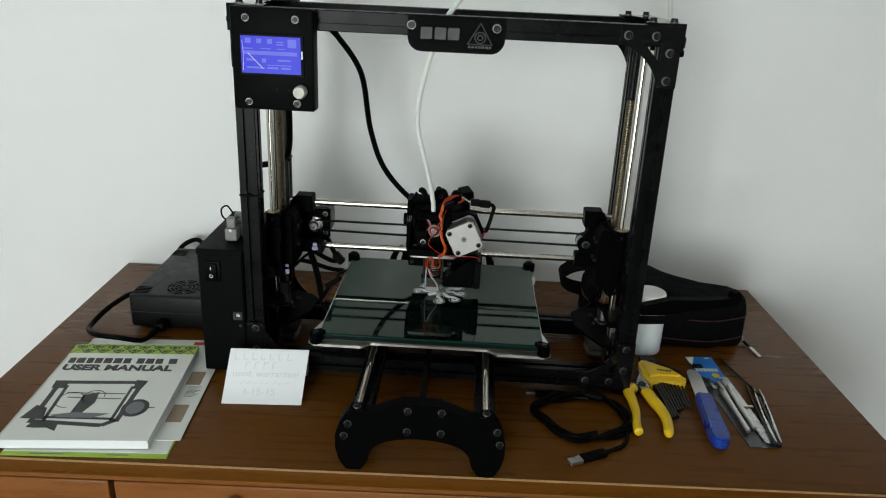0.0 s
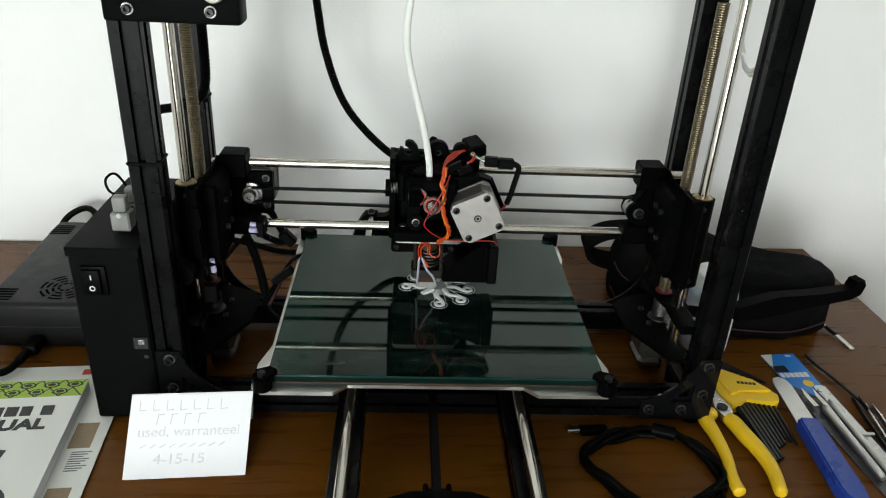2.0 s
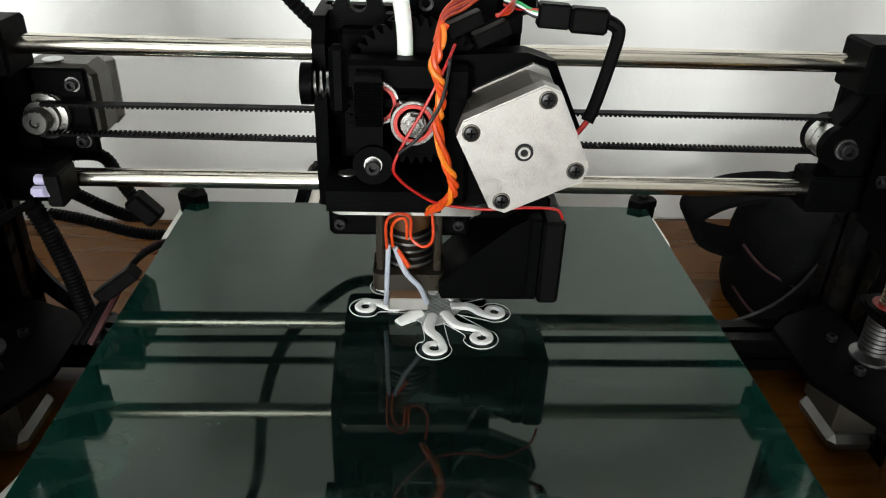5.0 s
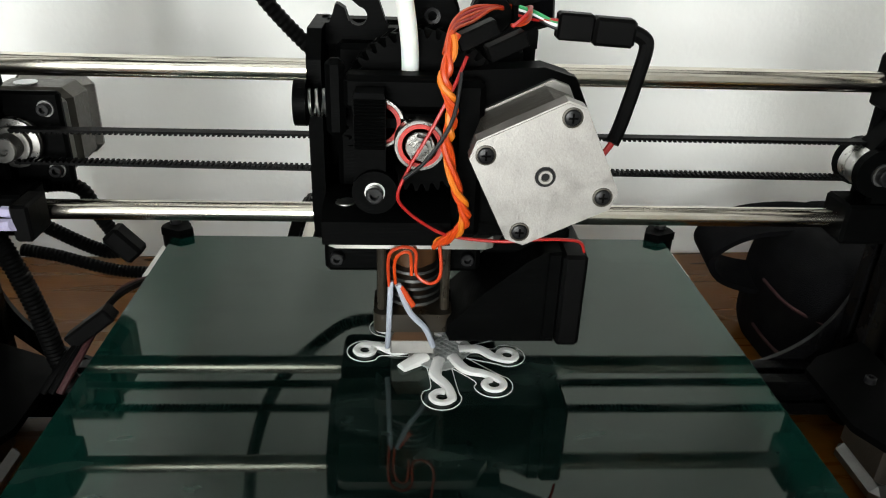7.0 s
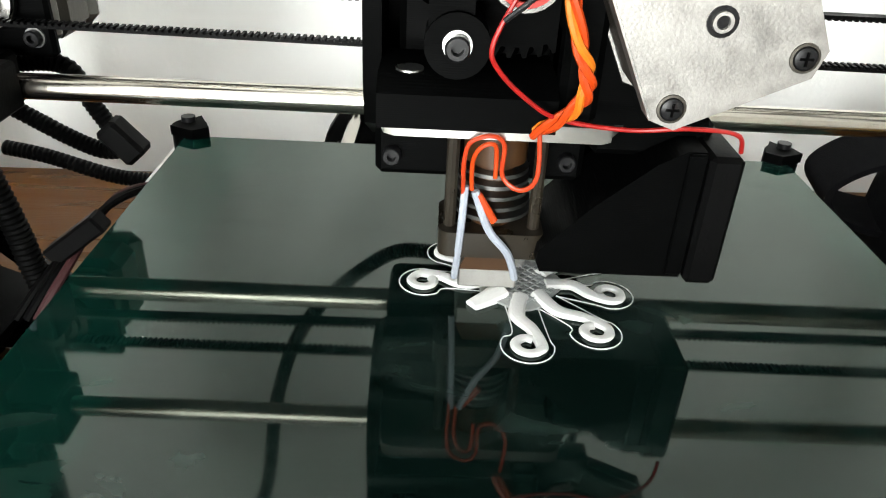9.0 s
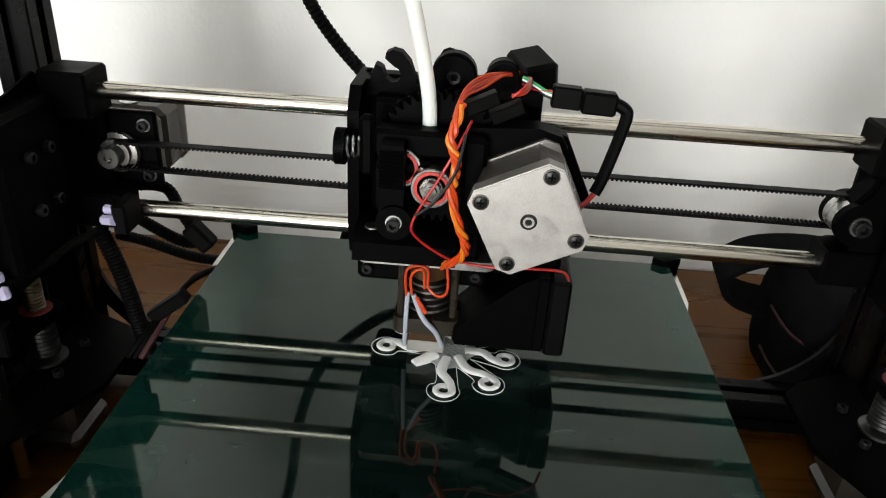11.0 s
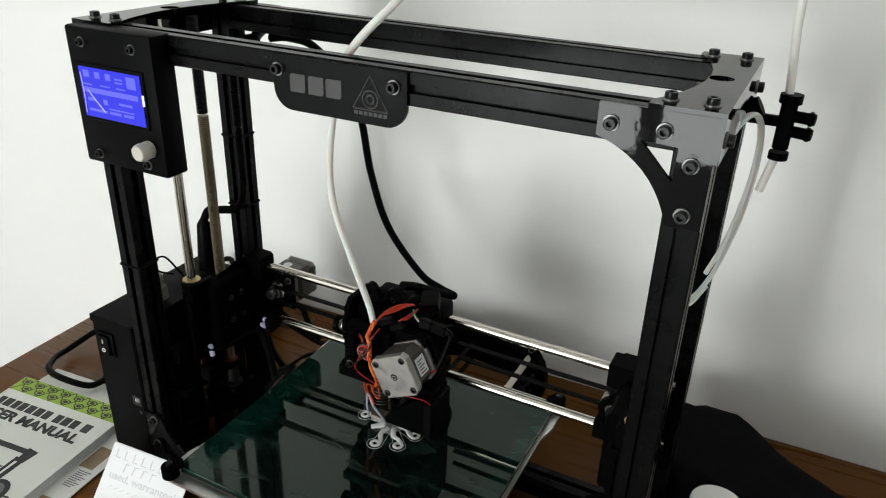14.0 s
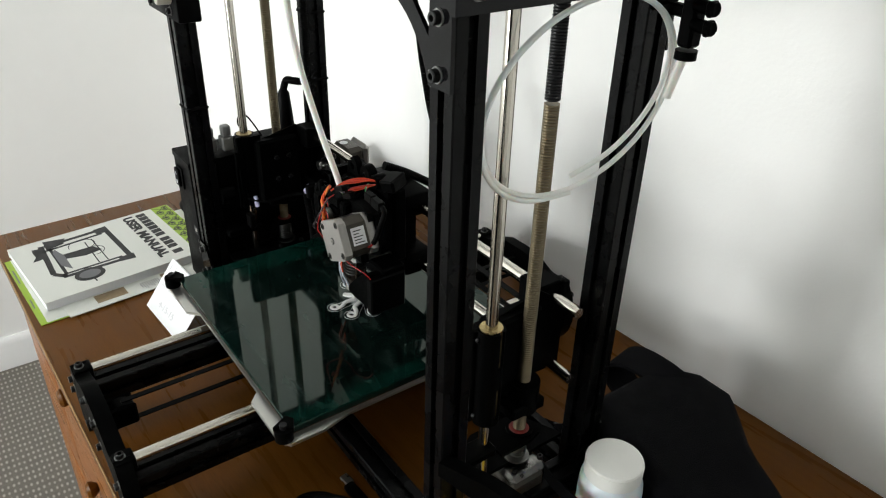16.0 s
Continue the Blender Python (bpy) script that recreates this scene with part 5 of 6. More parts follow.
for k, mat in enumerate((WIRE_GREEN, PAPER, INK, RED)):
    wire("motor_wire", [(-0.0060, 0.0920, 0.2500 - 0.0010 * k), (-0.0010, 0.0860, 0.2490 - 0.0008 * k), (0.0040, 0.0830, 0.2470 - 0.0010 * k + (0.003 if k == 3 else 0)), (0.0100, 0.0820, 0.2460 - 0.0014 * k + (0.005 if k == 3 else 0))], 0.0007, mat)
part("motor_connector", Shape().box((-0.0065, -0.0035, -0.0048), (0.0065, 0.0035, 0.0048), 0.0008).box((0.0065, -0.0040, -0.0058), (0.0220, 0.0040, 0.0042), 0.0012).turned(pose(hx(0.0130), 0.0830, 0.2450, 0, 3, 0)), RUBBER, printer, "black in-line wire connector")
wire("shrink_sleeve", [(0.0330, 0.0830, 0.2440), (0.0385, 0.0825, 0.2415), (0.0400, 0.0820, 0.2380), (0.0375, 0.0800, 0.2270), (0.0330, 0.0770, 0.2110), (0.0300, 0.0750, 0.2040)], 0.0028, RUBBER, "black heat-shrink sleeve", 10)
wire("motor_lead", [(0.0300, 0.0750, 0.2040), (0.0260, 0.0740, 0.1990), (0.0200, 0.0720, 0.1960)], 0.0012, RED)
part("loom_plug", Shape().box((-0.008, -0.012, -0.007), (0.010, 0.012, 0.007), 0.002).turned(pose(hx(-0.0020), 0.1180, 0.2470, 10, -10, 20)), RUBBER, printer)


LIFT = 0.0


def corrugated(pts, r, mat, label="", pitch=0.0020):
    """A ribbed cable sleeve along a curve."""
    path = smooth(pts, 80)
    dist, last, sh = 0.0, path[0], Shape()
    line = [path[0]]
    for p in path[1:]:
        dist += (p - last).length
        last = p
        if dist > pitch / 2:
            line.append(p)
            dist = 0.0
    sh.tube(line, r, 10, 1, radius=lambda i: r if i % 2 else r * 0.86)
    return part("corrugated_loom", sh, mat, printer, label)


corrugated([(-0.205, 0.178, 0.474), (-0.195, 0.200, 0.472), (-0.183, 0.232, 0.455), (-0.1505, 0.256, 0.398), (-0.1363, 0.265, 0.3084), (-0.1122, 0.265, 0.2434), (-0.0650, 0.262, 0.1930), (-0.0330, 0.255, 0.1840), (-0.0110, 0.245, 0.1860), (-0.0040, 0.226, 0.1960), (-0.0085, 0.190, 0.2180), (-0.0120, 0.158, 0.2380), (-0.0150, 0.132, 0.2510)], 0.0048, RUBBER, "black corrugated cable loom")
corrugated([(-0.215, 0.172, 0.474), (-0.236, 0.166, 0.468), (-0.2440, 0.161, 0.445), (-0.2440, 0.160, 0.380), (-0.2450, 0.160, 0.300), (-0.2560, 0.158, 0.276), (-0.2760, 0.155, 0.270), (-0.2950, 0.153, 0.266), (-0.3040, 0.152, 0.252)], 0.0050, RUBBER, "black corrugated loom tied to the post")
corrugated([(-0.232, 0.180, 0.138), (-0.216, 0.188, 0.1425), (-0.1960, 0.191, 0.1410), (-0.1880, 0.191, 0.1250), (-0.1800, 0.190, 0.1120)], 0.0042, RUBBER)
corrugated([(-0.1800, 0.190, 0.1035), (-0.1880, 0.190, 0.1035), (-0.2009, 0.190, 0.1090), (-0.2225, 0.190, 0.1214), (-0.236, 0.188, 0.130)], 0.0042, RUBBER)
part("loom_plug", Shape().box((-0.0100, -0.006, -0.0060), (0.0100, 0.006, 0.0060), 0.0018).turned(pose(-0.1765, 0.190, 0.1085, 0, 48, 0)), RUBBER, printer)
corrugated([(-0.247, 0.215, 0.0915), (-0.2278, 0.215, 0.0879), (-0.1960, 0.215, 0.0786), (-0.1753, 0.215, 0.0768), (-0.150, 0.215, 0.0760)], 0.0040, RUBBER)
corrugated([(-0.2120, 0.132, 0.140), (-0.2074, 0.130, 0.1320), (-0.2028, 0.130, 0.1168), (-0.1980, 0.130, 0.0945), (-0.1950, 0.130, 0.0743), (-0.190, 0.132, 0.050), (-0.178, 0.138, 0.030)], 0.0052, RUBBER)
part("bed_plug", Shape().box((-0.0140, -0.0045, -0.0040), (0.0140, 0.0045, 0.0040), 0.001).turned(pose(-0.1740, 0.128, 0.0930, 0, -38, 0)), RUBBER, printer)
for pts, r, mat in (([(-0.236, 0.060, 0.140), (-0.225, 0.080, 0.135), (-0.215, 0.110, 0.140), (-0.206, 0.125, 0.142)], 0.0022, RUBBER), ([(-0.205, 0.128, 0.147), (-0.197, 0.124, 0.149)], 0.0030, LILAC), ([(-0.205, 0.132, 0.152), (-0.197, 0.130, 0.152)], 0.0028, LILAC), ([(-0.231, 0.0700, 0.128), (-0.232, 0.069, 0.142)], 0.0030, LILAC)):
    part("crimp_lead", Shape().tube(pts, r, 8), mat, printer, "lilac-sleeved crimped lead" if mat is LILAC else "")
part("limit_switch", Shape().box((-0.1985, 0.1240, 0.1400), (-0.1900, 0.1440, 0.1580), 0.0012), RUBBER, printer)
part("limit_switch", Shape().box((-0.2400, 0.0560, 0.1000), (-0.2260, 0.0640, 0.1190), 0.0012), RUBBER, printer)
for k in range(3):
    pts = [(-0.195 + 0.004 * k, 0.110, 0.066), (-0.185 + 0.003 * k, 0.120, 0.080), (-0.170, 0.150 + 0.003 * k, 0.096), (-0.160, 0.185, 0.090)]
    part("bed_lead", Shape().tube(pts, 0.0018, 8), (RUBBER, RUBBER, PIPING)[k], printer)

# feed tube, its guide and the coil of tube on the corner
part("feed_tube", Shape().tube([(hx(-0.0460), 0.0840, 0.2230), (hx(-0.0470), 0.0790, 0.2480), (hx(-0.0555), 0.0690, 0.2920), (-0.0420, 0.0600, 0.3450), (-0.0445, 0.0550, 0.3750), (-0.0400, 0.0480, 0.4100), (-0.0270, 0.0400, 0.4600), (-0.0110, 0.0345, 0.5000), (0.015, 0.050, 0.535), (0.060, 0.090, 0.585), (0.150, 0.150, 0.650), (0.240, 0.180, 0.650), (0.288, 0.182, 0.590), (0.297, 0.178, 0.530), (0.3020, 0.1750, 0.485)], 0.0033, 12, 10), TUBE_WHITE, printer, "white plastic feed tube")
gd = Shape().box((-0.006, -0.006, -0.022), (0.006, 0.006, 0.018), 0.002).cyl((0, 0, 0.015), (0, 0, 0.022), 0.0085, 16).cyl((0, 0, -0.024), (0, 0, -0.030), 0.0075, 16).box((-0.030, -0.004, -0.004), (0, 0.004, 0.004), 0.0015)
for dz in (0.006, -0.006):
    gd.cyl((0.004, -0.003, dz), (0.020, -0.006, dz), 0.0045, 12).box((0.014, -0.010, dz - 0.005), (0.020, 0.000, dz + 0.005), 0.002)
gd.cyl((-0.03, 0, 0.004), (-0.02, 0, 0.010), 0.008, 14)
part("tube_guide", gd.turned(pose(0.3040, 0.1740, 0.4660)), PRINT_BLACK, printer, "black tube guide with two thumb screws")
part("tube_end", Shape().cyl((0.3025, 0.1740, 0.4380), (0.2960, 0.1720, 0.4080), 0.0034, 12), TUBE_WHITE, printer)
coil = []
for k in range(29):
    a = 2 * math.pi * k / 14
    s = min(1.0, max(0.0, (k - 5) / 12))
    coil.append((0.2745 + 0.0140 * math.sin(a) + 0.0020 * s, 0.1080 + (0.0700 + 0.0025 * s) * math.sin(a), 0.4150 - 0.0055 * s - (0.0600 + 0.0060 * s) * math.cos(a) + 0.018 * math.sin(a)))
part("tube_coil", Shape().tube(coil, 0.0019, 10, 6), TUBE_WHITE, printer, "two loops of thin white tube hung on the post")
# spool arm on the post
arm = Shape().prism([(0, -0.006), (0, 0.008), (0.045, 0.014), (0.100, 0.010), (0.138, 0.010), (0.141, 0.018), (0.150, 0.019), (0.154, 0.012), (0.151, 0.002), (0.140, -0.002), (0.098, -0.004), (0.030, -0.008)], -0.006, 0.006)
part("spool_arm", arm.turned(Matrix.Translation((0.2740, 0.0060, 0.1310)) @ Matrix.Rotation(radians(16), 4, "Z")), PRINT_BLACK, printer, "black hooked arm on the post")

# ---- the print on the bed ----
Z0 = GLASS_Z + 0.0001
arms = [((-0.0050, 0.0600), 200, -1), ((0.0175, 0.0683), 150, -1), ((0.0258, 0.0905), 120, 1), ((-0.0381, 0.0943), 60, 1), ((-0.0288, 0.1145), 0, -1), ((-0.0066, 0.1220), -20, -1), ((0.0220, 0.1120), 180, 1)]
BC = Vector((-0.0050, 0.0960))
octo = thing("plastic_print", (BC.x, BC.y, Z0), "half-printed flat white plastic octopus shape on the glass", "plastic print")
for (cx, cy), _, turn in arms:
    c = Vector((cx, cy))
    out = (c - BC)
    side = Vector((-out.y, out.x)).normalized() * turn
    d = out.normalized()
    root = BC + d * 0.0095
    # the arm runs past the curl on one side and winds round it
    pts = [root, root.lerp(c, 0.42) + side * 0.0020, root.lerp(c, 0.72) - side * 0.0024, c - side * 0.0044]
    a0 = math.atan2(-side.y, -side.x)
    for k in range(1, 9):
        a = a0 + turn * k * radians(38)
        r = 0.0046 - 0.00016 * k
        pts.append(c + Vector((math.cos(a), math.sin(a))) * r)
    path = smooth([(p.x, p.y, Z0 + 0.0006) for p in pts], 6)
    n = len(path)
    arm_sh = Shape().tube(path, 0.0016, 8, 1, radius=lambda i: 0.0031 - 0.0014 * min(1.0, i / (0.36 * n)))
    arm_sh.v = [(x, y, max(Z0, Z0 + (z - Z0) * 0.7)) for x, y, z in arm_sh.v]
    part("printed_arm", arm_sh, PLA_WHITE, octo)
    ring = [c + Vector((math.cos(a0 + turn * k * radians(30)), math.sin(a0 + turn * k * radians(30)))) * 0.0084 for k in range(-1, 9)]
    line = [root + d * 0.004 - side * 0.0052] + ring + [root + d * 0.003 + side * 0.0058]
    part("skirt_line", Shape().tube([(p.x, p.y, Z0 + 0.00012) for p in line], 0.00022, 5, 5), PLA_WHITE, octo)
stub = Vector((-0.0220, 0.0800))
arm_sh = Shape().tube([(BC.x - 0.007, BC.y - 0.007, Z0 + 0.0006), (-0.0160, 0.0850, Z0 + 0.0006), (stub.x, stub.y, Z0 + 0.0006)], 0.0025, 8, 5, radius=lambda i: 0.0046 - 0.0019 * i / 10)
arm_sh.v = [(x, y, max(Z0, Z0 + (z - Z0) * 0.75)) for x, y, z in arm_sh.v]
part("printed_arm", arm_sh, PLA_WHITE, octo)
blob = [(BC.x + (0.0145 + 0.0014 * math.cos(5 * a)) * math.cos(a), BC.y + (0.0162 + 0.0012 * math.sin(3 * a)) * math.sin(a)) for a in [2 * math.pi * k / 40 for k in range(40)]]
part("printed_body", Shape().prism(blob, Z0, Z0 + 0.0008, "z"), PLA_THIN, octo, "thin translucent first layers")
lat = Shape()
for k in range(-5, 6):
    for s in (1, -1):
        o = 0.0026 * k
        h = math.sqrt(max(0.0, 0.0132 ** 2 - o * o))
        if h < 0.002:
            continue
        u, w = Vector((1, s)).normalized(), Vector((-s, 1)).normalized()
        a, b = BC + w * o - u * h, BC + w * o + u * h
        lat.tube([(a.x, a.y, Z0 + 0.0009), (b.x, b.y, Z0 + 0.0009)], 0.0004, 6, 1)
part("infill_lattice", lat, PLA_THIN, octo)

# ---- power supply ----
psu = thing("power_supply", (-0.425, 0.225, 0), "black plastic power supply brick with a round vent on the desk", "power supply")
PB = (-0.5020, 0.1180, -0.3480, 0.3300)
part("case", Shape().box((PB[0], PB[1], 0.003), (PB[2], PB[3], 0.0600), 0.006, 3), material("black_abs_case", (0.006, 0.006, 0.0063), 0.4, vary=0.2, scale=60, spec=0.2, bump=0.25, bump_scale=1600), psu)
part("seam", Shape().box((PB[0] - 0.0004, PB[1] - 0.0004, 0.0300), (PB[2] + 0.0004, PB[3] + 0.0004, 0.0312)), INK, psu)
# vents are thin black patches on the lid; the shade of their depth is painted
vent = Shape()
for r in (0.008, 0.014, 0.020, 0.026):
    for k in range(8):
        a0 = 45 * k + 6 + r * 600
        vent.prism(arc(-0.4250, 0.1560, r + 0.0013, a0, a0 + 33, 4) + arc(-0.4250, 0.1560, r - 0.0013, a0 + 33, a0, 4), 0.0598, 0.0603, "z")
part("fan_vent", vent, SLOT, psu, "ring of fan slots, their dark depth painted on")
for y in (0.126, 0.290):
    for k in range(5):
        part("vent_slot", Shape().box((-0.4990, y + 0.0055 * k, 0.0598), (-0.4740, y + 0.0028 + 0.0055 * k, 0.0603)), SLOT, psu)
for x in (PB[0] + 0.02, PB[2] - 0.02):
    for y in (PB[1] + 0.02, PB[3] - 0.02):
        part("foot", Shape().cyl((x, y, 0), (x, y, 0.004), 0.007, 14), RUBBER, psu)
part("front_plug", Shape().box((-0.4560, 0.0930, 0.0080), (-0.4400, 0.1178, 0.0220), 0.004, 2).cyl((-0.4520, 0.0780, 0.014), (-0.4490, 0.0930, 0.015), 0.0050, 12), RUBBER, psu)
part("mains_cord", Shape().tube([(-0.4515, 0.0800, 0.0140), (-0.4620, 0.0620, 0.0110), (-0.4900, 0.0470, 0.0220), (-0.5230, 0.0520, 0.0220), (-0.5500, 0.0800, 0.0150), (-0.5620, 0.1150, 0.0080), (-0.5500, 0.1500, 0.0200), (-0.5250, 0.1720, 0.0340), (-0.5010, 0.1840, 0.0360)], 0.0042, 12), RUBBER, psu, "black mains cord looped on the desk")
part("output_cord", Shape().tube([(-0.455, 0.329, 0.040), (-0.462, 0.350, 0.060), (-0.480, 0.362, 0.064), (-0.505, 0.358, 0.050), (-0.520, 0.335, 0.020), (-0.522, 0.300, 0.0045), (-0.515, 0.260, 0.0045), (-0.508, 0.230, 0.0045)], 0.0042, 12), RUBBER, psu)

# ---- manual and sheets ----
BA, BW, BH, BT = 4.6, 0.176, 0.237, 0.0125
BM = pose(-0.4390, -0.0865, 0.0030, 0, 0, BA)


def on_desk(x0, y0, x1, y1, z0, z1, m):
    return Shape().box((x0, y0, z0), (x1, y1, z1)).turned(m)


book = thing("user_manual", (-0.44, -0.074, 0.003), "thick white paperback user manual with a green patterned band", "book")
part("page_block", Shape().box((-BW / 2 + 0.001, -BH / 2 + 0.001, 0), (BW / 2 - 0.001, BH / 2 - 0.001, BT - 0.0005)).turned(BM), PAPER, book)
part("front_cover", Shape().box((-BW / 2, -BH / 2, BT - 0.0004), (BW / 2, BH / 2, BT)).turned(BM), COVER, book)
part("spine", Shape().box((-BW / 2 - 0.0005, -BH / 2, 0), (-BW / 2 + 0.0009, BH / 2, BT)).turned(BM), COVER, book)
part("green_band", on_desk(-BW / 2, BH / 2 - 0.0270, BW / 2, BH / 2 - 0.0006, BT, BT + 0.0002, BM), GREEN, book, "lime green band with dark diamond pattern")
pat, pin = Shape(), Shape()
for k in range(8):
    cx = -BW / 2 + 0.0110 + 0.0220 * k
    for cy in (BH / 2 - 0.0085, BH / 2 - 0.0195):
        x = cx + (0.0110 if cy < BH / 2 - 0.012 else 0)
        if x > BW / 2 - 0.008:
            continue
        r = 0.0066
        pat.prism([(x + 1.25 * (r if q % 2 else r * 0.84) * math.cos(math.pi * q / 10), cy + 0.78 * (r if q % 2 else r * 0.84) * math.sin(math.pi * q / 10)) for q in range(20)], BT + 0.0002, BT + 0.0004, "z")
        pin.prism([(x + 1.3 * 0.0042 * math.cos(math.pi * q / 8), cy + 0.8 * 0.0042 * math.sin(math.pi * q / 8)) for q in range(16)], BT + 0.0004, BT + 0.0005, "z")
    for s in (1, -1):
        a, b = Vector((cx - 0.0110 * s, BH / 2 - 0.0268)), Vector((cx + 0.0110 * s, BH / 2 - 0.0010))
        a.x, b.x = max(-BW / 2 + 0.0008, min(BW / 2 - 0.0008, a.x)), max(-BW / 2 + 0.0008, min(BW / 2 - 0.0008, b.x))
        pat.prism([(a.x - 0.0008, a.y), (a.x + 0.0008, a.y), (b.x + 0.0008, b.y), (b.x - 0.0008, b.y)], BT + 0.0002, BT + 0.00035, "z")
part("band_pattern", pat.turned(BM), INK, book)
part("band_rings", pin.turned(BM), GREEN, book)
core = Shape()
for k in range(8):
    for cy, o in ((BH / 2 - 0.0085, 0), (BH / 2 - 0.0195, 0.0110)):
        x = -BW / 2 + 0.0110 + 0.0220 * k + o
        if x < BW / 2 - 0.008:
            core.prism([(x + 1.3 * 0.0030 * math.cos(math.pi * q / 6), cy + 0.8 * 0.0030 * math.sin(math.pi * q / 6)) for q in range(12)], BT + 0.0005, BT + 0.0006, "z")
part("band_cores", core.turned(BM), INK, book)
# title: a row of plain blocks for the maker's words, then the readable line
x = -0.0800
for w in (0.0105, 0.0130, 0.0105, 0.0118, 0.0130, 0.0130, 0.0118, 0, 0.0118, 0.0130, 0.0118, 0, 0.0130):
    if w:
        bl = Shape().prism([(x, 0.0635), (x + w * 0.86, 0.0635), (x + w * 0.86 - 0.001, 0.0775), (x - 0.001, 0.0775)], BT, BT + 0.0003, "z")
        part("title_bar", bl.turned(BM), INK, book)
    x += w + 0.0006 if w else 0.0060
text_part("title", "USER MANUAL", 0.0200, INK, book, BM @ Matrix.Translation((-0.0810, 0.0440, BT + 0.0003)), 1.12, 0.0009)


# picture of the machine on the cover
def cover_line(sh, pts, w, z=0.0):
    for a, b in zip(pts, pts[1:]):
        a, b = Vector(a), Vector(b)
        q = Vector((-(b - a).y, (b - a).x)).normalized() * w / 2
        sh.prism([tuple(a - q), tuple(b - q), tuple(b + q), tuple(a + q)], BT + z, BT + z + 0.0002, "z")


DM = BM @ Matrix.Translation((0, 0.0125, 0))
dr = Shape()
cover_line(dr, [(-0.072, -0.001), (0.042, 0.0)], 0.0075)
cover_line(dr, [(-0.0676, -0.003), (-0.0645, -0.088)], 0.0065)
cover_line(dr, [(-0.0549, -0.009), (-0.0501, -0.093)], 0.0045)
cover_line(dr, [(0.0396, -0.003), (0.0369, -0.092)], 0.0065)
cover_line(dr, [(0.0301, -0.010), (0.0300, -0.092)], 0.0040)
cover_line(dr, [(-0.0682, -0.0917), (0.0222, -0.1003), (0.0360, -0.0880)], 0.0075)
cover_line(dr, [(-0.0620, -0.0830), (0.0300, -0.0860)], 0.0045)
cover_line(dr, [(-0.0480, -0.0270), (0.0270, -0.0285)], 0.0016)
cover_line(dr, [(-0.0430, -0.0378), (0.0258, -0.0407)], 0.0016)
for p in ([(-0.0804, -0.0858), (-0.0731, -0.0567), (-0.0577, -0.063), (-0.0522, -0.0879)], [(-0.0648, -0.1047), (-0.0622, -0.0928), (-0.0301, -0.0949), (-0.0279, -0.1126), (-0.0403, -0.1057), (-0.0563, -0.1058)], [(-0.0246, -0.0334), (-0.0075, -0.0249), (-0.0041, -0.0491), (-0.0116, -0.0750), (-0.0261, -0.0851), (-0.0253, -0.0701)], [(0.0300, 0.0060), (0.0460, 0.0040), (0.0430, -0.0160), (0.0320, -0.0160)], [(-0.075, 0.003), (-0.055, 0.003), (-0.057, -0.016), (-0.073, -0.016)]):
    dr.prism(p, BT, BT + 0.0003, "z")
dr.prism([(0.0500 + 0.0170 * math.cos(q * math.pi / 10), -0.0614 + 0.0200 * math.sin(q * math.pi / 10)) for q in range(20)], BT + 0.0002, BT + 0.0004, "z")
cover_line(dr, [(0.0500, -0.0614), (0.0740, -0.0600)], 0.0022)
for cx, cy, r in ((-0.0110, -0.0360, 0.0150), (-0.0380, -0.0440, 0.0180)):
    cover_line(dr, [(cx + r * 0.9 * math.cos(q * math.pi / 9), cy + r * math.sin(q * math.pi / 9)) for q in range(15)], 0.0012, 0.0001)
part("cover_picture", dr.turned(DM), INK, book, "dark printed picture of a framed machine")
dg = Shape().prism([(-0.0476, -0.0790), (-0.0219, -0.0730), (0.0223, -0.0750), (0.0045, -0.0850), (-0.0368, -0.0840)], BT + 0.0003, BT + 0.0005, "z")
dg.prism([(0.0500 + 0.0110 * math.cos(q * math.pi / 10), -0.0614 + 0.0140 * math.sin(q * math.pi / 10)) for q in range(20)], BT + 0.0004, BT + 0.0006, "z")
part("picture_shade", dg.turned(DM), INK_GREY, book)
SM = pose(-0.4130, -0.0800, 0.0, 0, 0, 3.0)
sheet = thing("leaflet", (-0.413, -0.08, 0), "lime-edged paper leaflet lying under the manual", "paper")
part("leaf", Shape().box((-0.1030, -0.1350, 0.0004), (0.0900, 0.1350, 0.0013)).turned(SM), GREEN, sheet)
part("leaf_face", Shape().box((-0.1030, -0.1270, 0.0013), (0.0880, 0.1330, 0.0016)).turned(SM), COVER, sheet)
for x0, x1 in ((-0.070, -0.030), (0.020, 0.045)):
    part("fine_print", Shape().box((x0, -0.1320, 0.0014), (x1, -0.1305, 0.0017)).turned(SM), INK_GREY, sheet)
QM = pose(-0.4000, -0.0640, 0.0, 0, 0, 4.0)
sh2 = thing("brochure", (-0.4, -0.064, 0.0018), "cream printed brochure with brown photos under the manual", "paper")
part("leaf", Shape().box((-0.1250, -0.1180, 0.0017), (0.0800, 0.1400, 0.0028)).turned(QM), COVER, sh2)
for y0, y1 in ((-0.080, -0.040), (0.010, 0.045)):
    part("photo", Shape().box((0.0500, y0, 0.0028), (0.0700, y1, 0.0030)).turned(QM), PHOTO, sh2)
part("photo", Shape().box((0.0300, 0.1240, 0.0028), (0.0560, 0.1330, 0.0030)).turned(QM), ORANGE, sh2)
fp = Shape()
for k in range(9):
    fp.box((0.0560, -0.020 + 0.003 * k, 0.0028), (0.0560 + 0.012 + 0.006 * ((k * 7) % 3) / 2, -0.0188 + 0.003 * k, 0.0030))
part("fine_print", fp.turned(QM), INK_GREY, sh2)

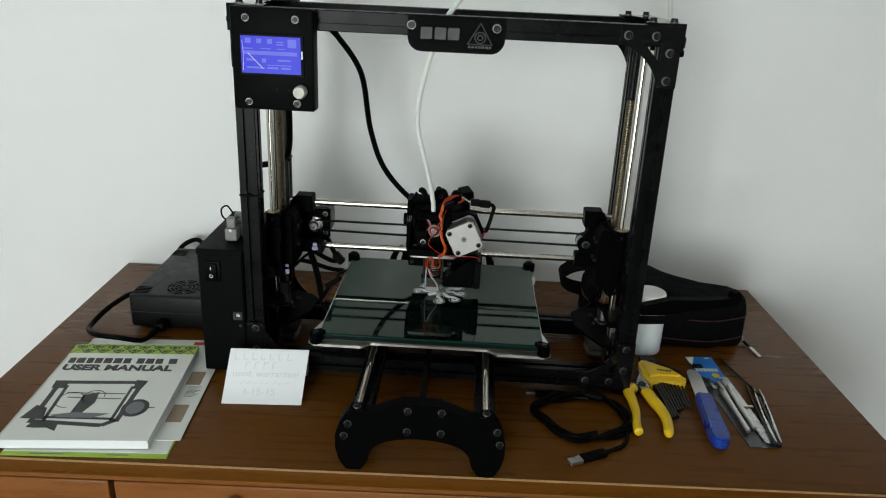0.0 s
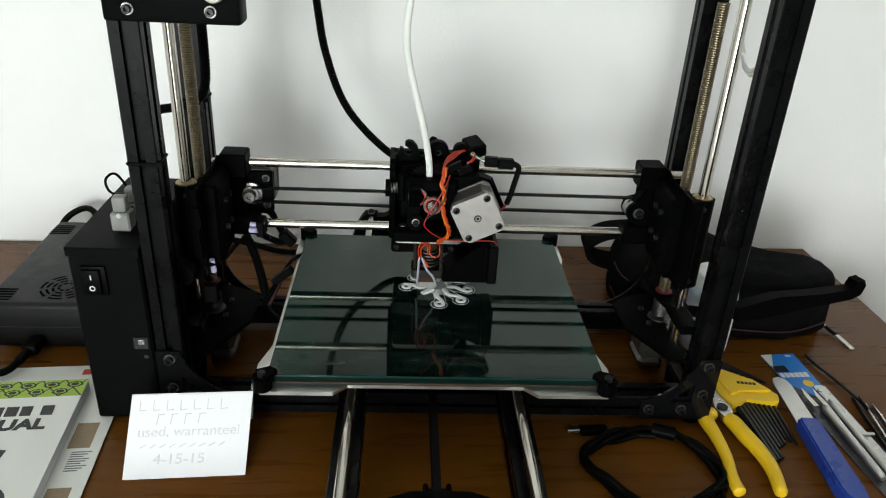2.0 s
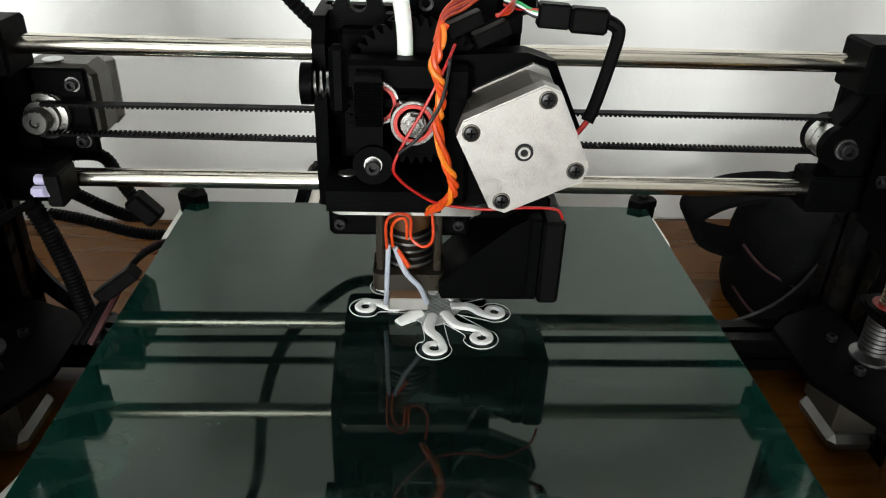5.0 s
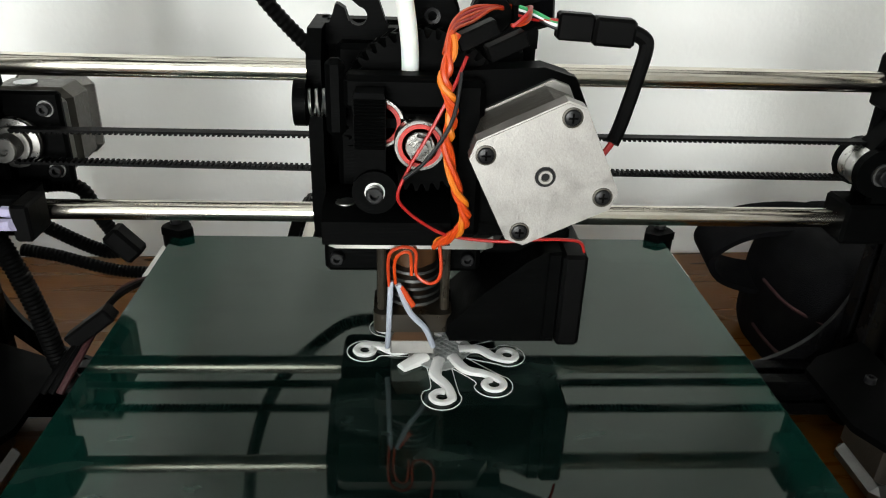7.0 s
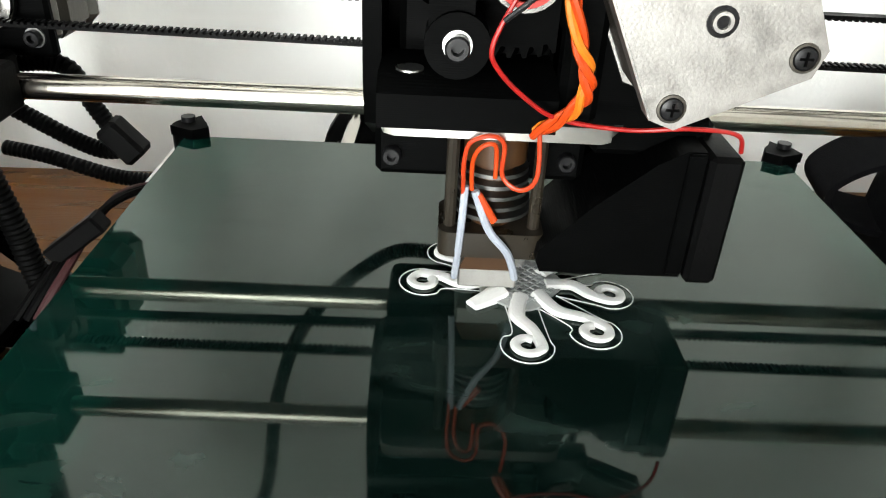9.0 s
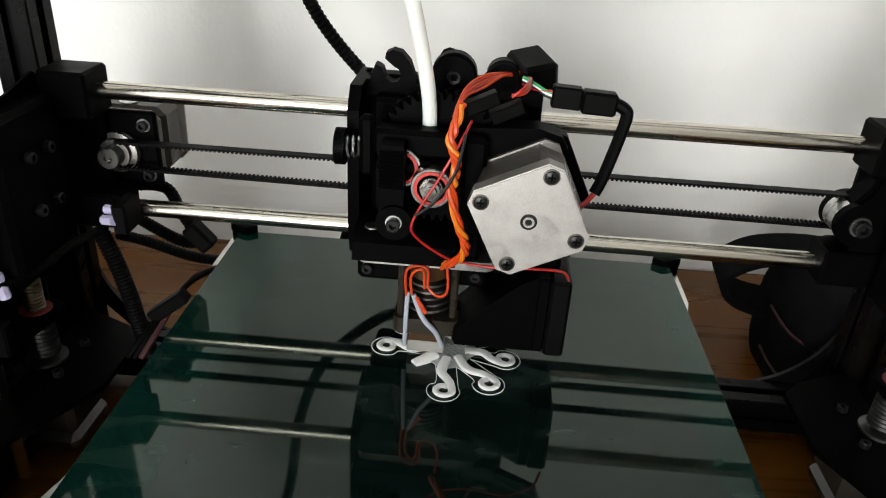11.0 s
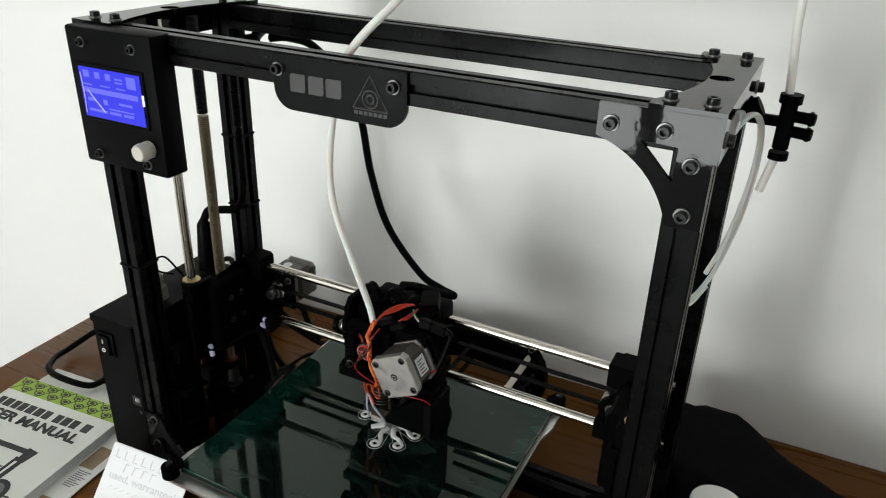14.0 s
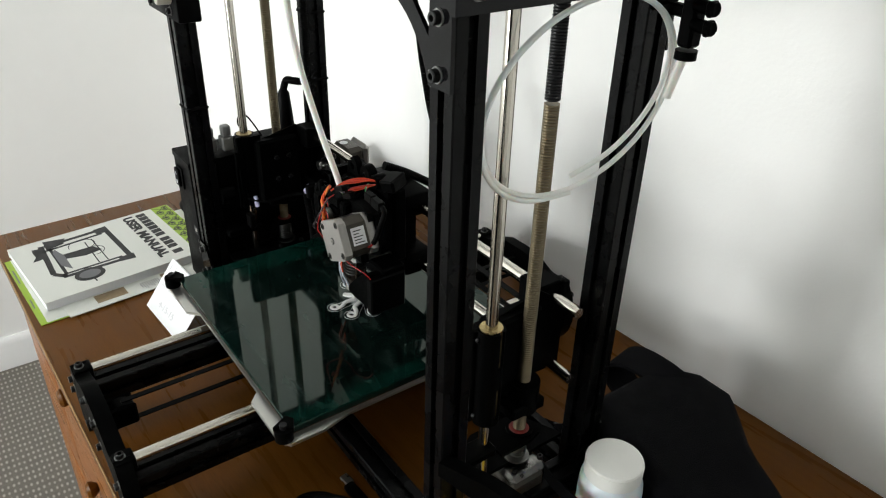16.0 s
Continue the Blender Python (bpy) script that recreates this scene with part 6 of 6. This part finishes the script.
# ---- folded card ----
card = thing("folded_note_card", (-0.236, -0.05, 0), "white folded note card with pencil handwriting standing on the desk", "note card")
C0, C1 = Vector((-0.2890, -0.0880, 0)), Vector((-0.1832, -0.0822, 0))
ridge = Vector((0.0035, 0.0430, 0.0605))
ux = (C1 - C0).normalized()
uy = ridge.normalized()
uz = ux.cross(uy).normalized()
CM = Matrix(((ux.x, uy.x, uz.x, C0.x), (ux.y, uy.y, uz.y, C0.y), (ux.z, uy.z, uz.z, C0.z), (0, 0, 0, 1)))
CW, CH = (C1 - C0).length, ridge.length
back = Shape()
r0, r1 = C0 + ridge + Vector((0, 0.0006, 0)), C1 + ridge + Vector((0, 0.0006, 0))
b0, b1 = Vector((C0.x - 0.004, -0.0100, 0)), Vector((C1.x - 0.006, -0.0060, 0))
th = Vector((0, 0.0005, 0.0003))
part("front_leaf", Shape().box((0, 0, -0.0005), (CW, CH, 0)).turned(CM), PAPER, card)
part("back_leaf", back.add([r0, r1, b1, b0, r0 + th, r1 + th, b1 + th, b0 + th], [(0, 1, 2, 3), (4, 5, 6, 7), (0, 1, 5, 4), (1, 2, 6, 5), (2, 3, 7, 6), (3, 0, 4, 7)]), PAPER, card)
st = Shape()


def pen(pts):
    st.tube([CM @ Vector((x, y, 0.0002)) for x, y in pts], 0.00038, 5, 1)


# maker's words as plain upright strokes
for k in range(7):
    x = 0.008 + 0.0118 * k
    pen([(x, 0.060), (x, 0.0695)]), pen([(x, 0.060), (x + 0.006, 0.0605)])
for k in range(4):
    x = 0.024 + 0.0120 * k
    pen([(x, 0.0475), (x + 0.001, 0.0560)]), pen([(x, 0.0560), (x + 0.006, 0.0565)])
for k in range(9):
    x = 0.012 + 0.0085 * k
    pen([(x, 0.0270), (x + 0.005, 0.0300)])
part("pencil_strokes", st, PENCIL, card)
text_part("handwriting", "used, warrantee!", 0.0125, PENCIL, card, CM @ Matrix.Translation((0.008, 0.0370, 0.0002)), 1.06)
text_part("handwriting", "4-15-15", 0.0125, PENCIL, card, CM @ Matrix.Translation((0.024, 0.0125, 0.0002)), 1.15)

# ---- bottle ----
bt = thing("plastic_bottle", (0.3200, 0.1290, 0), "translucent white plastic bottle with a white screw cap", "bottle")
part("bottle_body", Shape().lathe([(0.0, 0.0), (0.0240, 0.0), (0.0272, 0.003), (0.0278, 0.008), (0.0278, 0.071), (0.0268, 0.080), (0.0235, 0.0855), (0.0222, 0.089)], (0.3200, 0.1290, 0), "z", 36), BOTTLE_PLASTIC, bt)
capr = []
for k in range(72):
    a = 2 * math.pi * k / 72
    capr.append((0.3200 + (0.0246 + 0.0004 * (k % 2)) * math.cos(a), 0.1290 + (0.0246 + 0.0004 * (k % 2)) * math.sin(a)))
cap = part("cap", Shape().prism(capr, 0.0865, 0.1005, "z"), CAP_WHITE, bt, "ribbed white screw cap")
part("cap_top", Shape().lathe([(0.0, 0.1030), (0.0220, 0.1032), (0.0240, 0.1022), (0.0246, 0.1006), (0.0, 0.1005)], (0.3200, 0.1290, 0), "z", 40), CAP_WHITE, cap)

# ---- camera bag ----
bag = thing("camera_bag", (0.37, 0.26, 0), "soft black canvas bag with dark red piping lying on the desk", "bag")


def bag_ring(x, y0, y1, h, r=0.022, n=5):
    pts = []
    for cy, cz, a0 in ((y1 - r, h - r, 0), (y0 + r, h - r, 90), (y0 + r * 0.6, r * 0.6, 180), (y1 - r * 0.6, r * 0.6, 270)):
        rr = r if a0 < 180 else r * 0.6
        for k in range(n + 1):
            a = radians(a0 + 90 * k / n)
            pts.append((x, cy + rr * math.cos(a), cz + rr * math.sin(a)))
    return pts


rows = [(0.240, 0.222, 0.285, 0.050, 0.025), (0.2440, 0.210, 0.300, 0.072, 0.025), (0.258, 0.196, 0.315, 0.088, 0.024), (0.290, 0.182, 0.324, 0.0950, 0.02), (0.325, 0.172, 0.320, 0.0960, 0.018), (0.372, 0.162, 0.284, 0.0910, 0.018), (0.430, 0.158, 0.252, 0.0860, 0.016), (0.474, 0.174, 0.244, 0.0835, 0.016), (0.490, 0.182, 0.240, 0.0795, 0.018), (0.4955, 0.192, 0.234, 0.0710, 0.018)]
bs, nr = Shape(), 24
path = []
for a, b in zip(rows, rows[1:]):
    for k in range(4):
        path.append(tuple(p + (q - p) * k / 4 for p, q in zip(a, b)))
path.append(rows[-1])
vs = [p for row in path for p in bag_ring(*row)]
fs = [(i * nr + k, i * nr + (k + 1) % nr, (i + 1) * nr + (k + 1) % nr, (i + 1) * nr + k) for i in range(len(path) - 1) for k in range(nr)]
fs += [tuple(range(nr)), tuple(range((len(path) - 1) * nr, len(path) * nr))]
bs.add([(x, y + 0.004 * noise.noise(Vector((x, y, z)) * 22), max(0.0005, z + (0.005 * noise.noise(Vector((x, y + 3, z)) * 18) if z > 0.03 else 0))) for x, y, z in vs], fs)
part("bag_body", bs, CANVAS, bag, sharp=60)
for z, o in ((0.0170, 0.000), (0.0540, 0.001)):
    pts = [(0.2385, 0.262, z), (0.2395, 0.224 - o, z), (0.258, 0.1940 - o, z), (0.290, 0.1790 - o, z), (0.330, 0.1675 - o, z), (0.380, 0.1585 - o, z), (0.430, 0.1560 - o, z), (0.474, 0.172 - o, z), (0.492, 0.184, z), (0.4968, 0.205, z), (0.4958, 0.225, z)]
    part("piping", Shape().tube(pts, 0.0011, 8, 6), PIPING, bag, "dark red edge piping")
strap = Shape()
line = smooth([(0.300, 0.285, 0.088), (0.265, 0.287, 0.091), (0.228, 0.290, 0.085), (0.206, 0.292, 0.068), (0.212, 0.290, 0.052), (0.236, 0.286, 0.044), (0.270, 0.280, 0.044)], 6)
n = len(line)
vs, fs = [], []
for i, p in enumerate(line):
    t = (line[min(i + 1, n - 1)] - line[max(i - 1, 0)]).normalized()
    w = Vector((0, 1, 0.25)).normalized()
    o = t.cross(w).normalized() * 0.0022
    vs += [p - w * 0.017 - o, p + w * 0.017 - o, p + w * 0.017 + o, p - w * 0.017 + o]
for i in range(n - 1):
    fs += [(4 * i + k, 4 * i + (k + 1) % 4, 4 * i + 4 + (k + 1) % 4, 4 * i + 4 + k) for k in range(4)]
fs += [(0, 1, 2, 3), tuple(range(4 * n - 4, 4 * n))]
strap.add(vs, fs)
lo = smooth([(0.280, 0.1150, 0.064), (0.303, 0.1125, 0.063), (0.344, 0.1130, 0.066), (0.400, 0.1380, 0.066), (0.450, 0.1600, 0.063), (0.478, 0.1690, 0.060)], 6)
front, m = Shape(), len(lo)
vs = [p + Vector((0.0006 * s, -0.0015 * s, dz)) for s in (0, 1) for dz in (0.001, 0.015) for p in lo]
fs = []
for a, b in ((0, 1), (1, 3), (3, 2), (2, 0)):
    fs += [(a * m + i, a * m + i + 1, b * m + i + 1, b * m + i) for i in range(m - 1)]
fs += [(0, m, 3 * m, 2 * m), (m - 1, 2 * m - 1, 4 * m - 1, 3 * m - 1)]
part("side_strap", front.add(vs, fs), CANVAS, bag, "black webbing strap drawn past the bottle")
part("strap", strap, CANVAS, bag, "wide black webbing strap")
pull = Shape().box((-0.0035, -0.014, -0.0010), (0.0035, 0.014, 0.0010), 0.0006).turned(pose(0.5060, 0.1570, 0.0022, 6, 0, 14))
pull.tube([(0.4960, 0.2140, 0.032), (0.4985, 0.2060, 0.020), (0.4985, 0.1970, 0.007), (0.4990, 0.1880, 0.0040)], 0.0013, 6)
part("zip_cord", Shape().tube([(0.4990, 0.1885, 0.0040), (0.5005, 0.1800, 0.0034), (0.5028, 0.1700, 0.0036)], 0.0022, 8), CANVAS, bag, "black cord between zip and pull")
part("zip_pull", pull, ZINC, bag, "bright metal zip pull")

# ---- pliers ----
pli = thing("pliers", (0.288, -0.03, 0), "long-nose pliers with yellow grips, open on the desk", "pliers")
jaw = Shape()
jaw.prism([(0.2965, 0.0480), (0.2990, 0.0500), (0.2985, 0.0150), (0.3010, 0.0000), (0.2960, -0.0180), (0.2880, -0.0180), (0.2830, -0.0020), (0.2860, 0.0120), (0.2940, 0.0300)], 0.004, 0.0125, "z")
part("jaw", jaw, ZINC, pli, "grey steel jaws")
part("pivot", Shape().cyl((0.2905, -0.0020, 0.0125), (0.2905, -0.0020, 0.0142), 0.0055, 20), BOLT_BLACK, pli)


def grip(pts, prof):
    path = smooth(pts, 8)
    return Shape().tube(path, 0.006, 12, 1, radius=lambda i: np.interp(i / (len(path) - 1), [q[0] for q in prof], [q[1] for q in prof]))


part("grip", grip([(0.2790, -0.0060, 0.0085), (0.2690, -0.0150, 0.0085), (0.2690, -0.0380, 0.0085), (0.2680, -0.0700, 0.0085), (0.2625, -0.1000, 0.0085), (0.2620, -0.1170, 0.0085)], [(0, 0.0070), (0.15, 0.0084), (0.4, 0.0066), (0.7, 0.0052), (0.97, 0.0062), (1, 0.0035)]), YELLOW, pli, "moulded yellow rubber grip")
part("grip", grip([(0.2915, -0.0140, 0.0085), (0.2960, -0.0230, 0.0085), (0.2990, -0.0400, 0.0085), (0.3045, -0.0650, 0.0085), (0.3050, -0.0900, 0.0085), (0.2995, -0.1190, 0.0085)], [(0, 0.0062), (0.15, 0.0080), (0.4, 0.0080), (0.75, 0.0070), (0.97, 0.0062), (1, 0.0035)]), YELLOW, pli, "moulded yellow rubber grip")

# ---- hex keys in their holder ----
hexs = thing("hex_key_set", (0.330, 0.02, 0), "black hex keys in a yellow plastic holder", "hex keys")
hd = Shape().prism([(0.2975, 0.0560), (0.3040, 0.0640), (0.3100, 0.0630), (0.3420, 0.0400), (0.3575, 0.0150), (0.3550, 0.0060), (0.3490, 0.0030), (0.3200, 0.0075), (0.3120, 0.0010), (0.3020, -0.0010), (0.2965, 0.0200)], 0.0040, 0.0155, "z")
hd.prism([(0.3020, 0.0530), (0.3070, 0.0580), (0.3390, 0.0370), (0.3510, 0.0190), (0.3180, 0.0190), (0.3050, 0.0130)], 0.0155, 0.0185, "z")
part("holder", hd, YELLOW, hexs, "ribbed yellow plastic holder")
for k in range(5):
    part("print_bar", Shape().box((0.0042 * k, 0, 0), (0.0042 * k + 0.0030, 0.0042, 0.0003)).turned(pose(0.3190, 0.0300, 0.0186, 0, 0, -8)), INK, hexs)
for k in range(9):
    f = k / 8
    x, r = 0.3060 + 0.0430 * f, 0.0036 - 0.00026 * k
    end = (0.3165 + 0.0330 * f, -0.0740 + 0.0330 * min(1, f * 1.6) - 0.004 * (k % 3), 0.0040)
    top = 0.0820 - 0.0320 * f
    q = Shape().tube([end, (x + 0.004 * (1 - f), 0.0020, 0.0090), (x - 0.004 * f, 0.0300, 0.0095), (x - 0.008 * f, top - 0.006, 0.0095), (x + 0.004 - 0.008 * f, top, 0.0090), (x + 0.022 - 0.010 * f, top - 0.004, 0.0075)], r, 6, 4)
    part("hex_key", q, BOLT_BLACK, hexs)

# ---- craft knives, scraper, ruler and tweezers ----
pk = thing("knife_package", (0.412, 0.02, 0), "blue-headed packaging card with two slim craft knives", "package")
KM = pose(0.4110, 0.0000, 0.0, 0, 0, 4.5)
part("backing_card", Shape().box((-0.0180, -0.1250, 0.0004), (0.0230, 0.1090, 0.0013)).turned(KM), material("clear_blister_over_dark_card", (0.05, 0.05, 0.055), 0.25, vary=0.3, scale=60), pk)
part("header_card", Shape().prism([(-0.0180, 0.0560), (-0.0190, 0.1080), (0.0230, 0.1090), (0.0200, 0.0300), (0.0020, 0.0300)], 0.0013, 0.0019, "z").turned(KM), BLUE_CARD, pk, "bright blue printed card header")
part("header_flash", Shape().prism([(-0.0190, 0.1080), (-0.0050, 0.1085), (-0.0180, 0.0800)], 0.0019, 0.0022, "z").box((0.010, 0.1030, 0.0019), (0.017, 0.1060, 0.0022)).turned(KM), COVER, pk)
lg = Shape()
for k in range(6):
    lg.box((-0.0165 + 0.0058 * k, 0.0640, 0.0019), (-0.0120 + 0.0058 * k, 0.0720, 0.0023))
part("logo_bars", lg.turned(KM), COVER, pk)
part("logo_shade", Shape().box((-0.0185, 0.0740, 0.0019), (-0.0020, 0.0860, 0.0022)).turned(KM), INK, pk)
part("price_flash", Shape().prism(arc(0.008, 0.0520, 0.0060, 0, 360, 12)[:-1], 0.0019, 0.0022, "z").turned(KM), YELLOW, pk)
for x, y1, y0, r in ((-0.0100, 0.0330, -0.0980, 0.0042), (0.0020, 0.0300, -0.0900, 0.0036)):
    k = part("craft_knife", Shape().lathe([(r * 0.6, 0.0), (r, 0.004), (r, 0.080), (r * 1.12, 0.082), (r * 1.12, 0.102), (r * 0.7, 0.106), (0.0015, 0.108)], (0, 0, 0), "z", 16).turned(KM @ pose(x, y0, 0.0058, -90, 0, -4)), ALU_SHEET, pk, "slim aluminium craft knife handle")
    part("blade", Shape().prism([(x - 0.0035, y1 - 0.024), (x + 0.0025, y1 - 0.024), (x + 0.0010, y1 + 0.008), (x - 0.0030, y1 - 0.004)], 0.0055, 0.0061, "z").turned(KM), STEEL, k)
scr = thing("scraper", (0.372, -0.03, 0), "broad steel scraper blade with a blue plastic handle", "scraper")
RM = pose(0.3713, -0.0275, 0.003, 0, 0, -4.6)
part("blade", Shape().prism([(-0.0100, 0.0), (-0.0096, 0.0700), (-0.0070, 0.0785), (0.0, 0.0815), (0.0065, 0.0770), (0.0094, 0.0660), (0.0100, 0.0)], 0.0060, 0.0072, "z").turned(RM), ALU_SHEET, scr, "satin steel blade")
hdl = Shape()
for (w, z0, z1) in ((0.0102, 0.0, 0.0125), (0.0085, -0.0015, 0.0145)):
    hdl.prism([(-w, 0.0030), (w, 0.0030), (w * 1.08, -0.0500), (w * 1.16, -0.0900)] + arc(0.0, -0.0980, w * 1.05, 0, -180, 8) + [(-w * 1.16, -0.0900), (-w * 1.08, -0.0500)], z0, z1, "z")
part("handle", hdl.turned(RM), BLUE, scr, "thick blue plastic handle")
rul = thing("steel_ruler", (0.426, -0.04, 0), "short steel rule with a sliding pocket clip", "ruler")
UM = pose(0.4270, -0.0360, 0.0030, 0, 0, 3.0)
part("rule", Shape().prism(rounded(-0.0065, 0.0065, -0.0820, 0.0830, 0.004), 0.0, 0.0009, "z").turned(UM), ZINC, rul)
tk = Shape()
for k in range(52):
    tk.box((-0.0064, -0.078 + 0.003 * k, 0.0009), (-0.0064 + (0.0045 if k % 5 == 0 else 0.0025), -0.0776 + 0.003 * k, 0.0011))
part("scale_marks", tk.turned(UM), INK, rul)
part("slide_clip", Shape().box((-0.0110, -0.0010, 0.0009), (0.0120, 0.0030, 0.0034), 0.0008).box((-0.0030, 0.0030, 0.0012), (0.0030, 0.0220, 0.0030), 0.0008).turned(UM), ALU_SHEET, rul)
for (x, y, rot, L, mat, lab) in ((0.4480, -0.0200, 6, 0.150, BOLT_BLACK, "black fine-pointed steel tweezers"), (0.4560, -0.0150, 9, 0.132, ZINC, "bright fine-pointed steel tweezers")):
    tz = thing("tweezers", (x, y, 0), lab, "tweezers", "tweezers on the desk")
    M = pose(x, y, 0.0, 0, 0, -rot)
    for s in (-1, 1):
        part("tweezer_arm", Shape().prism([(s * 0.0006, -0.105), (s * 0.0050, -0.105), (s * 0.0062, -0.040), (s * 0.0058, 0.010), (s * 0.0036, L - 0.105), (s * 0.0030, L - 0.105), (s * 0.0038, 0.010), (s * 0.0040, -0.040)], 0.002, 0.007, "z").turned(M), mat, tz)
probe = thing("scriber", (0.443, 0.075, 0), "slim dark scriber rod", "scriber")
part("rod", Shape().tube([(0.4380, 0.1050, 0.003), (0.4400, 0.0900, 0.003), (0.4500, 0.0500, 0.003), (0.4600, 0.0000, 0.003)], 0.0018, 8, 4), BOLT_BLACK, probe)

# ---- coiled data cable and its plug ----
usb = thing("data_cable", (0.195, -0.085, 0), "coiled black data cable with a metal plug", "cable")
cpts = []
for k in range(62):
    a = 2 * math.pi * k / 13 + 0.6
    w = 1.0 + 0.10 * math.sin(k * 1.9) + 0.05 * math.sin(k * 0.7)
    cpts.append((0.1940 + 0.0600 * w * math.cos(a) + 0.003 * math.sin(k), -0.0820 + 0.0500 * w * math.sin(a), 0.0035 + 0.0030 * (k // 13) * (0.6 + 0.4 * math.sin(k * 2.3))))
part("cable", Shape().tube(cpts, 0.0027, 8, 5), RUBBER, usb)
part("ferrite", Shape().cyl((0.2060, -0.0330, 0.0110), (0.2270, -0.0410, 0.0110), 0.0068, 18), RUBBER, usb)
part("cable_tail", Shape().tube([(0.2500, -0.1000, 0.0060), (0.2450, -0.1250, 0.0040), (0.2350, -0.1420, 0.0040), (0.2140, -0.1560, 0.0045)], 0.0027, 8), RUBBER, usb)
part("cable_tail", Shape().tube([(0.2080, -0.0400, 0.0080), (0.1800, -0.0330, 0.0050), (0.1600, -0.0280, 0.0045)], 0.0027, 8), RUBBER, usb)
part("plug_grip", Shape().box((-0.006, -0.018, 0), (0.006, 0.018, 0.008), 0.002, 2).turned(pose(0.1960, -0.1650, 0.0004, 0, 0, -64)), RUBBER, usb)
part("plug_shell", Shape().box((-0.0055, -0.0090, 0.0010), (0.0055, 0.0090, 0.0062), 0.0005).turned(pose(0.1720, -0.1765, 0.0004, 0, 0, -64)), ZINC, usb, "bright metal plug shell")
part("plug_grip", Shape().box((-0.0055, -0.014, 0), (0.0055, 0.014, 0.007), 0.002, 2).turned(pose(0.1500, -0.0265, 0.0004, 0, 0, -86)), RUBBER, usb)
part("plug_shell", Shape().box((-0.0040, -0.0065, 0.0010), (0.0040, 0.0065, 0.0052), 0.0005).turned(pose(0.1295, -0.0250, 0.0004, 0, 0, -86)), ZINC, usb, "bright metal plug shell")
